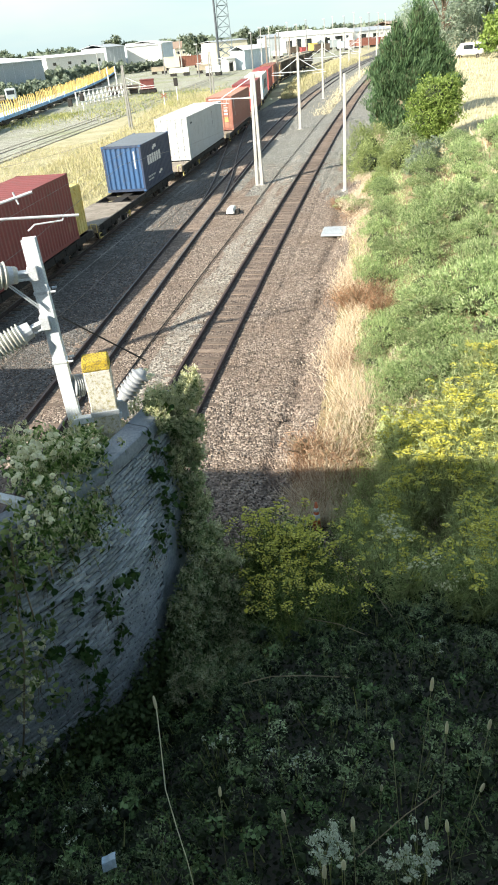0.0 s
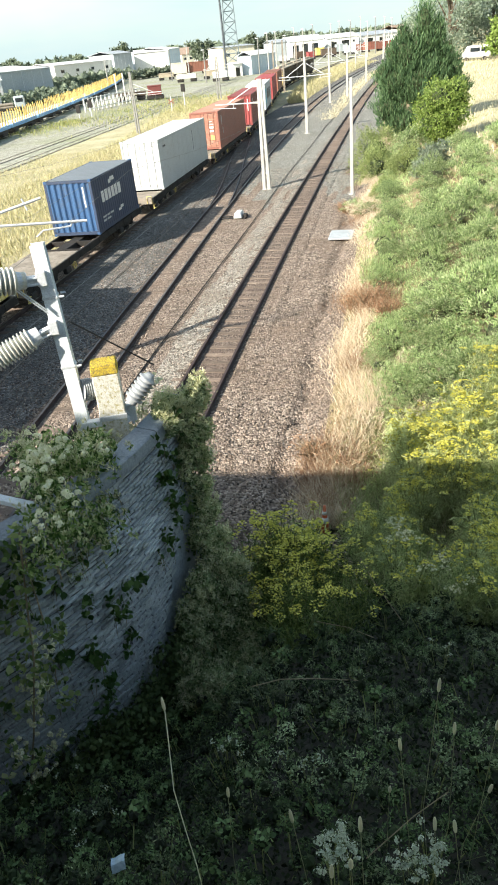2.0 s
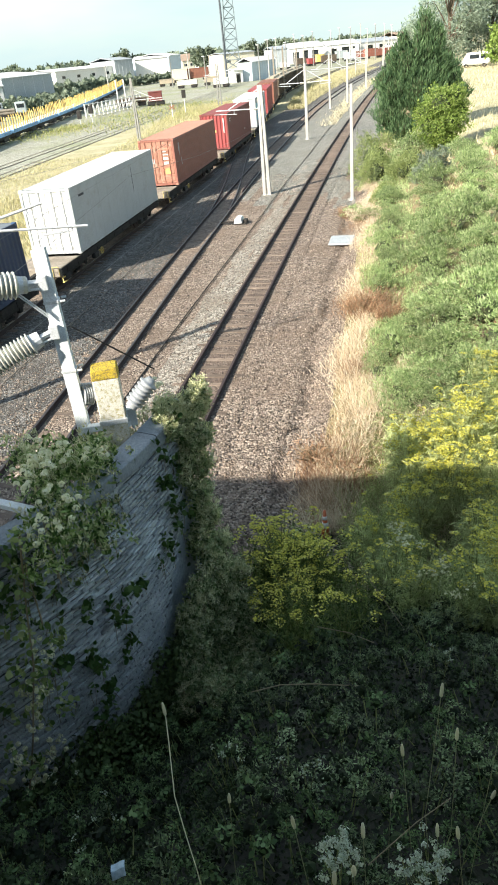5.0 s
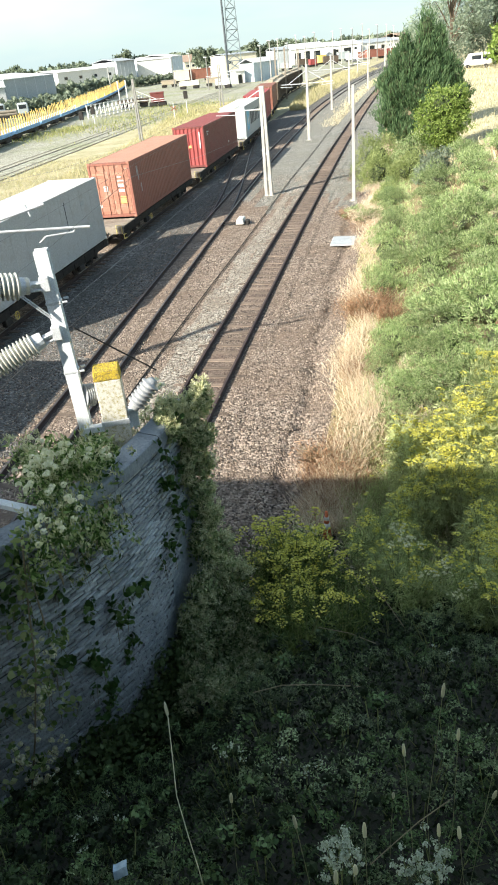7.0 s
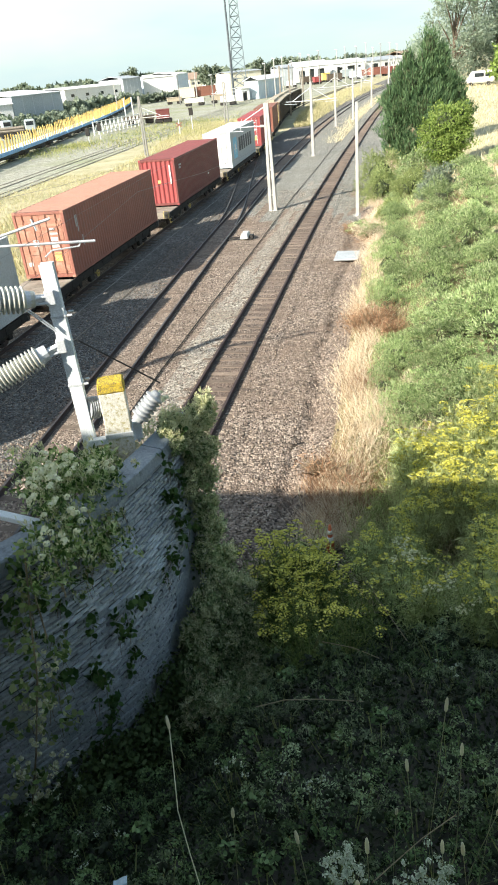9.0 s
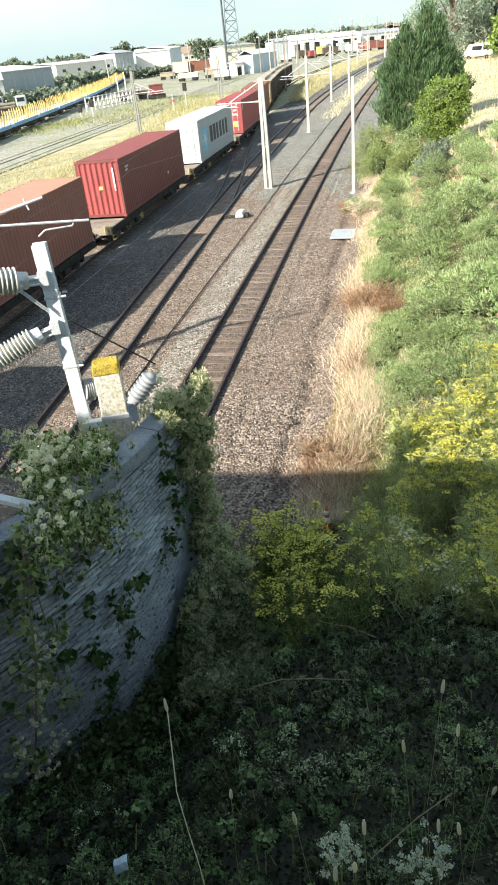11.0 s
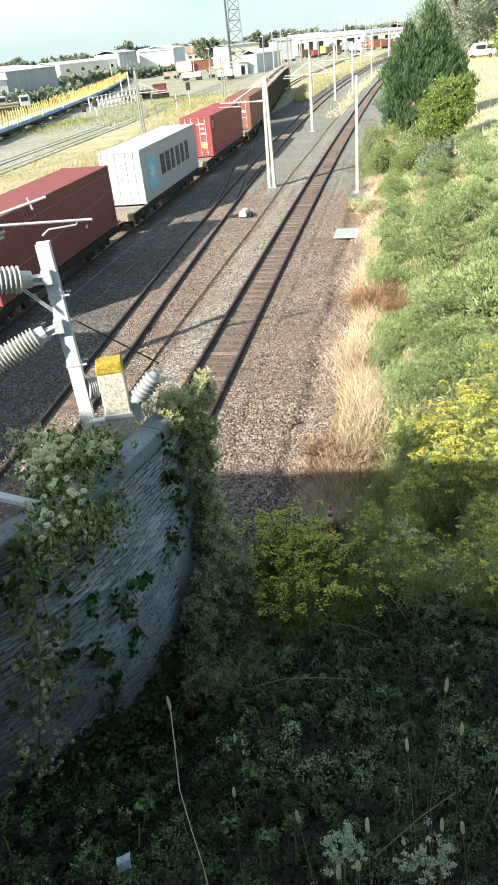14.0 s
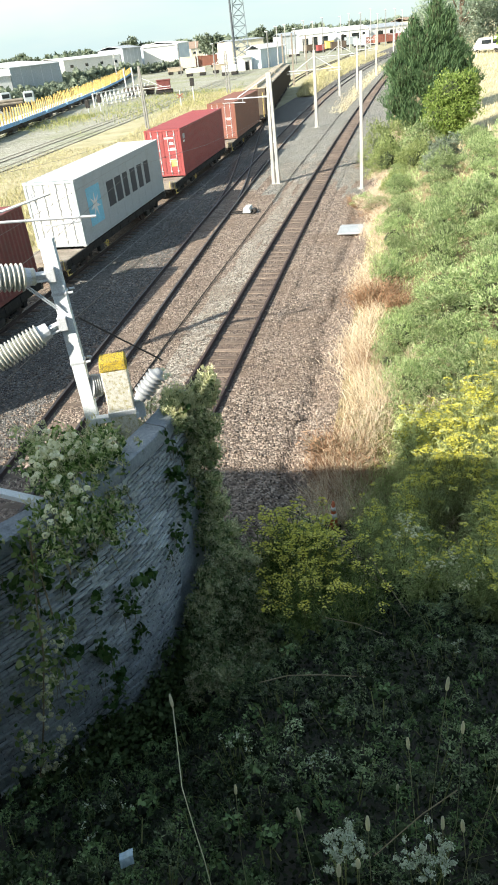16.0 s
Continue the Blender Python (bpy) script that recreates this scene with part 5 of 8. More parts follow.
def lattice_tower(az, d, h, w, label):
    x, y = spot(az, d)
    t = empty("lattice_tower", Matrix.Translation((x, y, -0.2)), label=label, category="tower")
    n = 14
    corner = lambda k, i: Vector(((1 if i in (0, 3) else -1) * w / 2 * (1 - 0.74 * k / n), (1 if i < 2 else -1) * w / 2 * (1 - 0.74 * k / n), h * k / n))
    for i in range(4):
        bm = bmesh.new()
        rod(bm, corner(0, i), corner(n, i), 0.17, 0.12, 5)
        part("leg", bm, TOWER, t)
    for i in range(4):
        for k in range(n):
            for p, q in ((corner(k, i), corner(k + 1, (i + 1) % 4)), (corner(k, (i + 1) % 4), corner(k + 1, i)), (corner(k, i), corner(k, (i + 1) % 4))):
                bm = bmesh.new()
                rod(bm, p, q, 0.09, 0.09, 4)
                part("brace", bm, TOWER, t)


lattice_tower(-0.62, 262, 42, 5.2, "tall blue-grey lattice floodlight tower in the yard")
bm = bmesh.new()
x, y = spot(-1.12, 250)
rod(bm, (x, y, -0.3), (x - 0.6, y, 40), 0.36, 0.25, 10)
tagged(part("tall_pole", bm, paint("dark_steel", (0.07, 0.085, 0.10), (0.11, 0.125, 0.14), 0.5, 5, 0.6, 0.2)), "tall dark slender pole beside the lattice tower", "pole")


def truss_fence():
    """White girder of an old turntable, seen as a low trussed fence."""
    a, b = Vector((*spot(-11.9, 146), 0)), Vector((*spot(-7.7, 166), 0))
    g = empty("turntable_girder", Matrix.Translation(a) @ Matrix.Rotation(math.atan2((b - a).y, (b - a).x), 4, "Z"), label="white trussed turntable girder with handrails", category="turntable")
    L = (b - a).length
    for z in (0.2, 1.1, 2.0):
        bm = bmesh.new()
        box(bm, 0, -0.08, z, L, 0.08, z + 0.14)
        part("rail", bm, M["white"], g)
    n = 14
    for k in range(n + 1):
        bm = bmesh.new()
        x = L * k / n
        box(bm, x - 0.09, -0.09, -0.2, x + 0.09, 0.09, 2.2 + (3.2 if k in (8, 10) else 0))
        part("post", bm, M["white"], g)
    for k in range(n):
        bm = bmesh.new()
        rod(bm, (L * k / n, 0, 0.2), (L * (k + 1) / n, 0, 2.0), 0.07, 0.07, 5)
        part("brace", bm, M["white"], g)


truss_fence()


def small_wagon(az, d, length, h, mat, label, turn=0.1):
    x, y = spot(az, d)
    w = empty("yard_wagon", Matrix.Translation((x, y, -0.1)) @ Matrix.Rotation(turn, 4, "Z"), label=label, category="railway wagon")
    bm = bmesh.new()
    box(bm, -length / 2, -1.25, 0.9, length / 2, 1.25, h, 0.05)
    part("body", bm, mat, w)
    for xx in np.arange(-length / 2 + 0.3, length / 2, 1.1):
        bm = bmesh.new()
        box(bm, xx, -1.32, 0.9, xx + 0.12, -1.252, h - 0.05)
        part("rib", bm, mat, w)
    bm = bmesh.new()
    box(bm, -length / 2 - 0.1, -1.35, h + 0.002, length / 2 + 0.1, 1.35, h + 0.2, 0.05)
    part("roof", bm, mat, w)
    for s in (-1, 1):
        bm = bmesh.new()
        box(bm, s * length * 0.33 - 0.9, -1.1, 0.1, s * length * 0.33 + 0.9, 1.1, 0.898, 0.15)
        part("bogie", bm, M["black"], w)


small_wagon(-6.6, 161, 2.8, 2.5, P_RED, "small dull red brake van in the yard")
small_wagon(-8.4, 165, 6.5, 1.5, P_DARK, "low dark flat wagon beside the brake van")
small_wagon(-3.3, 292, 8.5, 4.0, P_BROWN, "brown wagon standing near the depot", 0.15)
small_wagon(-4.6, 290, 5.5, 4.2, W_CREAM, "cream wagon standing near the depot", 0.15)
small_wagon(5.75, 352, 3.6, 3.6, M["yellow"], "yellow shunting engine before the engine shed", 0.2)
small_wagon(7.3, 380, 5.5, 3.8, P_GREY, "grey wagon before the long depot", 0.2)
small_wagon(9.6, 360, 9.0, 3.8, P_ORANGE, "orange wagon beyond the masts", 0.3)
small_wagon(-2.3, 236, 4.2, 2.2, P_TAN, "dull tan vehicle parked by the small shed", 0.1)
small_wagon(-5.6, 262, 5.0, 2.0, P_TAN, "dull tan truck parked across the yard", 0.1)


def yard_truck(az, d, turn):
    x, y = spot(az, d)
    w = empty("logging_truck", Matrix.Translation((x, y, -0.1)) @ Matrix.Rotation(turn, 4, "Z"), label="dark logging truck with a pale cab by the log wagons", category="truck")
    bm = bmesh.new()
    box(bm, -4.2, -1.1, 0.7, 3.0, 1.1, 1.2, 0.05)
    part("chassis", bm, M["black"], w)
    bm = bmesh.new()
    box(bm, 1.2, -1.2, 1.2, 3.4, 1.2, 3.3, 0.2)
    part("cab", bm, P_GREY, w)
    bm = bmesh.new()
    box(bm, 1.5, -1.22, 2.2, 3.0, -1.19, 2.95)
    part("window", bm, M["glass"], w)
    for k in range(7):
        bm = bmesh.new()
        rod(bm, (-4.3, -0.9 + 0.6 * (k % 4), 1.45 + 0.5 * (k // 4)), (0.9, -0.9 + 0.6 * (k % 4), 1.45 + 0.5 * (k // 4)), 0.27, 0.24, 8)
        part("log", bm, M["timber"], w)
    for xx in (-3.4, -2.2, 2.2):
        for s in (-1, 1):
            bm = bmesh.new()
            rod(bm, (xx, s * 1.15, 0.5), (xx, s * 0.85, 0.5), 0.5, 0.5, 12)
            part("wheel", bm, M["black"], w)


yard_truck(-17.2, 165, 0.3)
yard_truck(-18.8, 172, 0.5)


random.seed(19)
for az, d, length, h, mt, lab in ((4.3, 345, 5.0, 3.0, P_DARK, "dark wagon standing before the engine shed"), (5.1, 330, 3.0, 2.8, P_REDB, "small red shunter in the depot yard"), (6.4, 340, 6.5, 3.2, P_DARK, "brown-black wagon in the depot yard"), (7.9, 350, 4.5, 3.4, W_BLUE, "pale blue wagon in the depot yard"), (8.5, 365, 7.0, 3.2, P_BROWN, "brown wagon among the far masts"), (10.6, 372, 6.0, 3.4, P_REDB, "red wagon at the end of the depot yard"), (3.2, 318, 4.0, 2.4, W_WHITE, "white truck in the depot yard"), (-1.6, 214, 4.0, 2.2, W_WHITE, "white utility vehicle by the sidings"), (-4.1, 232, 6.0, 2.0, W_CREAM, "stack of pale timber by the yard road")):
    small_wagon(az, d, length, h, mt, lab, random.uniform(-0.2, 0.4))


def signal(az, d, h, label, cross=False):
    x, y = spot(az, d)
    s = empty("yard_signal", Matrix.Translation((x, y, -0.2)), label=label, category="signal")
    bm = bmesh.new()
    rod(bm, (0, 0, 0), (0, 0, h), 0.09, 0.07, 7)
    part("post", bm, M["galv"], s)
    bm = bmesh.new()
    if cross:
        box(bm, -0.55, -0.05, h - 0.9, 0.55, 0.05, h - 0.74, 0, Matrix.Translation((0, 0, h - 0.8)) @ Matrix.Rotation(0.6, 4, "Y") @ Matrix.Translation((0, 0, -h + 0.8)))
        box(bm, -0.55, -0.11, h - 0.9, 0.55, -0.055, h - 0.74, 0, Matrix.Translation((0, 0, h - 0.8)) @ Matrix.Rotation(-0.6, 4, "Y") @ Matrix.Translation((0, 0, -h + 0.8)))
        part("cross_board", bm, P_ORANGE, s, "red and white crossed boards")
    else:
        box(bm, -0.35, -0.25, h - 1.1, 0.35, 0.15, h + 0.1, 0.05)
        part("head", bm, M["black"], s)


signal(-4.5, 130, 3.6, "low dark yard signal on a post")
signal(-5.5, 124, 2.4, "red crossed warning boards on a post", True)
signal(-12.4, 128, 2.2, "short dark dwarf signal among weeds")
signal(-11.5, 132, 2.6, "short dark dwarf signal by the siding")


# parked van on the road above the bank
def van():
    x, y = spot(16.75, 134)
    z = ground_z(x, y)
    v = empty("van", Matrix.Translation((x, y, z)) @ Matrix.Rotation(radians(-22), 4, "Z"), label="white van parked on the road beyond the field", category="van")
    bm = bmesh.new()
    box(bm, -2.3, -0.95, 0.45, 2.3, 0.95, 2.25, 0.22)
    for q in bm.verts:
        if q.co.z > 1.4 and q.co.x < -1.2:
            q.co.x += 0.7
        if q.co.z > 1.4:
            q.co.y *= 0.86
    part("body", bm, M["white"], v)
    bm = bmesh.new()
    box(bm, -0.9, -0.935, 1.35, 0.6, -0.885, 1.95, 0.02)
    part("window", bm, M["glass"], v)
    bm = bmesh.new()
    box(bm, 0.8, -0.94, 1.35, 2.0, -0.885, 1.95, 0.02)
    part("window", bm, M["glass"], v)
    for xx in (-1.45, 1.4):
        for s in (-1, 1):
            bm = bmesh.new()
            rod(bm, (xx, s * 0.97, 0.34), (xx, s * 0.72, 0.34), 0.34, 0.34, 14)
            part("wheel", bm, M["black"], v)


van()


# thin light poles scattered over the far yard
def yard_pole(az, d, h, k):
    x, y = spot(az, d)
    p = empty("light_pole", Matrix.Translation((x, y, -0.2)), label="thin pale pole with a small lamp in the far yard", category="light pole", group="poles of the far yard")
    bm = bmesh.new()
    rod(bm, (0, 0, 0), (0, 0, h), 0.20, 0.13, 7)
    part("shaft", bm, M["polec"] if k % 3 else M["mastgrey"], p)
    bm = bmesh.new()
    box(bm, -0.7, -0.15, h - 0.1, 0.2, 0.15, h + 0.12, 0.03)
    part("lamp", bm, M["galv"], p)


for k, (az, d, h) in enumerate([(1.3, 232, 9.5), (2.0, 228, 10.5), (2.6, 262, 11), (3.3, 240, 9.5), (3.95, 300, 12), (4.6, 275, 11), (5.3, 320, 12.5), (6.6, 300, 12), (7.2, 335, 13), (8.0, 310, 12.5), (8.7, 345, 14), (9.2, 300, 11.5), (9.75, 330, 13), (10.4, 345, 13), (10.9, 320, 12), (-5.2, 250, 9), (-3.9, 262, 9.5), (-9.9, 240, 8.5), (-2.7, 215, 8)]):
    yard_pole(az, d, h, k)
# ---- plants ----
rng = np.random.default_rng(11)


def unit(n):
    v = rng.normal(size=(n, 3))
    return v / np.linalg.norm(v, axis=1, keepdims=True)


def blades(centre, way, length, width, flat=None):
    """Leaf shapes: a rhombus at each centre, its length along way; flat: the direction across, or any."""
    n = len(centre)
    way = way / np.linalg.norm(way, axis=1, keepdims=True)
    side = np.cross(way, unit(n) if flat is None else flat)
    side /= np.linalg.norm(side, axis=1, keepdims=True) + 1e-9
    L = np.broadcast_to(np.asarray(length, dtype=float), (n,))[:, None]
    W = np.broadcast_to(np.asarray(width, dtype=float), (n,))[:, None]
    q = np.stack([centre - way * L * 0.5, centre + side * W * 0.5 - way * L * 0.05, centre + way * L * 0.5, centre - side * W * 0.5 - way * L * 0.05], 1)
    return q.reshape(-1, 3)


def round_leaves(centre, way, length, width, flat=None):
    """Leaf shapes with six corners, for broad leaves."""
    n = len(centre)
    way = way / np.linalg.norm(way, axis=1, keepdims=True)
    side = np.cross(way, unit(n) if flat is None else flat)
    side /= np.linalg.norm(side, axis=1, keepdims=True) + 1e-9
    fold = np.cross(way, side)
    L = np.broadcast_to(np.asarray(length, dtype=float), (n,))[:, None]
    W = np.broadcast_to(np.asarray(width, dtype=float), (n,))[:, None]
    ring = [(-0.5, 0.0), (-0.28, 0.42), (0.12, 0.5), (0.5, 0.0), (0.12, -0.5), (-0.28, -0.42)]
    q = np.stack([centre + way * L * a + side * W * b + fold * W * abs(b) * 0.3 for a, b in ring], 1)
    return q.reshape(-1, 3)


def stems(a, b, r):
    """Thin three-sided stalks from points a to points b, as quads."""
    n = len(a)
    w = b - a
    s = np.cross(w, unit(n))
    s /= np.linalg.norm(s, axis=1, keepdims=True) + 1e-9
    t = np.cross(w, s)
    t /= np.linalg.norm(t, axis=1, keepdims=True) + 1e-9
    out = []
    ring = [s * r, (-0.5 * s + 0.87 * t) * r, (-0.5 * s - 0.87 * t) * r]
    for i in range(3):
        p, q = ring[i], ring[(i + 1) % 3]
        out.append(np.stack([a + p, a + q, b + q * 0.5, b + p * 0.5], 1).reshape(-1, 3))
    return np.concatenate(out)


F = dict(
    gorse=foliage("gorse_leaf", [(0.11, 0.175, 0.07), (0.24, 0.345, 0.14), (0.40, 0.515, 0.23), (0.52, 0.62, 0.325), (0.61, 0.66, 0.41)], 0.9, 0.4, 0.25),
    dark=foliage("dark_tree_leaf", [(0.05, 0.10, 0.05), (0.095, 0.165, 0.075), (0.16, 0.245, 0.115)], 0.6, 0.3, 0.15),
    bright=foliage("bright_bush_leaf", [(0.13, 0.21, 0.04), (0.24, 0.34, 0.08), (0.37, 0.46, 0.14)], 0.55, 0.3, 0.1),
    # gum and far leaves lightened and greyed, distance haze put into the colour
    gum=foliage("gum_tree_leaf", [(0.19, 0.25, 0.18), (0.30, 0.37, 0.28), (0.42, 0.48, 0.38)], 0.6, 0.4, 0.2),
    far=foliage("hazed_tree_leaf", [(0.115, 0.15, 0.11), (0.175, 0.215, 0.155), (0.25, 0.29, 0.21)], 0.7, 0.2, 0.2),
    ivy=foliage("ivy_leaf", [(0.03, 0.075, 0.018), (0.065, 0.135, 0.032), (0.13, 0.21, 0.06)], 0.6, 0.35, 0.1),
    weed=foliage("weed_leaf", [(0.008, 0.018, 0.005), (0.040, 0.065, 0.02), (0.115, 0.15, 0.058), (0.25, 0.28, 0.13)], 0.65, 0.2, 0.55),
    # three fennel leaf tones; the lighter ones paint brightness towards the sun line
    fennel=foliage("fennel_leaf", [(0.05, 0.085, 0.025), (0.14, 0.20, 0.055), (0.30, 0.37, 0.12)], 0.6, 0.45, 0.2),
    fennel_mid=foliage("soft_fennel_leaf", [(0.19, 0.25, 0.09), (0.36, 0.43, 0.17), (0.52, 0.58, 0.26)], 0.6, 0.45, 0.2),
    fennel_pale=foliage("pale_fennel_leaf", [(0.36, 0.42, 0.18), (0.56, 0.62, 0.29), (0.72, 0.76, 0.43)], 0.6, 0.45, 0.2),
    fennel_fl=foliage("fennel_flower", [(0.30, 0.31, 0.06), (0.53, 0.50, 0.08), (0.73, 0.66, 0.11), (0.85, 0.81, 0.25)], 0.7, 0.25, 0.1),
    white_fl=foliage("white_flower", [(0.68, 0.68, 0.40), (0.87, 0.86, 0.60), (0.92, 0.91, 0.74)], 0.7, 0.25, 0.05),
    umbel=foliage("umbel_flower", [(0.40, 0.47, 0.33), (0.58, 0.64, 0.50), (0.74, 0.78, 0.66)], 0.7, 0.25, 0.05),
    bud=foliage("pale_bud", [(0.46, 0.47, 0.24), (0.72, 0.71, 0.44), (0.88, 0.86, 0.62)], 0.7, 0.25, 0.1),
    straw=foliage("straw", [(0.48, 0.35, 0.23), (0.72, 0.60, 0.43), (0.90, 0.82, 0.66), (0.64, 0.49, 0.34)], 0.75, 0.25, 0.1),
    russet=foliage("dead_bracken", [(0.20, 0.105, 0.06), (0.34, 0.195, 0.115), (0.52, 0.35, 0.22)], 0.8, 0.2, 0.15),
    hay=foliage("field_hay", [(0.54, 0.46, 0.27), (0.70, 0.62, 0.40), (0.80, 0.73, 0.52)], 0.8, 0.2, 0.1),
    meadow=foliage("meadow_grass", [(0.33, 0.33, 0.15), (0.50, 0.45, 0.25), (0.63, 0.57, 0.37)], 0.8, 0.2, 0.1),
    stalk=foliage("plant_stalk", [(0.15, 0.18, 0.06), (0.27, 0.29, 0.11)], 0.7, 0.0, 0.2),
    twig=foliage("dead_twig", [(0.20, 0.16, 0.10), (0.33, 0.27, 0.18)], 0.8, 0.0, 0.2),
    stem=foliage("grass_stem", [(0.26, 0.27, 0.14), (0.36, 0.36, 0.2)], 0.7, 0.2, 0.1),
    head=foliage("grass_head", [(0.66, 0.64, 0.46), (0.78, 0.76, 0.58)], 0.8, 0.3, 0.1),
)


def under(name, verts, size, material, parent, label="", kind=""):
    ob = new(name, quick_mesh(name, verts, size, material))
    ob.parent = parent
    return tagged(ob, label, kind=kind)


def core(parent, scale, seed, material, name="shade_core", zc=0.5):
    """Dark shell filling a bush; the shade inside is put into its colour."""
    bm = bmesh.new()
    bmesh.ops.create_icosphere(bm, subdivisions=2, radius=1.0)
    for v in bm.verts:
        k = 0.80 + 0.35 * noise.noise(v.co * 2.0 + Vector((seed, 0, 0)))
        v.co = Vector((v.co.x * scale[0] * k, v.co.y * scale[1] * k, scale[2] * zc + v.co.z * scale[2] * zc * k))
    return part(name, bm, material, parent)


def dome(n, r, h, lump=0.25, seed=0.0, low=-0.1):
    """Points over the skin of an uneven dome and the ways they look."""
    d = unit(n)
    d[:, 2] = np.abs(d[:, 2]) * (1 - low) + low
    d /= np.linalg.norm(d, axis=1, keepdims=True)
    k = np.array([0.85 + lump * (noise.noise(Vector(p * 1.7) + Vector((seed, seed, 0))) + 0.6 * noise.noise(Vector(p * 4.1) + Vector((0, seed, 0)))) for p in d])
    k *= rng.uniform(0.80, 1.04, n)
    return d * k[:, None] * np.array([r, r, h]), d


# filler colour for bushes and crowns, dark as their shaded inside
SHADE_CORE = paint("shade_core_green", (0.035, 0.05, 0.02), (0.07, 0.09, 0.04), 2, 14, 0.95, 0, 0.8)


def shoots(base, way, length, width):
    """Leafy shoots: three crossed blades that share foot and tip, so that each shoot has one shade."""
    n = len(base)
    way = way / np.linalg.norm(way, axis=1, keepdims=True)
    a = np.cross(way, unit(n))
    a /= np.linalg.norm(a, axis=1, keepdims=True) + 1e-9
    b = np.cross(way, a)
    L, W = length[:, None], width[:, None]
    v = [base, base + way * L]
    for k in range(6):
        t = math.pi * k / 3
        v.append(base + way * L * (0.42 if k % 2 else 0.6) + (a * math.cos(t) + b * math.sin(t)) * W * 0.5)
    verts = np.stack(v, 1).reshape(-1, 3)
    q = np.array([(0, 2, 1, 5), (0, 3, 1, 6), (0, 4, 1, 7)])
    return verts, (q[None] + 8 * np.arange(n)[:, None, None]).reshape(-1, 4)


def shared_mesh(name, verts, faces, material):
    """A mesh of quads whose corners are shared."""
    me = bpy.data.meshes.new(name)
    me.vertices.add(len(verts))
    me.vertices.foreach_set("co", verts.astype(np.float32).ravel())
    me.loops.add(faces.size)
    me.loops.foreach_set("vertex_index", faces.astype(np.int32).ravel())
    me.polygons.add(len(faces))
    me.polygons.foreach_set("loop_start", np.arange(0, faces.size, 4, dtype=np.int32))
    me.update(calc_edges=True)
    me.materials.append(material)
    return me


# gorse filler, coloured as the shaded gaps between shoots
GORSE_CORE = paint("gorse_shade_core", (0.045, 0.068, 0.03), (0.115, 0.11, 0.055), 2.5, 14, 0.95, 0, 0.8)


def gorse_bush(seed):
    b = empty("gorse_bush", label="sage-green spiny gorse bush growing on the bank", category="bush", group="gorse bushes on the bank")
    core(b, (0.50, 0.50, 0.80), seed, GORSE_CORE)
    # rounded heads of upright shoots, with dark gaps between them
    heads = 15
    base, way, length = [], [], []
    for i in range(heads):
        a, q = i * 2.4 + seed, math.sqrt((i + 0.3) / heads) * 0.86
        c = np.array([math.cos(a) * q, math.sin(a) * q, 1.18 * math.sqrt(max(0.10, 1 - q * q)) * rng.uniform(0.70, 1.12)])
        r = rng.uniform(0.24, 0.40)
        m = int(70 * (r / 0.30) ** 2)
        d = unit(m)
        d[:, 2] = np.abs(d[:, 2]) * 1.1 - 0.2
        base.append(c + d * r * np.array([1, 1, 0.8]) * rng.uniform(0.60, 1.0, (m, 1)))
        w = d * 0.85 + np.array([math.cos(a) * q * 0.4, math.sin(a) * q * 0.4, 0.55]) + unit(m) * 0.45
        way.append(w / np.linalg.norm(w, axis=1, keepdims=True))
        length.append(rng.uniform(0.06, 0.18, m))
    base, way, length = np.concatenate(base), np.concatenate(way), np.concatenate(length)
    n = len(base)
    v, f = shoots(base, way, length, rng.uniform(0.014, 0.026, n))
    sh = new("shoot", shared_mesh("shoot", v, f, F["gorse"]))
    sh.parent = b
    tagged(sh, kind="stuff")
    per = 1
    s = rng.uniform(0.1, 1.05, (n, per, 1))
    c = (base[:, None] + way[:, None] * s * length[:, None, None]).reshape(-1, 3)
    m = len(c)
    under("needle", blades(c + unit(m) * 0.03, np.repeat(way, per, axis=0) + unit(m) * 0.9, rng.uniform(0.05, 0.12, m), rng.uniform(0.012, 0.024, m)), 4, F["gorse"], b, "", "stuff")
    # bare brown twigs low in the bush
    k = 70
    d = unit(k)
    a = d * np.array([0.75, 0.75, 0.0]) * rng.uniform(0.5, 1.15, (k, 1)) + np.array([0, 0, 0.1]) * rng.uniform(0.5, 4, (k, 1))
    under("dead_shoot", blades(a, unit(k) + np.array([0, 0, 0.8]), rng.uniform(0.15, 0.4, k), 0.03), 4, F["russet"], b, "brown dead shoots", "stuff")
    return b


kinds = [gorse_bush(s) for s in (1.3, 4.7, 8.1, 12.9)]
used = [False] * 4
spots = []
random.seed(21)
y = 15.0
while y < 58:
    gap = 1.10 + (y - 13) * 0.030
    lo = 5.35 if y > 17 else 6.4
    hi = 11.5 + 0.10 * (y - 13) if y < 45 else 9.5
    u = lo + random.uniform(-0.3, 0.3)
    while u < hi:
        x = t1(y) + u
        if not (8.0 < x < 18 and 46 < y < 64) and x / y < 0.43 and math.hypot(x - 3.6, y - 21.9) > 1.35:
            spots.append((x, y + random.uniform(-0.5, 0.5), random.uniform(0.64, 1.24) * (0.72 if u < 6.6 else 1.0)))
        u += gap * random.uniform(0.95, 1.35)
    y += gap * 0.95
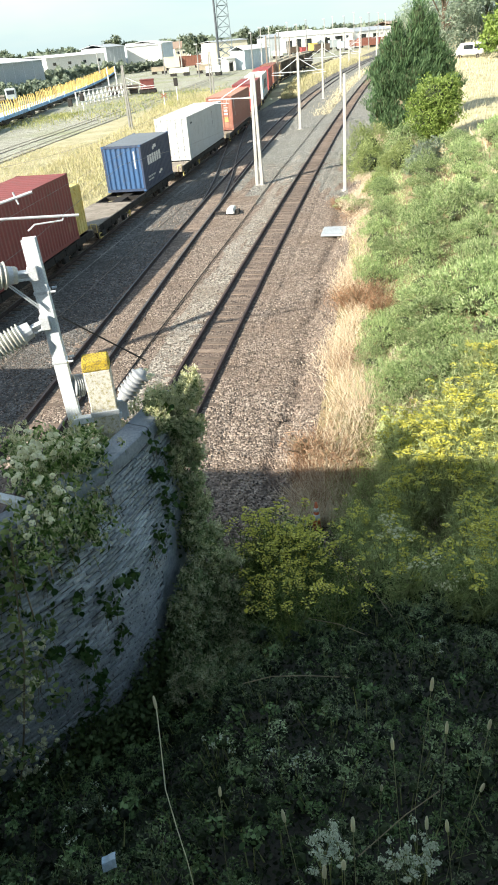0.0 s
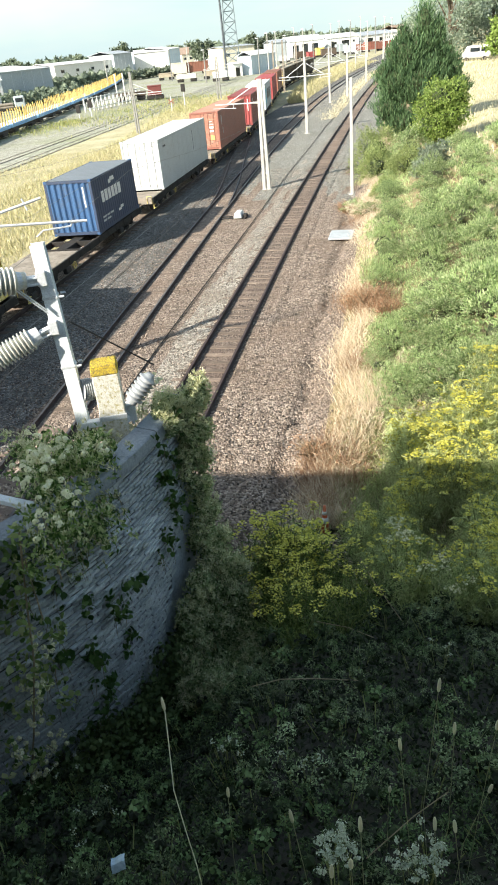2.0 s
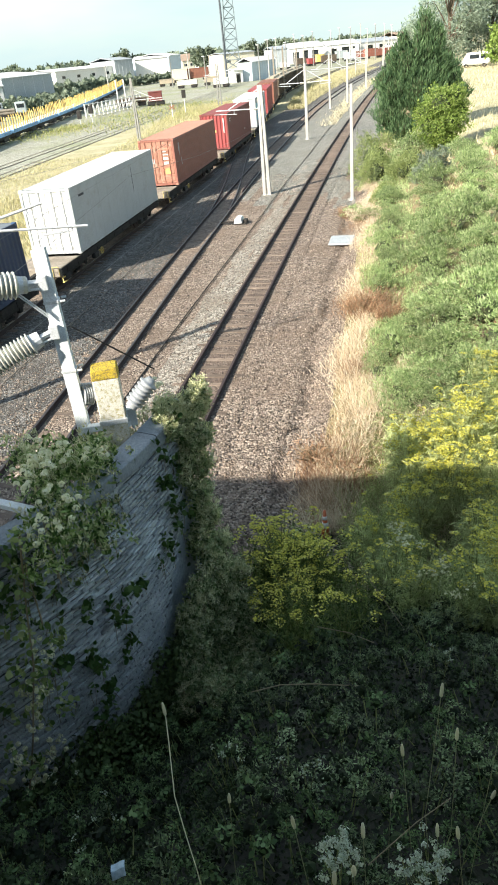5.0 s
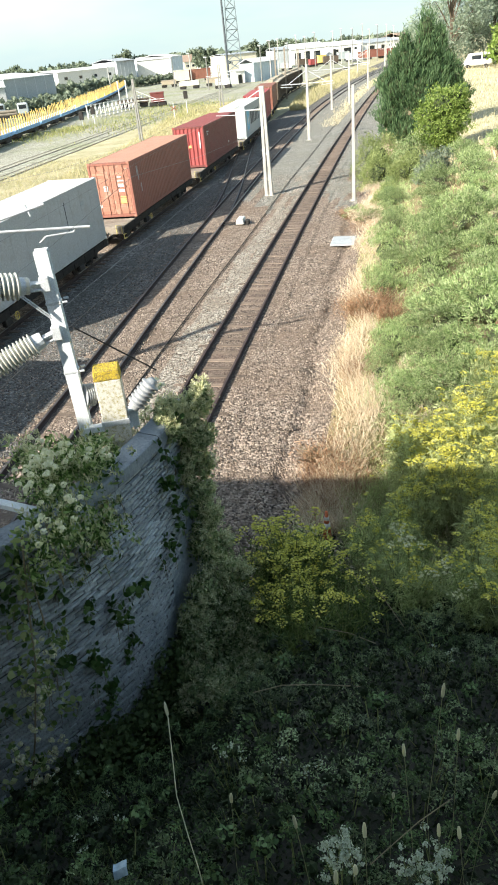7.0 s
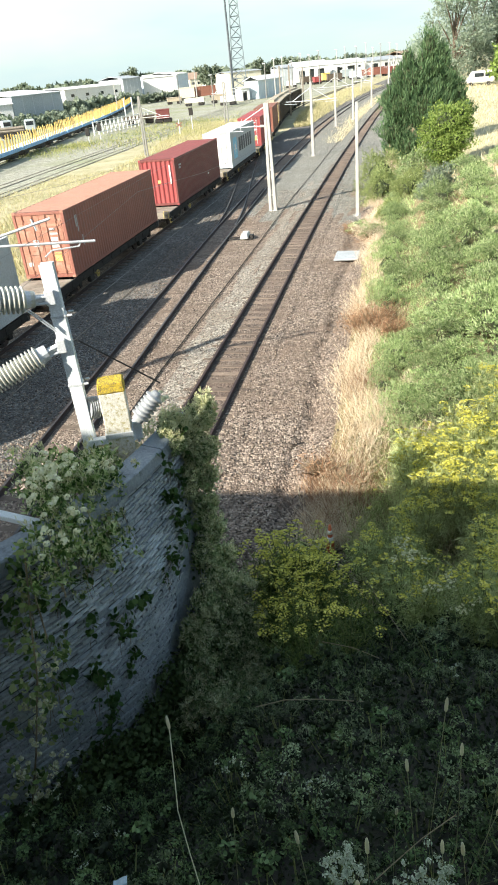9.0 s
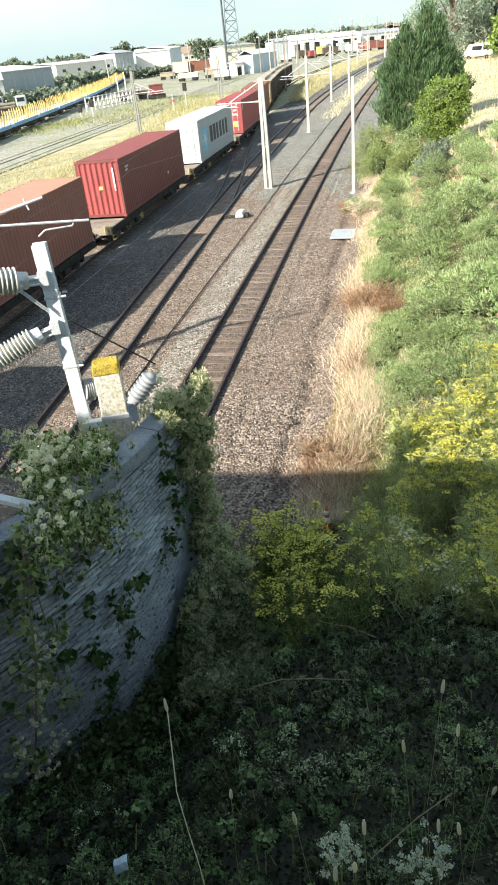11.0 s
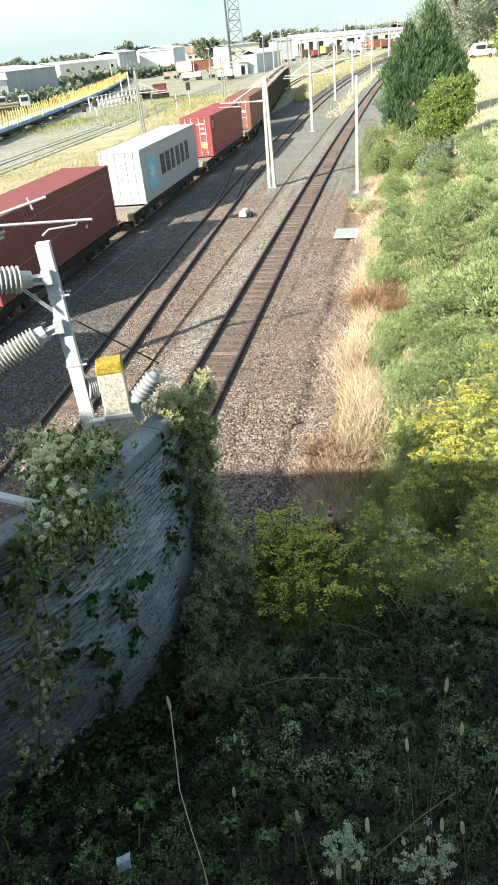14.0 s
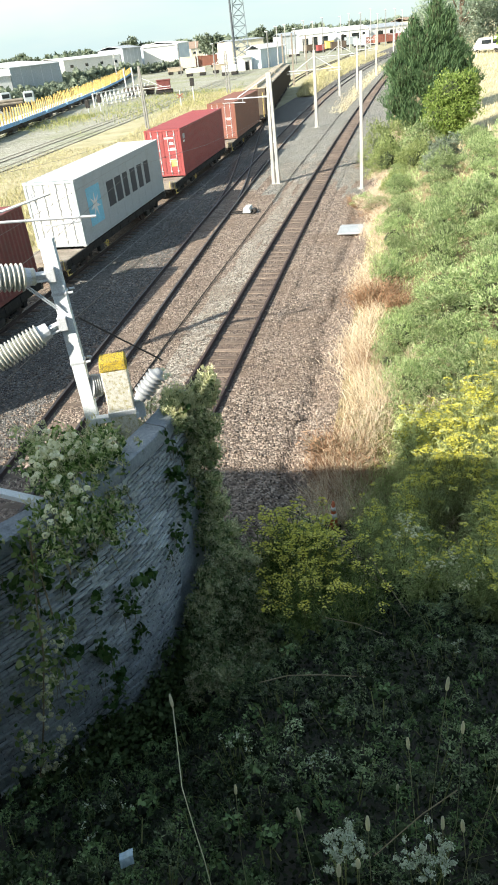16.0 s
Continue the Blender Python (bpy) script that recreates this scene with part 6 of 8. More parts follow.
# low outliers where the gorse meets dry grass and fennel
spots += [(3.3, 15.7, 0.62), (3.05, 14.7, 0.5), (3.95, 14.9, 0.62), (4.7, 15.7, 0.75), (4.3, 17.3, 0.7), (3.75, 18.3, 0.62), (5.0, 17.1, 0.75), (4.4, 19.3, 0.66), (5.6, 15.4, 0.8), (4.1, 16.4, 0.6), (5.5, 38.5, 0.7), (5.9, 36.8, 0.75), (7.4, 38.6, 0.8)]
for i, (x, y, s) in enumerate(spots):
    k = i % 4
    m = Matrix.Translation((x, y, ground_z(x, y) - 0.12)) @ Matrix.Rotation(random.uniform(0, 6.28), 4, "Z") @ Matrix.Diagonal((s, s, s * random.uniform(0.8, 1.15), 1))
    if not used[k]:
        used[k] = True
        kinds[k].matrix_basis = m
    else:
        c = copy_thing(kinds[k], Matrix.Identity(4))
        c.matrix_basis = m


# small low bushes at the foot of the trees
def low_bush(x, y, r, h, mat, label, n=4200, leaf=(0.15, 0.07)):
    b = empty("low_bush", Matrix.Translation((x, y, ground_z(x, y) - 0.1)), label=label, category="bush")
    core(b, (r * 0.5, r * 0.5, h * 0.6), x, SHADE_CORE)
    p, d = dome(n, r, h, 0.4, x)
    under("foliage", blades(p, d + unit(n) * 0.8, rng.uniform(0.6, 1.3, n) * leaf[0], rng.uniform(0.6, 1.3, n) * leaf[1]), 4, mat, b)


low_bush(9.6, 45.0, 1.2, 1.9, F["fennel_mid"], "soft yellow-green bush at the edge of the gorse", 5200, (0.14, 0.04))
low_bush(7.6, 41.0, 1.0, 1.1, F["fennel_mid"], "thin yellow-green shrub beside the dry grass", 3600, (0.13, 0.035))
low_bush(8.2, 47.0, 1.5, 2.5, F["fennel_mid"], "pale green loose shrub beside the ballast", 6000, (0.15, 0.04))
low_bush(9.0, 52.0, 2.0, 3.3, F["fennel_mid"], "hazy green shrub by the dark tree", 7000, (0.17, 0.045))
low_bush(10.8, 49.0, 1.7, 2.2, F["gorse"], "hazy sage shrub below the dark tree", 5000, (0.16, 0.05))
low_bush(10.6, 42.0, 1.3, 1.8, F["far"], "dusky green bush among gorse")


def thin_shrub(x, y, r, h, mat, label, n, twigs=26):
    """A sparse shrub: bare stems fanning from one foot, with thin leaves towards their ends."""
    b = empty("thin_shrub", Matrix.Translation((x, y, ground_z(x, y) - 0.05)), label=label, category="shrub")
    a = rng.uniform(0, 6.28, twigs)
    q = rng.uniform(0.2, 1.0, twigs) * r
    top = np.stack([np.cos(a) * q, np.sin(a) * q, h * rng.uniform(0.55, 1.0, twigs)], 1)
    foot_ = rng.normal(size=(twigs, 3)) * np.array([0.08, 0.08, 0]) * r
    under("stem", stems(foot_, top, 0.014), 4, F["twig"], b, "", "stuff")
    k = rng.integers(0, twigs, n)
    t = rng.uniform(0.25, 1.1, (n, 1))
    p = foot_[k] * (1 - t) + top[k] * t + rng.normal(size=(n, 3)) * 0.09
    under("foliage", blades(p, (top - foot_)[k] * 0.5 + unit(n) * 0.6, rng.uniform(0.08, 0.26, n), rng.uniform(0.008, 0.022, n)), 4, mat, b, "", "stuff")


thin_shrub(3.75, 22.2, 1.0, 1.0, F["russet"], "rust-brown dead gorse bush beside the dry grass", 1700, 60)
thin_shrub(3.3, 22.9, 0.8, 0.7, F["russet"], "rust-brown dead gorse bush at the ballast edge", 1100, 45)
thin_shrub(4.0, 21.0, 0.6, 0.7, F["russet"], "rust-brown withered shrub under the gorse", 1200, 36)
thin_shrub(1.0, 13.7, 0.65, 0.45, F["russet"], "low tangle of dead brown stems on the ballast", 500, 70)
thin_shrub(1.55, 13.1, 0.6, 0.5, F["russet"], "low tangle of withered brown stems by the shadow's edge", 400, 60)
thin_shrub(4.1, 25.6, 0.55, 1.6, F["fennel_pale"], "thin half-bare sapling standing in dry grass", 500, 16)
thin_shrub(5.6, 37.2, 0.9, 0.8, F["straw"], "pale tussock of bleached grass beside the slab", 2200, 60)
thin_shrub(5.3, 39.5, 1.0, 0.6, F["russet"], "brown withered growth near a mast foot", 1600, 40)


def tree(x, y, h, lobes, mat, label, n, leaf, trunk_r=0.2, name="tree", lean=0.0, up=0.25, twist=0.9):
    """lobes: (dx, dy, z, radius, height) clumps of the crown."""
    z0 = ground_z(x, y) - 0.15
    t = empty(name, Matrix.Translation((x, y, z0)), label=label, category="tree")
    bm = bmesh.new()
    prev, r = Vector((0, 0, 0)), trunk_r
    for k in range(1, 6):
        p = Vector((lean * k / 5 + 0.15 * math.sin(k * 1.7), 0.12 * math.cos(k * 2.1), h * 0.78 * k / 5))
        rod(bm, prev, p, r, r * 0.8, 9)
        prev, r = p, r * 0.8
    part("trunk", bm, M["bark"], t)
    bm = bmesh.new()
    for k, (dx, dy, z, rr, hh) in enumerate(lobes):
        a = Vector((lean * 0.4, 0, max(0.4, z * 0.55)))
        mid = Vector((dx * 0.5, dy * 0.5, z * 0.8))
        rod(bm, a, mid, trunk_r * 0.4, trunk_r * 0.25, 6)
        rod(bm, mid, (dx, dy, z), trunk_r * 0.25, trunk_r * 0.1, 6)
    part("limb", bm, M["bark"], t)
    tot = sum(l[3] ** 2 for l in lobes)
    out = []
    for k, (dx, dy, z, rr, hh) in enumerate(lobes):
        m = max(60, int(n * rr * rr / tot))
        d = unit(m)
        kk = np.array([0.72 + 0.42 * (noise.noise(Vector(p * 2.2) + Vector((k * 3.1 + x, 0, 0))) + 0.5 * noise.noise(Vector(p * 5.0) + Vector((k, x, 0)))) for p in d])
        kk *= rng.uniform(0.72, 1.08, m)
        p = d * kk[:, None] * np.array([rr, rr, hh]) + np.array([dx, dy, z])
        w = d * 0.6 + unit(m) * twist + np.array([0, 0, up])
        out.append(blades(p, w, rng.uniform(0.6, 1.4, m) * leaf[0], rng.uniform(0.6, 1.4, m) * leaf[1]))
    under("crown", np.concatenate(out), 4, mat, t)
    if mat is F["gum"]:
        return t
    # solid fillers inside the crown, coloured as its inner shade
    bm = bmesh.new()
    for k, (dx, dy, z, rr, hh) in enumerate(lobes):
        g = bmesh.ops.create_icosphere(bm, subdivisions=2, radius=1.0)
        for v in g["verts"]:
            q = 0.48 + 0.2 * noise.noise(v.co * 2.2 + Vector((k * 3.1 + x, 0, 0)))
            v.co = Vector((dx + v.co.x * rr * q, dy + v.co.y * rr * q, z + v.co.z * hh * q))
    part("crown_shade_core", bm, SHADE_CORE, t)
    return t


random.seed(5)
tree(13.0, 58.5, 9.8, [(0.7, 0, 8.0, 0.95, 1.9), (0.9, 0.2, 6.6, 1.6, 2.0), (-0.6, 0, 5.9, 1.9, 2.2), (1.6, 0.3, 5.4, 2.0, 1.7), (-1.5, -0.2, 4.2, 1.9, 2.1), (0.3, -0.5, 4.1, 2.2, 2.2), (-2.0, -0.5, 2.4, 1.5, 1.7), (-1.1, -1.0, 1.5, 1.5, 1.4), (2.6, 0.4, 4.4, 1.6, 1.5), (3.4, 0.6, 3.6, 1.4, 1.0), (-0.9, 0, 7.3, 0.65, 1.3), (1.7, 0, 7.3, 0.8, 1.5), (-2.4, -0.3, 4.9, 0.7, 1.3), (-1.7, 0, 6.1, 0.7, 1.2)], F["dark"], "dense dark green conical tree beside the railway", 30000, (0.34, 0.062), 0.28, "tree", up=1.1, twist=0.5)
tree(12.75, 49.5, 5.0, [(0, 0, 3.2, 1.55, 1.5), (0.5, 0, 2.2, 1.75, 1.4), (-0.5, -0.2, 1.9, 1.6, 1.4), (0.8, 0, 3.6, 1.1, 1.05), (1.2, 0.2, 2.9, 1.1, 1.1), (-0.8, 0, 2.9, 1.1, 1.0), (0.1, 0, 1.1, 1.6, 1.0)], F["bright"], "rounded bright green bushy tree in front of a dark tree", 20000, (0.145, 0.075), 0.14, "bushy_tree")
for k, (x, y, h) in enumerate([(34.5, 130, 19), (39, 134, 23), (44, 138, 22), (49, 133, 21), (33.5, 142, 15), (55, 140, 22)]):
    lobes = [(random.uniform(-3.5, 3.5), random.uniform(-2, 2), h * random.uniform(0.16, 0.8), random.uniform(2.4, 4.2), random.uniform(2.0, 3.6)) for _ in range(13)]
    tree(x, y, h, lobes, F["gum"], "tall hazy grey-green gum tree behind the road", 8000, (0.5, 0.17), 0.45, "gum_tree")
tree(41.5, 122, 8, [(0, 0, 4.5, 3.4, 3.2), (1.5, 0, 3.0, 3.0, 2.4), (-1.5, 0, 2.8, 2.4, 2.2)], F["bright"], "bright green roadside tree beside the parked van", 4000, (0.5, 0.3), 0.25)


# ---- fennel and other tall weeds ----
def fennel(seed, height, heads, leaves, leaf_mat, name="fennel_plant"):
    f = empty(name, label="tall fennel plant with flat yellow flower heads", category="wild fennel", group="fennel plants")
    base = np.zeros((heads, 3)) + rng.normal(size=(heads, 3)) * np.array([0.05, 0.05, 0])
    ang = rng.uniform(0, 6.28, heads)
    out = rng.uniform(0.08, 0.55, heads)
    tops = np.stack([np.cos(ang) * out, np.sin(ang) * out, height * rng.uniform(0.55, 1.0, heads)], 1)
    mid = base * 0.5 + tops * 0.5 + np.stack([np.cos(ang), np.sin(ang), np.zeros(heads)], 1) * -0.05
    under("stalk", np.concatenate([stems(base, mid, 0.010), stems(mid, tops, 0.007)]), 4, F["stalk"], f, "", "stuff")
    n = leaves
    k = rng.integers(0, heads, n)
    s = rng.uniform(0.1, 0.86, n)[:, None]
    p = base[k] * (1 - s) + tops[k] * s + rng.normal(size=(n, 3)) * 0.12
    under("feathery_leaf", blades(p, unit(n) + np.array([0, 0, 0.5]), rng.uniform(0.08, 0.20, n), rng.uniform(0.008, 0.018, n)), 4, leaf_mat, f, "", "stuff")
    fl, rays = [], []
    for i in range(heads):
        # a flat umbel: small flower discs on thin rays, tilted with its stalk
        m = rng.integers(16, 25)
        a, big = rng.uniform(0, 6.28, m), rng.uniform(0.06, 0.11)
        r = np.sqrt(rng.uniform(0.02, 1, m)) * big
        tilt = rng.normal(size=2) * 0.18
        p = np.stack([np.cos(a) * r, np.sin(a) * r, 0.025 - r * r * 2.5], 1)
        p[:, 2] += p[:, 0] * tilt[0] + p[:, 1] * tilt[1]
        p += tops[i]
        fl.append(round_leaves(p, np.stack([np.cos(a), np.sin(a), np.full(m, 0.1)], 1), rng.uniform(0.022, 0.040, m), rng.uniform(0.020, 0.034, m), np.tile([0.0, 0.0, 1.0], (m, 1)) + unit(m) * 0.3))
        rays.append(stems(np.tile(tops[i] - np.array([0, 0, 0.06]), (4, 1)), p[:4], 0.003))
    under("flower_head", np.concatenate(fl), 6, F["fennel_fl"], f, "flat yellow flower heads", "stuff")
    under("flower_ray", np.concatenate(rays), 4, F["stalk"], f, "", "stuff")
    return f


random.seed(9)
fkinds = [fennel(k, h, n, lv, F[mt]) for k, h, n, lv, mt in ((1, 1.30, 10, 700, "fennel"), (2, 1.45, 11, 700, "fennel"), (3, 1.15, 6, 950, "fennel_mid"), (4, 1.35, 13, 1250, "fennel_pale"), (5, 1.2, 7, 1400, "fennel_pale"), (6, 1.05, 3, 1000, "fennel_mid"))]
fused = [False] * 6
fspots = []
for _ in range(74):
    x, y = random.uniform(-0.40, 5.2), random.uniform(6.3, 11.0)
    if x < 0.0 and y < 6.9:
        continue
    if x < 1.7 and y > 9.5 and not (x > 1.3 and y < 10):
        continue
    fspots.append((x, y, random.uniform(0.85, 1.12)))
for _ in range(100):
    x, y = random.uniform(2.5, 7.6), random.uniform(9.6, 15.6)
    if y < 10.8 or x > 2.9 + 0.50 * (y - 10.8):
        fspots.append((x, y, random.uniform(0.95, 1.35)))
# tall plants at the back of the clump beside the ballast
for k in range(15):
    fspots.append((-0.12 + 0.58 * ((k * 0.618) % 1), random.uniform(8.6, 9.4), random.uniform(1.12, 1.42)))
# leafy young plants at the edge of the dry grass
old = len(fspots)
for _ in range(34):
    x, y = random.uniform(1.75, 4.6), random.uniform(11.4, 14.4)
    if x > 1.75 + 0.42 * (y - 11.4):
        fspots.append((x, y, random.uniform(0.42, 0.78)))
for _ in range(15):
    fspots.append((random.uniform(2.55, 3.7), random.uniform(11.3, 12.0), random.uniform(1.15, 1.38)))
for _ in range(18):
    fspots.append((random.uniform(2.8, 4.4), random.uniform(12.2, 13.5), random.uniform(1.12, 1.42)))
for _ in range(14):
    fspots.append((random.uniform(1.55, 2.7), random.uniform(9.7, 11.2), random.uniform(0.75, 1.0)))
for i, (x, y, s) in enumerate(fspots):
    # flowering thickly by the wall, leafier outwards; brighter light there is put into leaf colour
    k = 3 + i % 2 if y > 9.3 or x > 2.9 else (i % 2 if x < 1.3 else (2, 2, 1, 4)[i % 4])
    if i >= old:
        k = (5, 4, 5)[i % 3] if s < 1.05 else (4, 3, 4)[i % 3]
    m = Matrix.Translation((x, y, ground_z(x, y) - 0.03)) @ Matrix.Rotation(random.uniform(0, 6.28), 4, "Z") @ Matrix.Diagonal((s, s, s, 1))
    if not fused[k]:
        fused[k] = True
        fkinds[k].matrix_basis = m
    else:
        copy_thing(fkinds[k], Matrix.Identity(4)).matrix_basis = m


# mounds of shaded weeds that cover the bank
# DEEP and PALER put the mounds' shade and light into leaf colour
DEEP = foliage("shade_weed_leaf", [(0.006, 0.011, 0.004), (0.013, 0.022, 0.007), (0.028, 0.043, 0.015)], 0.65, 0.2, 0.5)
PALER = foliage("pale_weed_leaf", [(0.17, 0.22, 0.12), (0.25, 0.31, 0.18), (0.34, 0.40, 0.25)], 0.7, 0.2, 0.6)
SOFT = foliage("soft_weed_leaf", [(0.06, 0.105, 0.04), (0.105, 0.165, 0.065), (0.16, 0.225, 0.095)], 0.7, 0.2, 0.5)


def weed(seed, r, h, n, leaf, mat, shades=(), broad=False):
    w = empty("weed_clump", label="dull green leafy weeds covering the shaded bank", category="weeds", group="weeds on the bank")
    # many soft round heads of fine leaves at uneven heights, each about a middle coloured as shade
    lobes = 11
    out, bm, inner = {0: [], 1: [], 2: []}, bmesh.new(), bmesh.new()
    for i in range(lobes):
        q = r * math.sqrt((i + 0.2) / lobes)
        a = i * 2.4 + rng.uniform(0, 1.2)
        hz = h * rng.uniform(0.15, 1.0) * (1.1 - 0.4 * q / r)
        c = np.array([math.cos(a) * q, math.sin(a) * q, hz])
        lr = rng.uniform(0.05, 0.105)
        m = n // lobes
        d = unit(m)
        d[:, 2] = np.abs(d[:, 2]) * 1.2 - 0.2
        d /= np.linalg.norm(d, axis=1, keepdims=True)
        k = lr * rng.uniform(0.55, 1.05, (m, 1))
        if broad:
            out[i % 3].append(round_leaves(c + d * k, d * 0.5 + unit(m) * 0.7, rng.uniform(0.5, 1.4, m) * leaf[0], rng.uniform(0.5, 1.4, m) * leaf[1], d + unit(m) * 0.4))
        else:
            out[i % 3].append(blades(c + d * k, d * 0.45 + unit(m), rng.uniform(0.5, 1.4, m) * leaf[0], rng.uniform(0.5, 1.4, m) * leaf[1]))
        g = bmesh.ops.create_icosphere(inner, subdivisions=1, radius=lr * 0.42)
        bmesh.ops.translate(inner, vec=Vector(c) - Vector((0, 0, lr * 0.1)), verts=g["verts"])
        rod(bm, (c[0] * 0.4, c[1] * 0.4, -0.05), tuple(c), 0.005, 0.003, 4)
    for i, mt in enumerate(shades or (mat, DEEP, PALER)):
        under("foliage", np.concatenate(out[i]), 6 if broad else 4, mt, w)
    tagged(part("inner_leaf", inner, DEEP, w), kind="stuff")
    tagged(part("stem", bm, F["stalk"], w), kind="stuff")
    return w


GREY = foliage("grey_weed_leaf", [(0.11, 0.155, 0.075), (0.185, 0.245, 0.125), (0.28, 0.335, 0.185)], 0.7, 0.2, 0.5)
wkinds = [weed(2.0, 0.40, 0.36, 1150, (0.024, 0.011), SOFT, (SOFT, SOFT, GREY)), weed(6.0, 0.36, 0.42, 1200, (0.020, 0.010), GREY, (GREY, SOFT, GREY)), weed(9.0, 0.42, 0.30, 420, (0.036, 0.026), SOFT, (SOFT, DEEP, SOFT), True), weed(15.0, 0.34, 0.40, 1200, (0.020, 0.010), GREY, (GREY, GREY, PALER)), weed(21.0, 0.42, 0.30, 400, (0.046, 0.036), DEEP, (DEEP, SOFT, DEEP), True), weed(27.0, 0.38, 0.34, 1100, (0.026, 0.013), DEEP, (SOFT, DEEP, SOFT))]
wused = [False] * 6
wspots = []
random.seed(33)
y = 0.75
while y < 9.4:
    step = 0.30 + 0.035 * y
    x = max(-4.2, (wall_x(y) or -1.0) + 0.25) if y > 3.3 else -4.0 - 0.2 * y
    while x < 2.0 + 0.52 * y:
        wide = not (-0.60 * y - 0.9 < x < 0.75 + 0.52 * y)
        if x > -0.60 * y - 2.4 and not (wide and random.random() < 0.5):
            wspots.append((x + random.uniform(-0.12, 0.12), y + random.uniform(-0.12, 0.12), random.uniform(0.55, 1.25)))
        x += step * random.uniform(0.8, 1.3)
    y += step * 0.85
wspots = [q for q in wspots if noise.noise(Vector((q[0] * 1.9, q[1] * 1.9, 3))) > -0.24 or q[1] < 2.2]
for i, (x, y, s) in enumerate(wspots):
    # kinds with more dark leaves on the wall side
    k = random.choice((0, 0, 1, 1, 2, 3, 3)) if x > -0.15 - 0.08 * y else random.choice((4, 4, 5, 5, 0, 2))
    s *= 0.80 + 0.06 * y
    m = Matrix.Translation((x, y, ground_z(x, y) - 0.10)) @ Matrix.Rotation(random.uniform(0, 6.28), 4, "Z") @ Matrix.Diagonal((s, s, s, 1))
    if not wused[k]:
        wused[k] = True
        wkinds[k].matrix_basis = m
    else:
        copy_thing(wkinds[k], Matrix.Identity(4)).matrix_basis = m


# ---- grasses: what nobody could count ----
def grass(name, pts, hmin, hmax, width, mat, label, droop=0.35, category="grass"):
    pts = np.asarray(pts)
    n = len(pts)
    h = rng.uniform(hmin, hmax, n)
    lean = rng.normal(size=(n, 2)) * droop
    way = np.stack([lean[:, 0], lean[:, 1], np.ones(n)], 1)
    way /= np.linalg.norm(way, axis=1, keepdims=True)
    c = pts + way * h[:, None] * 0.5
    ob = new(name, quick_mesh(name, blades(c, way, h, width), 4, mat))
    tagged(ob, label, category, kind="stuff")


def strew(n, fn):
    out = []
    while len(out) < n:
        q = fn()
        if q is not None:
            out.append((q[0], q[1], ground_z(q[0], q[1]) - 0.02))
    return out


def verge():
    y = 10.9 + 51 * random.random() ** 1.7
    c = 4.35 + 0.35 * math.sin(y * 0.9) - (0.35 if y > 35 else 0)
    u = random.gauss(c + 0.26, 0.34)
    if u < 3.15 + 0.25 * math.sin(y * 2.3) or u > 6.2:
        return None
    return (t1(y) + u, y)


random.seed(77)
grass("dry_grass", strew(34000, verge), 0.14, 0.55, 0.011, F["straw"], "tangled straw-coloured dry grass along the ballast", 0.65)


def verge_green():
    y = 15.5 + 31 * random.random() ** 1.4
    return (t1(y) + random.uniform(4.8, 6.6), y)


grass("low_gorse", strew(9000, verge_green), 0.10, 0.38, 0.022, F["gorse"], "low green gorse shoots at the edge of dry grass", 0.6, "gorse")


def russet():
    cx, cy, r = random.choice([(3.77, 22.8, 0.75), (3.6, 23.9, 0.8), (3.95, 22.4, 0.6), (1.5, 13.5, 0.6), (1.2, 13.2, 0.55), (1.0, 12.7, 0.4), (1.35, 12.0, 0.35), (1.0, 11.5, 0.3), (1.9, 12.2, 0.4), (2.6, 18.0, 0.4), (6.0, 36.0, 1.0)])
    return (random.gauss(cx, r * 0.6), random.gauss(cy, r * 0.9))


grass("dead_bracken", strew(11500, russet), 0.12, 0.5, 0.010, F["russet"], "rust-brown dead bracken beside the ballast", 0.8, "dead bracken")


def field():
    y = 34 + 100 * random.random() ** 1.3
    u = 8.5 + 24 * random.random()
    x = t1(y) + u
    return (x, y) if x / y > 0.2 or y > 60 else None


grass("dry_field_grass", strew(16000, field), 0.25, 0.75, 0.03, F["hay"], "pale bleached grass covering the field", 0.35)


def left_meadow():
    y = 26 + 120 * random.random() ** 1.4
    x = t3(y) - 2.6 - 9.5 * random.random() - 0.04 * y
    return (x, y)


grass("meadow_grass", strew(24000, left_meadow), 0.2, 0.7, 0.045, F["meadow"], "yellow-green rough grass beyond the train", 0.4)


def near_meadow():
    y = random.uniform(24, 80)
    return (t3(y) - 2.4 - 20.0 * random.random() ** 1.3, y)


grass("meadow_grass", strew(28000, near_meadow), 0.12, 0.42, 0.038, F["meadow"], "tangled yellow-green grass beside the train", 0.6)


def yard_weeds():
    az, d, r = random.choice(((-13.2, 124, 2.0), (-8.0, 138, 4.5), (-9.5, 120, 4.0), (-4.5, 126, 3.5), (-6.0, 150, 5.0), (-2.8, 150, 5.0), (-15.5, 118, 3.0)))
    x, y = spot(az, d)
    return (x + random.gauss(0, r), y + random.gauss(0, r * 1.6))


grass("yard_weeds", strew(5000, yard_weeds), 0.15, 0.75, 0.09, foliage("yard_weed_leaf", [(0.16, 0.20, 0.07), (0.30, 0.32, 0.12), (0.48, 0.44, 0.20)], 0.8, 0.2, 0.1), "green and straw-coloured weeds in patches over the yard", 0.5, "weeds")


def median():
    y = 116 + 130 * random.random() ** 1.3
    a, b = t3(y) + 3.2, t2(y) - 2.2
    return (random.uniform(a, b), y) if b > a else None


grass("median_grass", strew(9000, median), 0.3, 1.1, 0.06, F["meadow"], "yellow-green rank grass between the curving tracks", 0.4)


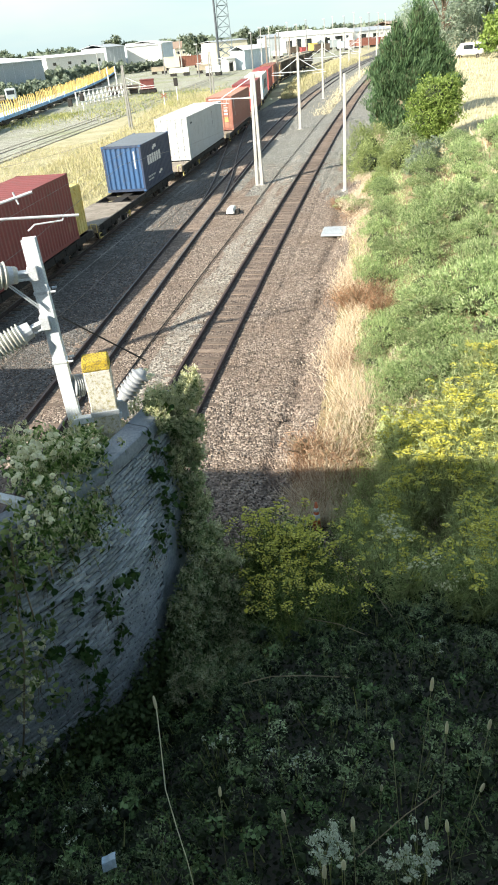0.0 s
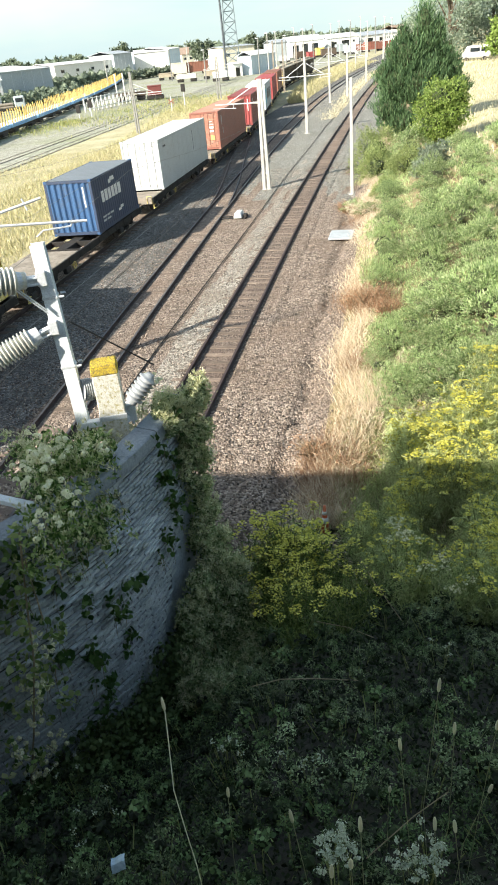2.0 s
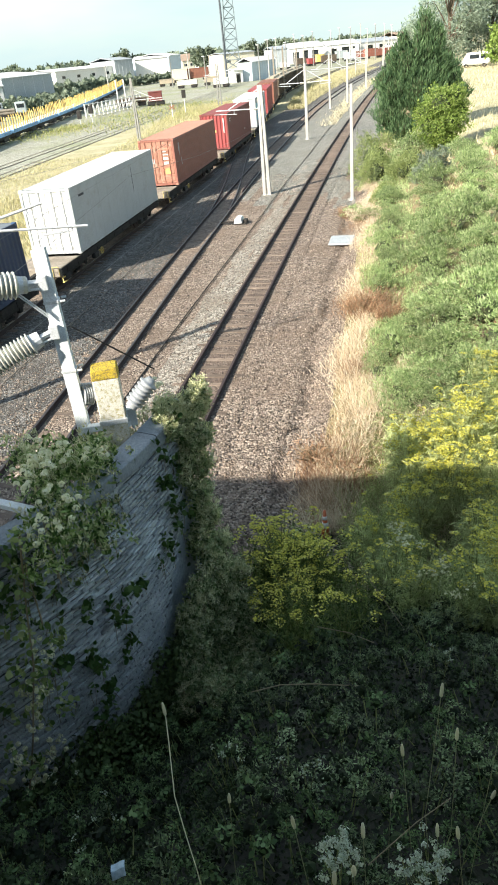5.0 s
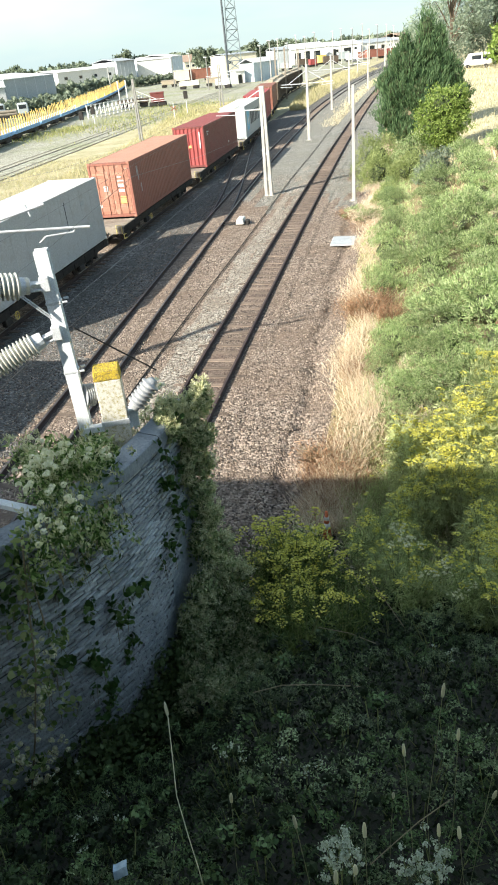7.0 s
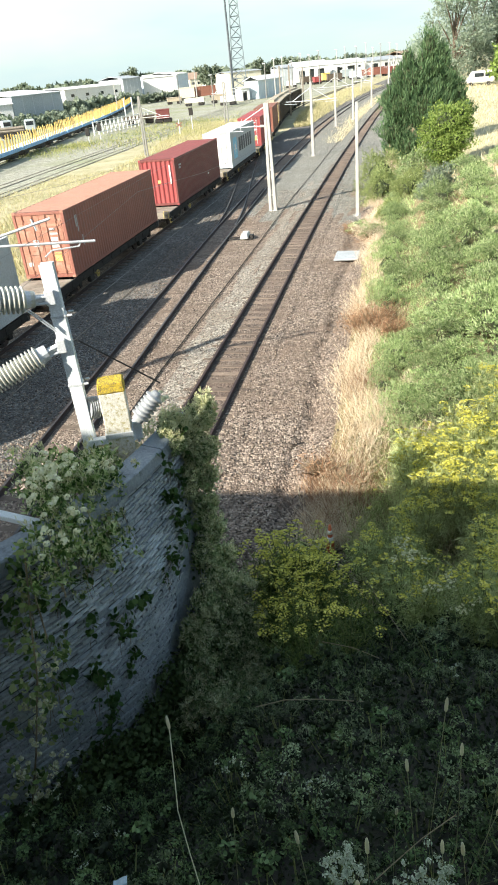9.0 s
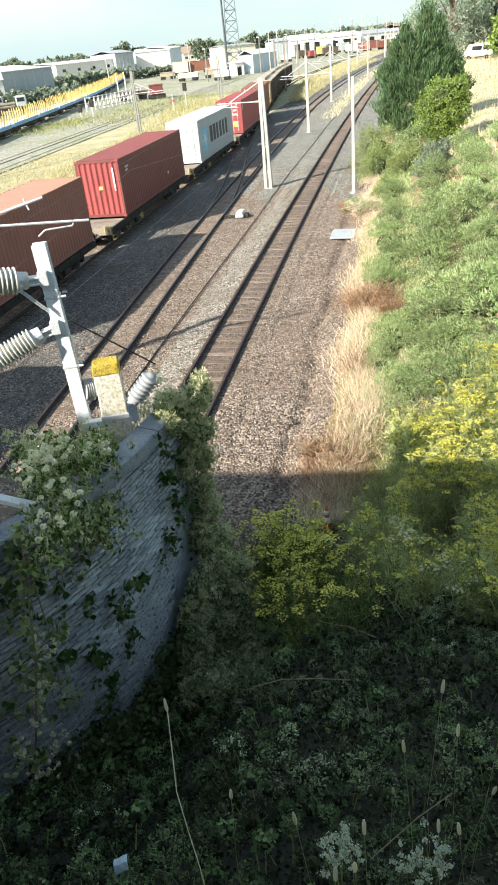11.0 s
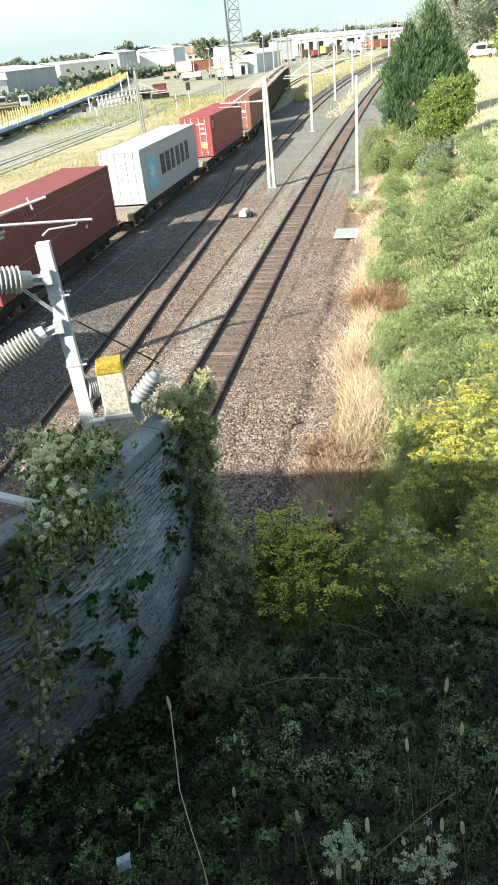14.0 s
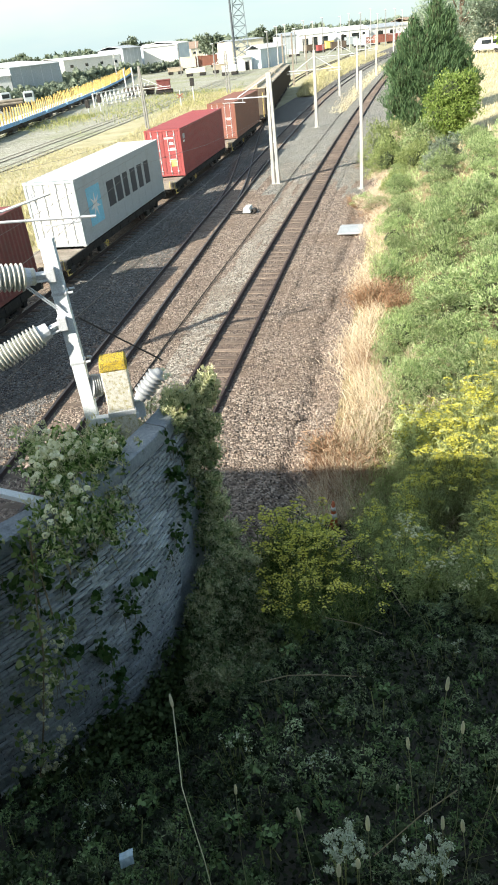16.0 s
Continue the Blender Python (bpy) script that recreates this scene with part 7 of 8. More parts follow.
def far_verge():
    y = random.uniform(88, 190)
    u = random.gauss(4.6, 0.9)
    x = t2(y) + u
    return (x, y) if x < t1(y) - 1.9 else None


grass("far_verge_grass", strew(3500, far_verge), 0.1, 0.4, 0.05, F["hay"], "bleached thin grass between far tracks", 0.5)


def bank_blades():
    y = 0.8 + 9.5 * random.random()
    x = random.uniform(-0.62 * y - 0.6, 0.9 + 0.5 * y)
    w = wall_x(y)
    if w is not None and x < w + 0.15:
        return None
    return (x, y)


# almost black, so that gaps between the clumps are coloured as shade
UNDER = foliage("undergrowth_shade_leaf", [(0.005, 0.009, 0.003), (0.017, 0.028, 0.010), (0.048, 0.070, 0.027)], 0.65, 0.2, 0.1)


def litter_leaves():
    """Low leaves that hide the soil of the bank; shade between clumps is in their colour."""
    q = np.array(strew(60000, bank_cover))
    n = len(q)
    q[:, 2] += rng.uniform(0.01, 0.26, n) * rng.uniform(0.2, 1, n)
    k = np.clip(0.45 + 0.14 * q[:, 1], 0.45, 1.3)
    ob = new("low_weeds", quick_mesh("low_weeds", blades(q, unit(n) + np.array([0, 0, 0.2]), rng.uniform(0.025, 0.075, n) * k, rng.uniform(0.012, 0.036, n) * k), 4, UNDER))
    tagged(ob, "low leaves hiding the bank's soil, coloured as shade between weeds", "weeds", kind="stuff")


def bank_cover():
    y = 0.4 + 11.0 * random.random() ** 1.25
    x = random.uniform(-0.62 * y - 0.6, 1.4 + 0.55 * y)
    w = wall_x(y)
    if (w is not None and x < w + 0.1) or (w is None and x < -1.2 + 0.4 * (y - 8)):
        return None
    return (x, y)


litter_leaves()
grass("bank_grass", strew(900, bank_blades), 0.15, 0.4, 0.004, F["weed"], "thin dark grass blades among shaded weeds", 0.5)


def track_weeds():
    y = random.uniform(7.6, 10.2)
    x = -1.3 + 0.33 * (y - 7.5) + abs(random.gauss(0, 0.4))
    return (x, y)


grass("track_weeds", strew(1000, track_weeds), 0.15, 0.5, 0.02, F["weed"], "grey-green weeds at the edge of ballast", 0.6, "weeds")


def verge_mix():
    y = random.uniform(8.8, 13.2)
    x = random.uniform(-0.2 + 0.35 * (y - 8.8) if y < 9.6 else 1.3, 5.5)
    return None if y > 12.2 and x - t1(y) < 5.4 else (x, y)


grass("verge_weeds", strew(9000, verge_mix), 0.15, 0.65, 0.012, F["fennel_pale"], "mixed green weeds at the foot of the bank", 0.5, "weeds")
grass("verge_straw", strew(5500, verge_mix), 0.15, 0.55, 0.010, F["straw"], "thin dry straw among weeds at the shadow's edge", 0.6)


def verge_tangle():
    y = random.uniform(12.2, 17.5)
    u = random.uniform(5.7, 8.2)
    return (t1(y) + u, y)


grass("verge_tangle", strew(6000, verge_tangle), 0.10, 0.38, 0.014, foliage("verge_weed_leaf", [(0.15, 0.19, 0.075), (0.30, 0.34, 0.14), (0.46, 0.47, 0.25)], 0.7, 0.3, 0.1), "yellow-green weeds between dry grass and fennel", 0.6, "weeds")
grass("verge_tangle", strew(6000, verge_tangle), 0.15, 0.6, 0.010, F["straw"], "thin dry stems among yellow-green weeds", 0.6)


def shade_edge():
    y = random.uniform(10.0, 14.8)
    x = random.uniform(0.9 + 0.3 * abs(y - 11.6), 4.6)
    return (x, y)


q = np.array(strew(15000, shade_edge))
q[:, 2] += rng.uniform(0.01, 0.30, len(q)) * rng.uniform(0.2, 1, len(q))
tagged(new("low_weeds", quick_mesh("low_weeds", blades(q, unit(len(q)) + np.array([0, 0, 0.5]), rng.uniform(0.06, 0.16, len(q)), rng.uniform(0.012, 0.03, len(q))), 4, foliage("verge_leaf", [(0.10, 0.12, 0.045), (0.22, 0.24, 0.10), (0.36, 0.36, 0.18)], 0.7, 0.3, 0.1))), "low grey-green weeds where dry grass meets fennel", "weeds", kind="stuff")


# ---- creepers on the wall ----
def leaf_patch(name, pts, spread, per, leaf, mat, label, category):
    c = np.repeat(np.asarray(pts, dtype=float), per, axis=0)
    n = len(c)
    c = c + rng.normal(size=(n, 3)) * np.asarray(spread)
    ob = empty(name, label=label, category=category)
    broad = leaf[0] > 0.07
    under("foliage", (round_leaves if broad else blades)(c, unit(n) + np.array([0.2, -0.3, -0.2]), rng.uniform(0.5, 1.4, n) * leaf[0], rng.uniform(0.5, 1.4, n) * leaf[1]), 6 if broad else 4, mat, ob, "", "stuff")
    k = rng.integers(0, n, 40)
    under("stem", stems(c[k], c[k] + rng.normal(size=(40, 3)) * 0.05 - np.array([0, 0, 0.28]), 0.005), 4, F["twig"], ob, "", "stuff")
    return ob, c


CLIMB2 = foliage("woolly_climber_leaf", [(0.08, 0.125, 0.05), (0.23, 0.31, 0.13), (0.40, 0.47, 0.25), (0.58, 0.62, 0.40)], 0.6, 0.4, 0.1)
CLIMB = foliage("climber_leaf", [(0.03, 0.07, 0.015), (0.11, 0.20, 0.045), (0.32, 0.43, 0.15), (0.62, 0.66, 0.36)], 0.5, 0.4, 0.1)
FACE = curve_pts(0.05)


def on_face(s, z, off=0.08):
    p, h = FACE[max(0, min(len(FACE) - 1, int(s * (len(FACE) - 1))))]
    return (p.x + math.sin(h) * off, p.y - math.cos(h) * off, z)


random.seed(41)
# strands that hang over the face
strands = []
for s, z0, z1 in [(0.46, 4.9, 3.9), (0.52, 4.7, 3.8), (0.585, 4.75, 4.0), (0.66, 4.7, 4.15), (0.86, 4.95, 3.4), (0.92, 4.95, 2.6), (0.36, 4.6, 3.4)]:
    z0, z1 = near_pt((0, 0, z0)).z, near_pt((0, 0, z1)).z
    n = int((z0 - z1) / 0.09)
    for k in range(n):
        if random.random() < 0.75:
            strands.append(on_face(s + 0.02 * math.sin(k * 0.7 + s * 40), z0 + (z1 - z0) * k / n, random.uniform(0.03, 0.14)))
leaf_patch("ivy", strands, (0.055, 0.055, 0.05), 5, (0.085, 0.075), F["ivy"], "dark green ivy strands hanging on the brick wall", "ivy")
spots2 = []
for x, y, z in [(-2.47, 6.29, 1.71), (-2.58, 6.16, 1.22), (-2.7, 6.03, 1.06), (-2.21, 6.65, 1.76), (-1.76, 7.45, 2.23), (-1.63, 7.74, 2.49), (-1.49, 8.09, 2.82), (-2.04, 6.91, 2.53), (-2.53, 6.21, 1.86), (-2.2, 6.67, 2.46), (-1.59, 7.83, 3.31), (-1.99, 7.0, 2.23), (-2.29, 6.55, 2.29), (-2.47, 6.29, 2.61), (-2.82, 5.9, 2.23)]:
    for _ in range(4):
        spots2.append((x + random.gauss(0, 0.08), y + random.gauss(0, 0.07), z + random.gauss(0, 0.13)))
leaf_patch("creeper", spots2, (0.045, 0.04, 0.06), 9, (0.085, 0.078), F["ivy"], "scattered creeper leaves on the brick wall", "creeper")
# pale-tipped sprigs leaning out below the coping
sprig = []
for x, y, z in [(-2.12, 6.70, 3.80), (-2.16, 6.66, 4.10), (-2.25, 6.40, 3.72), (-2.44, 6.20, 3.88), (-2.05, 6.85, 3.62), (-2.3, 6.5, 3.45), (-2.5, 6.2, 3.4)]:
    for _ in range(9):
        sprig.append((x + random.gauss(0, 0.11), y + random.gauss(0, 0.08), z + random.gauss(0, 0.11)))
ob, c = leaf_patch("sprig", sprig, (0.03, 0.03, 0.04), 12, (0.055, 0.018), CLIMB, "thin sprigs with pale yellow-green tips on the wall", "climber")
k = rng.integers(0, len(c), 130)
tuft = np.repeat(c[k], 12, axis=0)
n = len(tuft)
spray = unit(n) * 0.5 + np.array([0.0, -0.2, 0.8])
under("flower_spray", blades(tuft + spray * 0.04, spray, rng.uniform(0.03, 0.06, n), rng.uniform(0.007, 0.014, n)), 4, F["bud"], ob, "pale flower sprays", "stuff")
# a leafy flowering strand hanging down the face
hang = []
for x, y, z in [(-2.79, 5.7, 4.23), (-2.75, 5.75, 3.88), (-2.92, 5.56, 3.74), (-2.75, 5.74, 3.47), (-3.02, 5.46, 3.35), (-2.92, 5.56, 2.98), (-2.88, 5.61, 2.56), (-2.71, 5.78, 2.72), (-3.1, 5.39, 2.73), (-3.04, 5.45, 2.28), (-2.83, 5.66, 1.8), (-3.06, 5.43, 1.91), (-3.25, 5.26, 2.15), (-3.29, 5.22, 1.59), (-3.19, 5.31, 1.24), (-3.47, 5.06, 0.98), (-3.58, 4.95, 0.7), (-2.9, 5.58, 2.3)]:
    for _ in range(6):
        hang.append((x + random.gauss(0, 0.10), y + random.gauss(0, 0.09), z + random.gauss(0, 0.13)))
ob, c = leaf_patch("hanging_climber", hang, (0.05, 0.05, 0.05), 5, (0.085, 0.06), foliage("vine_leaf", [(0.06, 0.12, 0.03), (0.18, 0.28, 0.08), (0.36, 0.45, 0.17), (0.58, 0.61, 0.33)], 0.55, 0.4, 0.1), "leafy climber with white flowers hanging down the wall", "climber")
bm = bmesh.new()
tube(bm, [(-2.75, 5.75, 4.3), (-2.86, 5.6, 3.4), (-2.95, 5.5, 2.6), (-3.15, 5.3, 1.6), (-3.4, 5.1, 0.6)], 0.012, 6)
part("stem", bm, F["twig"], ob)
fl = []
for x, y, z in [(-3.01, 5.48, 2.17), (-2.99, 5.49, 1.26), (-3.21, 5.29, 0.99), (-3.39, 5.13, 0.68), (-3.35, 5.16, 1.52), (-2.95, 5.45, 2.3), (-3.1, 5.38, 1.8), (-3.3, 5.2, 1.2), (-2.85, 5.6, 2.8)]:
    for _ in range(12):
        a = np.array([x, y, z]) + rng.normal(size=3) * 0.085
        d = unit(18)
        fl.append(blades(a + d * 0.03, np.cross(d, unit(18)), 0.034, 0.028, d))
under("blossom", np.concatenate(fl), 4, F["white_fl"], ob, "creamy white blossom", "stuff")
# dark growth heaped against the foot of the wall
foot = []
for _ in range(900):
    k = random.uniform(0.12, 0.97)
    off = abs(random.gauss(0.05, 0.3))
    x, y, z = on_face(k, 0, 0.06 + off)
    top = 0.85 + 0.28 * noise.noise(Vector((k * 9, 2, 0))) + (0.25 if k > 0.7 else 0)
    foot.append((x, y, ground_z(x, y) + top * (1 - 0.5 * off) * random.random() ** 0.6))
leaf_patch("foot_creeper", foot, (0.07, 0.07, 0.06), 13, (0.075, 0.058), foliage("shade_leaf", [(0.055, 0.09, 0.032), (0.12, 0.18, 0.065), (0.22, 0.29, 0.12)], 0.6, 0.25, 0.1), "dark leafy creeper heaped against the wall foot", "creeper")
# dense growth over the end of the wall
end, size = [], []
for (x, y, z), r in [((-1.13, 8.95, 3.98), 0.12), ((-1.0, 9.0, 4.06), 0.09), ((-1.24, 8.85, 3.84), 0.12), ((-1.05, 8.8, 3.61), 0.15), ((-1.3, 8.6, 3.56), 0.12), ((-1.1, 8.7, 3.18), 0.16), ((-1.19, 8.6, 2.75), 0.18), ((-1.13, 8.6, 2.31), 0.18), ((-1.24, 8.4, 1.98), 0.20), ((-0.97, 8.7, 1.66), 0.16), ((-1.06, 8.3, 1.54), 0.22), ((-0.79, 8.6, 1.13), 0.20), ((-1.28, 7.9, 1.39), 0.22), ((-0.95, 8.2, 0.9), 0.25), ((-0.65, 8.3, 0.66), 0.20), ((-1.43, 7.6, 1.11), 0.20), ((-1.14, 7.8, 0.7), 0.25), ((-0.81, 7.9, 0.44), 0.25), ((-1.42, 7.3, 0.77), 0.22), ((-1.08, 7.5, 0.33), 0.25), ((-0.7, 7.6, 0.12), 0.25), ((-1.62, 7.7, 0.73), 0.15), ((-1.31, 8.6, 3.89), 0.10), ((-1.23, 8.6, 4.0), 0.10), ((-1.21, 8.55, 3.68), 0.12), ((-1.33, 8.5, 3.4), 0.12), ((-1.38, 8.45, 3.12), 0.10), ((-1.24, 8.7, 4.08), 0.12), ((-1.36, 8.6, 4.02), 0.11), ((-1.12, 8.75, 4.22), 0.11), ((-1.52, 8.35, 4.20), 0.10), ((-1.45, 8.5, 4.25), 0.11), ((-1.42, 8.25, 4.02), 0.10), ((-1.0, 8.9, 4.3), 0.10), ((-1.3, 6.9, 0.5), 0.28), ((-0.9, 6.95, 0.35), 0.3), ((-1.0, 6.5, 0.65), 0.28), ((-0.6, 7.15, 0.3), 0.28), ((-1.5, 6.65, 0.4), 0.22), ((-0.5, 7.8, 0.2), 0.25)]:
    for _ in range(int(900 * r)):
        d = unit(1)[0] * r * rng.uniform(0.55, 1.25)
        end.append((x + d[0], y + d[1], z + d[2] * 1.15))
ob, c = leaf_patch("climbing_shrub", end, (0.035, 0.035, 0.035), 6, (0.066, 0.032), CLIMB2, "leafy climber smothering the end of the wall", "climber")
k = rng.integers(0, len(c), 5000)
under("bud", blades(c[k] + rng.normal(size=(5000, 3)) * 0.045, unit(5000) + np.array([0, 0, 0.6]), 0.050, 0.018), 4, F["bud"], ob, "pale flower buds", "stuff")
# upright cream sprays gathered in tufts
k = rng.integers(0, len(c), 900)
tuft = np.repeat(c[k] + np.array([0.03, -0.07, 0.07]), 44, axis=0)
n = len(tuft)
spray = unit(n) * 0.8 + np.array([0.05, -0.25, 0.6])
under("flower_spray", blades(tuft + spray * rng.uniform(0.02, 0.075, (n, 1)), spray + unit(n) * 0.4, rng.uniform(0.022, 0.05, n), rng.uniform(0.008, 0.015, n)), 4, F["bud"], ob, "cream flower sprays", "stuff")


# long cream sprays that crown the climber
crown = np.array([(-1.30, 8.62, 4.10), (-1.20, 8.70, 4.20), (-1.12, 8.78, 4.30), (-1.0, 8.9, 4.34), (-1.38, 8.52, 4.24), (-1.45, 8.45, 4.28), (-0.95, 8.95, 4.15), (-1.52, 8.35, 4.22), (-1.06, 8.8, 3.95), (-1.25, 8.5, 3.9)])
tuft = np.repeat(np.repeat(crown, 7, axis=0) + rng.normal(size=(70, 3)) * 0.07, 15, axis=0)
n = len(tuft)
spray = unit(n) * 0.75 + np.array([0.05, -0.2, 0.7])
under("flower_spray", blades(tuft + spray * 0.05, spray, rng.uniform(0.06, 0.12, n), rng.uniform(0.012, 0.024, n)), 4, F["bud"], ob, "long cream flower sprays", "stuff")


# pale sprays standing behind the coping
behind = np.array([(-1.88, 8.25, 4.02), (-1.78, 8.45, 4.05), (-1.70, 8.6, 4.08), (-1.95, 8.1, 4.0), (-1.66, 8.75, 4.1), (-2.1, 7.9, 3.98)])
leaf_patch("sprig", np.repeat(behind, 6, axis=0) + rng.normal(size=(36, 3)) * 0.08, (0.04, 0.04, 0.05), 9, (0.06, 0.024), CLIMB2, "sunlit pale sprigs behind the wall coping", "climber")
tuft = np.repeat(np.repeat(behind, 6, axis=0) + rng.normal(size=(36, 3)) * 0.08 + np.array([0, 0, 0.1]), 14, axis=0)
n = len(tuft)
spray = unit(n) * 0.7 + np.array([0.0, -0.2, 0.7])
ob = empty("sprig", label="cream flower sprays behind the wall coping", category="climber")
under("flower_spray", blades(tuft + spray * 0.05, spray, rng.uniform(0.05, 0.10, n), rng.uniform(0.010, 0.020, n)), 4, F["bud"], ob, "", "stuff")


# flowering shrub behind and over the coping
def flowering_shrub():
    ob = empty("flowering_shrub", label="white-flowered shrub spilling over the wall coping", category="shrub")
    clumps = [(-2.05, 5.25, 5.25), (-1.95, 5.4, 5.3), (-2.15, 5.05, 5.3), (-1.9, 4.9, 5.15), (-1.85, 4.75, 5.1), (-1.95, 4.55, 5.0), (-1.68, 5.05, 4.75), (-1.85, 5.5, 5.2), (-1.82, 6.05, 5.02), (-1.85, 5.8, 5.06), (-2.3, 5.6, 5.2), (-2.5, 5.9, 5.2), (-2.15, 6.1, 4.9), (-2.0, 6.6, 4.85)]
    clumps = [tuple(near_pt(q)) for q in clumps]
    c = []
    for x, y, z in clumps:
        for _ in range(27):
            c.append((x + random.gauss(0, 0.14), y + random.gauss(0, 0.15), z + random.gauss(0, 0.12)))
    c = np.repeat(np.array(c), 11, axis=0)
    n = len(c)
    c = c + rng.normal(size=(n, 3)) * 0.04
    under("foliage", blades(c, unit(n) + np.array([0, 0, 0.3]), rng.uniform(0.04, 0.11, n), rng.uniform(0.022, 0.052, n)), 4, CLIMB, ob, "", "stuff")
    cl = np.repeat(np.array(clumps), 80, axis=0)
    m = len(cl)
    cl = cl + rng.normal(size=(m, 3)) * np.array([0.14, 0.14, 0.10]) + np.array([0, 0, 0.05])
    under("bud", blades(cl, unit(m) * 0.5 + np.array([0, 0, 0.8]), 0.065, 0.017), 4, F["bud"], ob, "pale flower buds", "stuff")
    k = rng.integers(0, n, 110)
    tuft = np.repeat(c[k] + np.array([0, 0, 0.05]), 26, axis=0)
    m = len(tuft)
    spray = unit(m) * 0.55 + np.array([0.0, -0.2, 0.75])
    under("flower_spray", blades(tuft + spray * 0.05 + rng.normal(size=(m, 3)) * 0.015, spray, rng.uniform(0.03, 0.07, m), rng.uniform(0.009, 0.018, m)), 4, F["bud"], ob, "cream flower sprays", "stuff")
    fl = []
    for x, y, z in [near_pt(q) for q in [(-2.04, 5.19, 5.53), (-1.93, 5.34, 5.53), (-2.08, 5.04, 5.53), (-1.84, 4.82, 5.42), (-1.79, 4.66, 5.33), (-1.87, 4.48, 5.28), (-1.72, 5.75, 5.22), (-2.09, 4.81, 5.5), (-1.80, 5.34, 5.42), (-2.15, 5.2, 5.5), (-1.8, 5.7, 5.25), (-2.0, 5.1, 5.53), (-1.3, 7.0, 5.3), (-2.35, 5.75, 5.4)]]:
        for _ in range(7):
            a = np.array([x, y, z]) + rng.normal(size=3) * np.array([0.085, 0.085, 0.04])
            k = 24
            d = unit(k)
            d[:, 2] = np.abs(d[:, 2])
            p = a + d * 0.034
            fl.append(blades(p, np.cross(d, unit(k)), 0.034, 0.028, d))
    under("blossom", np.concatenate(fl), 4, F["white_fl"], ob, "creamy white blossom", "stuff")
    a = np.array([tuple(near_pt(q)) for q in [(-2.1, 5.3, 4.2), (-2.2, 5.1, 4.2), (-2.1, 4.9, 4.3), (-1.95, 5.7, 4.6), (-2.3, 4.7, 4.0)]])
    b = a + np.array([0.02, 0.0, 0.9])
    under("stem", stems(a, b, 0.012), 4, F["twig"], ob, "", "stuff")


flowering_shrub()


# ---- nearest weeds: grass heads, white umbels, dry stalks, litter ----
def grass_head(top, label="slender grass stem with a pale seed head"):
    g = empty("grass_stem", label=label, category="grass stem", group="seed-headed grass stems")
    top = Vector(top)
    foot = Vector((top.x + random.uniform(-0.10, 0.12), top.y + random.uniform(-0.05, 0.25), 0))
    foot.z = ground_z(foot.x, foot.y) - 0.02
    mid = (foot + top) / 2 + Vector((random.uniform(-0.04, 0.04), random.uniform(-0.04, 0.04), 0.05))
    bm = bmesh.new()
    tube(bm, [foot, mid, top], 0.0013, 5)
    part("stalk", bm, F["stem"], g)
    way = (top - mid).normalized()
    bm = bmesh.new()
    turned(bm, [(0.001, 0), (0.0055, 0.006), (0.0068, 0.025), (0.0062, 0.05), (0.0035, 0.068), (0.001, 0.072)], 9, along(top, top + way))
    part("seed_head", bm, F["head"], g, "pale cylindrical seed head", True)


random.seed(3)
g = empty("grass_stem", label="long bent pale grass stem with a seed head", category="grass stem", group="seed-headed grass stems")
bm = bmesh.new()
tube(bm, [(-0.581, 2.005, 5.976), (-0.572, 1.925, 5.882), (-0.563, 1.802, 5.701), (-0.525, 1.709, 5.556), (-0.485, 1.617, 5.457), (-0.44, 1.50, 5.0)], 0.0026, 6)
part("stalk", bm, F["head"], g)
bm = bmesh.new()
turned(bm, [(0.001, 0), (0.0065, 0.006), (0.008, 0.025), (0.007, 0.05), (0.004, 0.068), (0.001, 0.072)], 9, along((-0.581, 2.005, 5.976), (-0.59, 2.03, 6.07)))
part("seed_head", bm, F["head"], g, "pale cylindrical seed head", True)
for top in [(-0.28, 1.53, 6.06), (0.5, 1.58, 6.51), (0.57, 1.58, 6.27), (0.36, 1.51, 6.3), (0.36, 1.67, 5.8), (-0.04, 1.3, 6.26), (0.16, 1.12, 6.5), (0.69, 1.51, 6.38), (0.65, 1.41, 6.18), (0.45, 1.34, 6.09), (0.46, 1.18, 6.36), (0.06, 0.98, 6.54), (0.11, 0.95, 6.64)]:
    grass_head(top)


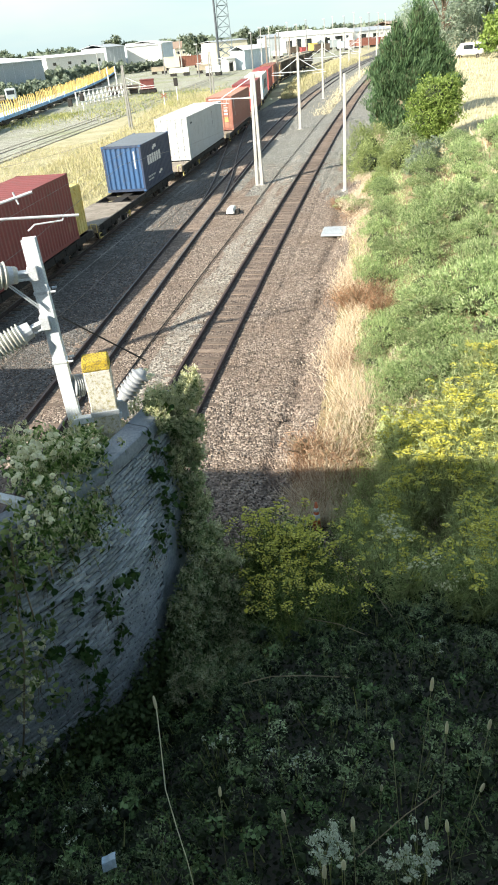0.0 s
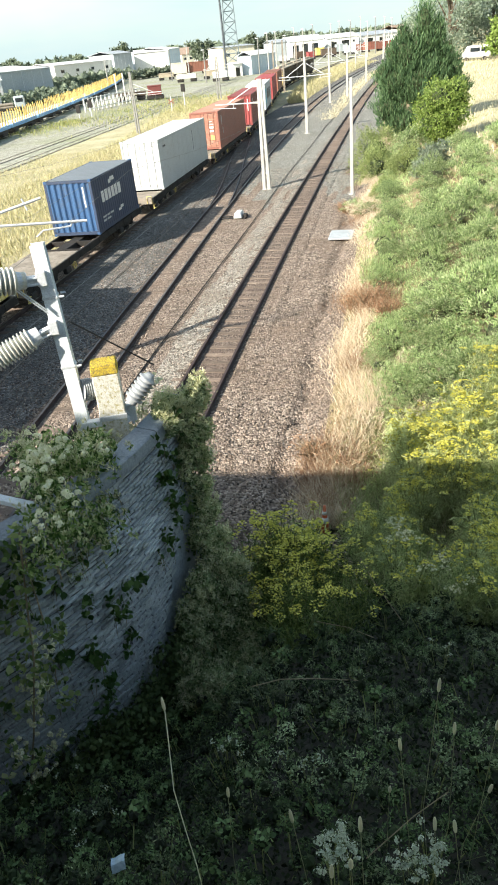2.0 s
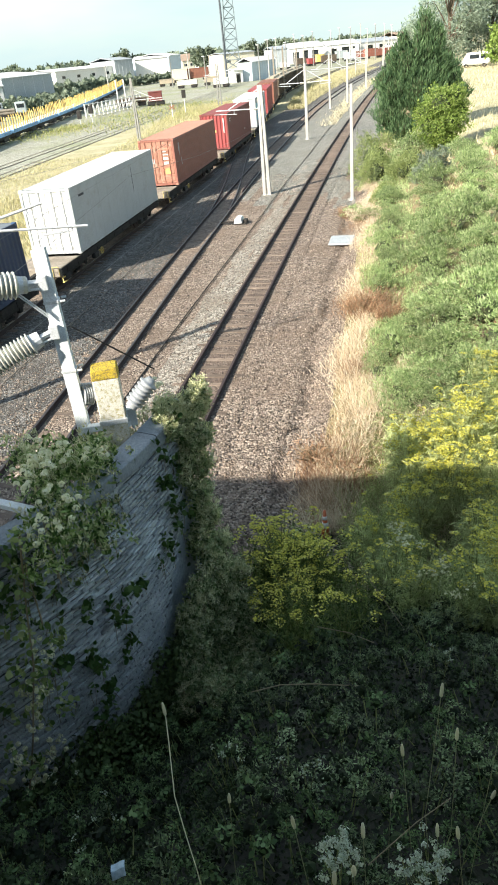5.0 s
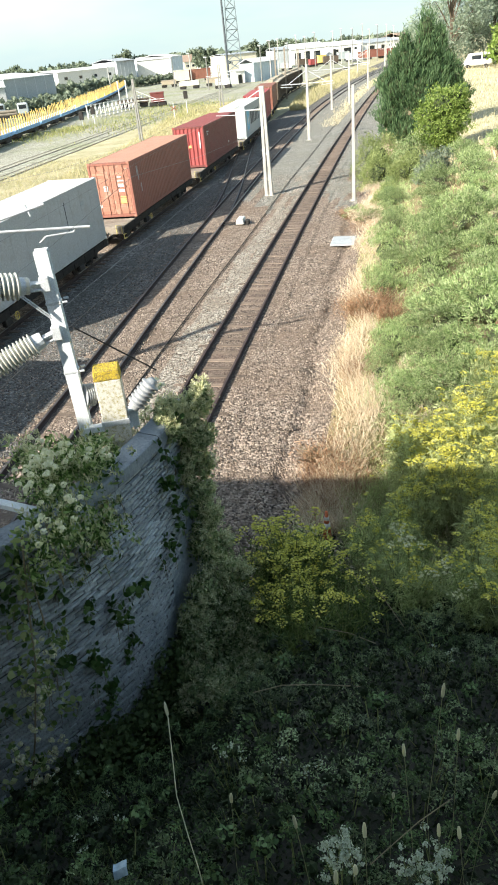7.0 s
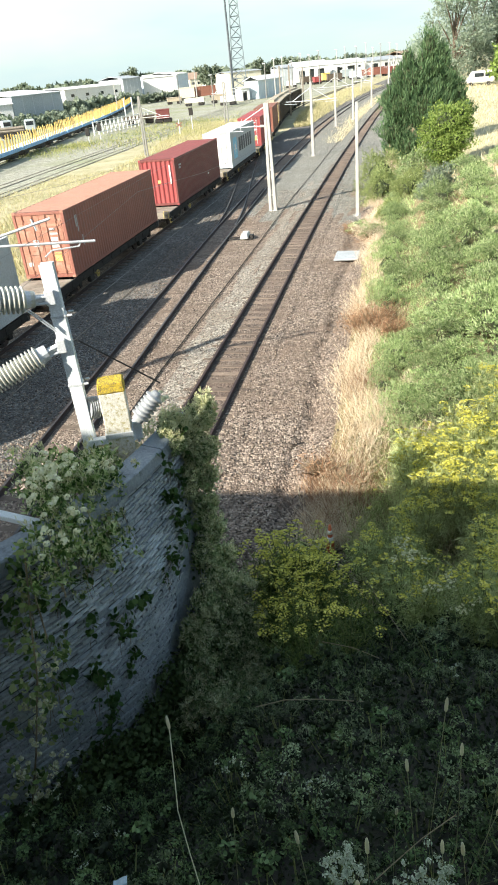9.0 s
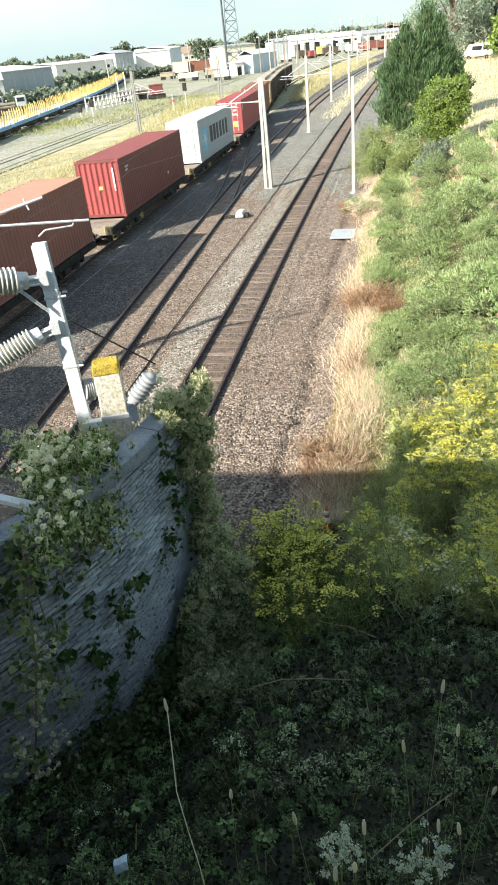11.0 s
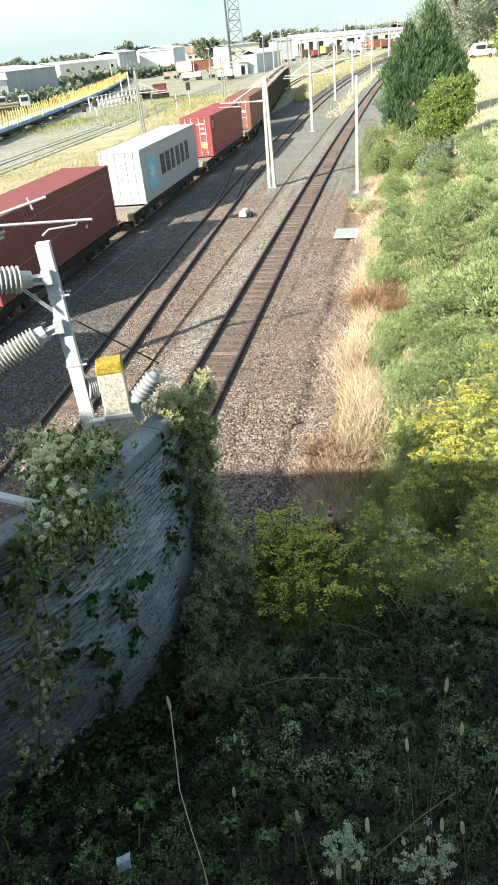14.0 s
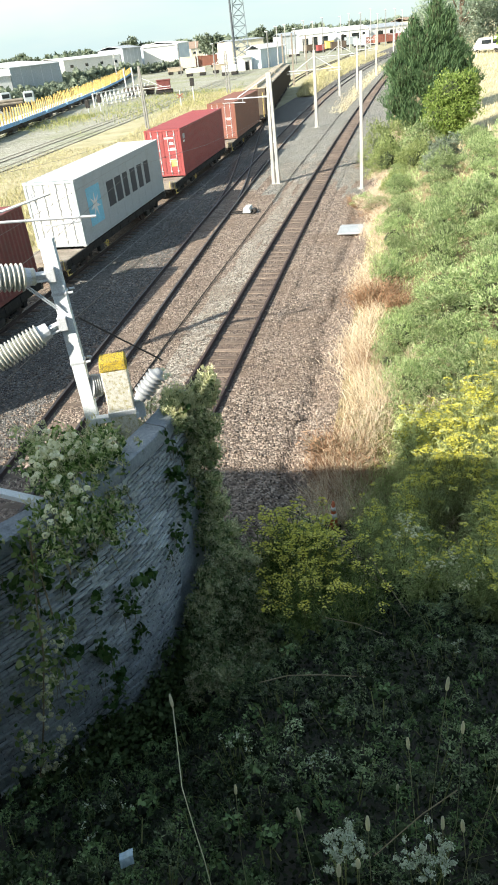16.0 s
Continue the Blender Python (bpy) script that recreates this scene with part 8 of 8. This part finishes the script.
def umbel_plant(heads, label, r=0.03, category="white umbel", petal="umbel"):
    u = empty("umbel_plant", label=label, category=category, group="white umbel plants")
    fl, st = [], []
    hx = np.array(heads)
    foot = hx.mean(axis=0)
    foot[2] = ground_z(foot[0], foot[1]) - 0.02
    for h in hx:
        for _ in range(8):
            a = h + rng.normal(size=3) * np.array([r, r, r * 0.35]) * 0.8
            k = 30
            d = unit(k) * np.array([1, 1, 0.25]) + np.array([0, 0, 0.2])
            fl.append(blades(a + d * rng.uniform(0.05, 0.52, (k, 1)) * r, np.cross(d, unit(k)), r * 0.27, r * 0.22, d + np.array([0, 0, 0.8])))
            st.append(stems(h[None] - np.array([[0, 0, 0.05]]), a[None], 0.0012))
    under("blossom", np.concatenate(fl), 4, F[petal], u, "white flower clusters", "stuff")
    s0 = np.tile(foot, (len(hx), 1)) + rng.normal(size=(len(hx), 3)) * np.array([0.03, 0.03, 0])
    under("stalk", np.concatenate([stems(s0, hx - np.array([0, 0, 0.05]), 0.003)] + st), 4, F["stalk"], u, "", "stuff")
    n = 60
    c = s0[rng.integers(0, len(hx), n)] * 0.6 + hx[rng.integers(0, len(hx), n)] * 0.4 + rng.normal(size=(n, 3)) * 0.06
    under("leaf", blades(c, unit(n), 0.04, 0.02), 4, DEEP, u, "", "stuff")


umbel_plant([(0.08, 1.15, 6.39), (0.125, 1.13, 6.375), (0.10, 1.17, 6.39), (0.09, 1.19, 6.36), (0.06, 1.12, 6.36)], "white umbel flowers close below the parapet")
umbel_plant([(0.28, 1.11, 6.40), (0.35, 1.11, 6.41), (0.32, 1.07, 6.38), (0.37, 1.07, 6.40), (0.39, 1.12, 6.38)], "white umbel flowers among dark leaves on the bank")
for c in ((1.60, 7.62, 2.42), (1.82, 7.34, 2.42), (2.00, 6.85, 2.42), (2.28, 6.40, 2.42)):
    umbel_plant([tuple(np.array(c) + rng.normal(size=3) * np.array([0.14, 0.12, 0.08])) for _ in range(5)], "white-flowered weed among yellow fennel", 0.05, petal="white_fl")
for c in ((-1.6, 3.3, 4.6), (-2.3, 4.1, 3.6), (-0.6, 3.2, 4.5), (-0.4, 2.9, 4.7), (1.4, 4.6, 4.2), (-1.8, 3.0, 4.3), (0.0, 2.5, 5.1)):
    umbel_plant([(c[0] + rng.normal() * 0.08, c[1] + rng.normal() * 0.08, ground_z(c[0], c[1]) + 0.45 + 0.06 * rng.normal()) for _ in range(4)], "small pale flowers in the shaded weeds", 0.018)
for pts in ([(-0.38, 4.17, 3.50), (-0.11, 4.23, 3.50), (0.20, 4.23, 3.48), (0.59, 4.14, 3.52)], [(0.23, 1.46, 5.71), (0.43, 1.54, 5.84), (0.57, 1.58, 5.92)],
            [(1.04, 7.11, 2.40), (1.16, 6.78, 2.28), (1.43, 6.22, 2.08)], [(0.35, 5.97, 2.42), (0.71, 5.84, 2.42), (0.99, 5.70, 2.37)]):
    bm = bmesh.new()
    tube(bm, pts, 0.0022 if pts[0][1] < 3 else 0.005, 5)
    tagged(part("dry_stalk", bm, F["twig"]), "bent pale dry stalk lying over the weeds", "stalk")
bm = bmesh.new()
g = bmesh.ops.create_grid(bm, x_segments=6, y_segments=4, size=0.036)
for v in bm.verts:
    v.co.z = 0.02 * math.sin(v.co.x * 60) + 0.012 * math.cos(v.co.y * 70)
    v.co.x *= 1.1
bmesh.ops.solidify(bm, geom=bm.faces[:], thickness=0.002)
bmesh.ops.transform(bm, matrix=Matrix.Translation((-0.975, 1.92, 4.93)) @ Matrix.Rotation(0.35, 4, "X") @ Matrix.Rotation(0.2, 4, "Z"), verts=bm.verts[:])
tagged(part("litter", bm, paint("blue_litter", (0.30, 0.42, 0.52), (0.45, 0.55, 0.62), 10, 40, 0.6)), "crumpled pale blue litter lying on weeds", "litter")
# hedge along the far side of the yard
def hedge_cloud(n, az0, az1, d0, d1, h0, h1):
    t = rng.uniform(0, 1, n)
    az = np.radians(az0 + (az1 - az0) * t)
    d = d0 + (d1 - d0) * t + rng.normal(size=n) * 3.0
    lump = np.array([0.62 + 0.45 * noise.noise(Vector((a * 26, b * 3, 0))) for a, b in zip(t, d * 0.02)])
    h = (h0 + (h1 - h0) * t) * np.clip(lump, 0.2, 1.1) * np.sqrt(rng.uniform(0, 1, n))
    return np.stack([d * np.sin(az), d * np.cos(az), h], 1)


# ---- far trees and the hedge ----
ob = new("hedge", quick_mesh("hedge", blades(hedge_cloud(5200, -19.5, -8.2, 182, 330, 5.0, 6.0), unit(5200), rng.uniform(0.9, 2.2, 5200), rng.uniform(0.6, 1.3, 5200)), 4, F["far"]))
tagged(ob, "overgrown dark green hedge along the yard", "hedge", kind="stuff")
ob = new("hedge", quick_mesh("hedge", blades(hedge_cloud(2400, -8.2, -5.0, 300, 330, 4.2, 4.0), unit(2400), rng.uniform(0.8, 1.8, 2400), rng.uniform(0.5, 1.1, 2400)), 4, F["far"]))
tagged(ob, "pale olive scrub before the warehouses", "hedge", kind="stuff")
ob = new("hedge", quick_mesh("hedge", blades(hedge_cloud(9000, -21.5, -11.8, 176, 210, 4.6, 4.2), unit(9000), rng.uniform(0.5, 1.3, 9000), rng.uniform(0.3, 0.8, 9000)), 4, F["far"]))
tagged(ob, "olive-green scrub between the log wagons and a shed", "hedge", kind="stuff")
random.seed(13)


def far_tree(az, d, h, r, kind="far"):
    x, y = spot(az, d)
    lobes = [(random.uniform(-0.6, 0.6) * r, random.uniform(-0.4, 0.4) * r, h * random.uniform(0.45, 0.82), r * random.uniform(0.4, 0.62), h * random.uniform(0.16, 0.28)) for _ in range(7)]
    tree(x, y, h, lobes, F[kind], "distant dark green tree beyond the yard buildings", 900, (1.3, 0.8), 0.35, "distant_tree")


for az, d, h, r in [(-8.75, 420, 15.5, 7.0), (-8.1, 425, 13.5, 4.5), (-7.2, 420, 12.5, 4.5), (-15.8, 330, 12.5, 5.0), (-13.0, 360, 13.5, 3.0), (-12.6, 365, 10.5, 3.5), (-11.3, 400, 11.5, 6.0), (-10.4, 430, 11.0, 5.0), (-9.6, 420, 11.5, 4.0), (-6.3, 460, 11.0, 5.0), (-3.1, 330, 11.5, 4.2), (-2.6, 325, 12.5, 4.5), (-3.6, 440, 13.0, 7.0), (-4.2, 460, 12.0, 8.0), (0.9, 420, 13.5, 5.0), (1.6, 430, 12.5, 6.0), (2.3, 430, 12.5, 6.0), (3.0, 430, 13.0, 5.0), (3.7, 470, 13.0, 6.0), (-17.5, 330, 11.0, 6.0), (-19.0, 300, 11, 6)]:
    far_tree(az, d, h, r)
n = 5000
az = np.radians(rng.uniform(-24, 22, n))
d = rng.uniform(640, 720, n)
h = np.array([10.0 + 4.5 * noise.noise(Vector((a * 40, 0, 0))) + 3 * noise.noise(Vector((a * 160, 1, 0))) for a in az]) * np.sqrt(rng.uniform(0, 1, n))
ob = new("far_woods", quick_mesh("far_woods", blades(np.stack([d * np.sin(az), d * np.cos(az), h], 1), unit(n), rng.uniform(3, 7, n), rng.uniform(2, 4, n)), 4, F["far"]))
tagged(ob, "thin dark line of far woods on the horizon", "woods", kind="stuff")
# ---- loose ballast stones ----
def ballast_stones():
    # a rough eight-cornered stone
    corners = np.array([[sx, sy, sz] for sx in (-1, 1) for sy in (-1, 1) for sz in (-1, 1)], dtype=float)
    quads = [(0, 1, 3, 2), (4, 6, 7, 5), (0, 4, 5, 1), (2, 3, 7, 6), (0, 2, 6, 4), (1, 5, 7, 3)]
    pts = []
    while len(pts) < 25000:
        y = 10.5 + 46 * random.random() ** 1.9
        u = random.uniform(-7.5, 4.1)
        if abs(u) < 0.66 or abs(abs(u) - 0.6) < 0.06:
            continue
        x = t1(y) + u
        if abs(abs(x - t2(y)) - 0.6) < 0.08:
            continue
        pts.append((x, y, ground_z(x, y)))
    pts = np.array(pts)
    n = len(pts)
    size = rng.uniform(0.013, 0.027, (n, 1, 1)) * rng.uniform(0.6, 1.25, (n, 1, 3))
    v = corners[None] * size * rng.uniform(0.55, 1.1, (n, 8, 1))
    a = rng.uniform(0, 6.28, n)
    c, s = np.cos(a)[:, None], np.sin(a)[:, None]
    tilt = rng.normal(size=(n, 1)) * 0.5
    x, y, z = v[..., 0], v[..., 1], v[..., 2]
    z, y = z * np.cos(tilt) + y * np.sin(tilt), y * np.cos(tilt) - z * np.sin(tilt)
    v = np.stack([x * c - y * s, x * s + y * c, z], -1) + pts[:, None, :] + np.array([0, 0, 0.006])
    verts = v.reshape(-1, 3)
    faces = (np.array(quads)[None] + 8 * np.arange(n)[:, None, None]).reshape(-1, 4)
    me = bpy.data.meshes.new("ballast_stones")
    me.vertices.add(len(verts))
    me.vertices.foreach_set("co", verts.astype(np.float32).ravel())
    me.loops.add(faces.size)
    me.loops.foreach_set("vertex_index", faces.astype(np.int32).ravel())
    me.polygons.add(len(faces))
    me.polygons.foreach_set("loop_start", np.arange(0, faces.size, 4, dtype=np.int32))
    me.update(calc_edges=True)
    m, nd, l, b = shader("ballast_stone")
    geo = nd.new("ShaderNodeNewGeometry")
    r = ramp(nd, [(0, (0.04, 0.032, 0.026)), (0.4, (0.16, 0.122, 0.096)), (0.75, (0.30, 0.24, 0.19)), (1, (0.48, 0.395, 0.32))])
    l.new(geo.outputs["Random Per Island"], r.inputs[0])
    l.new(r.outputs[0], b.inputs["Base Color"])
    b.inputs["Roughness"].default_value = 0.9
    me.materials.append(m)
    tagged(new("ballast_stones", me), "loose grey-brown ballast stones between the tracks", "ballast", kind="stuff")


random.seed(8)
ballast_stones()


# ---- bricks of the wing wall ----
def build_bricks():
    BL, GAP = 0.194, 0.006
    bm = bmesh.new()
    box(bm, -BL / 2, -0.035, 0, BL / 2, 0.02, COURSE - 0.025, 0.006)
    me = bpy.data.meshes.new("brick")
    bm.to_mesh(me)
    bm.free()
    me.materials.append(M["brick"])
    # where mortar and whitewash fill the bed joint, brick and joint stand as one
    bm = bmesh.new()
    box(bm, -BL / 2, -0.035, 0, BL / 2, 0.018, COURSE - 0.001, 0.004)
    full = bpy.data.meshes.new("brick")
    bm.to_mesh(full)
    bm.free()
    full.materials.append(M["brick"])
    pts = curve_pts(0.02)
    total = len(pts)
    step = int((BL + GAP) / 0.02)
    spots_ = []
    courses = int((WALL_TOP - WALL_FOOT) / COURSE)
    for c in range(courses):
        z = WALL_TOP - 0.006 - (c + 1) * COURSE
        k = (0 if c % 2 else step // 2) + 2
        while k < total - 8:
            if not (k / total > 0.74 and z < 0.8 + 1.8 * smooth_step(0.70, 0.94, k / total)):
                spots_.append((k, z))
            k += step
    # singly in the clear middle of the wall, the rest joined
    def middle(s):
        return abs(s[0] / total - 0.60) + 0.22 * abs(s[1] - 2.7)
    spots_.sort(key=middle)
    rest_v, rest_f = [], []
    source = {q: [v.co.copy() for v in q.vertices] for q in (me, full)}
    for i, (k, z) in enumerate(spots_):
        p, h = pts[k]
        off = random.uniform(-0.030, 0.010)
        nrm = Vector((math.sin(h), -math.cos(h)))
        m = Matrix.Translation((p.x + nrm.x * off, p.y + nrm.y * off, z)) @ Matrix.Rotation(h, 4, "Z") @ Matrix.Rotation(random.uniform(-0.035, 0.035), 4, "Y")
        kind = full if random.random() < 0.08 + 0.42 * smooth_step(3.0, 0.8, z) else me
        if i < 300:
            ob = new("brick", kind)
            ob.parent = wall
            ob.matrix_basis = m
        else:
            n0 = len(rest_v)
            rest_v += [m @ v for v in source[kind]]
            rest_f += [tuple(n0 + q for q in f.vertices) for f in kind.polygons]
    ob = mesh_object("brickwork", rest_v, rest_f, M["brick"], wall, "whitewashed bricks in courses")
    tagged(ob, kind="stuff")


random.seed(2)
build_bricks()

# ---- motion of the train ----
def motions():
    times = [0.5 * k for k in range(33)]
    for thing, rel, z in TRAIN:
        walk(thing, [(t, ride(rel, z, t)) for t in times])
    fine = [k * 0.1 for k in range(161)]
    start = travelled(0)
    for w, y in WHEELS:
        walk(w, [(t, pose(0, y, 0.42, math.degrees((start - travelled(t)) / 0.42))) for t in fine])


motions()
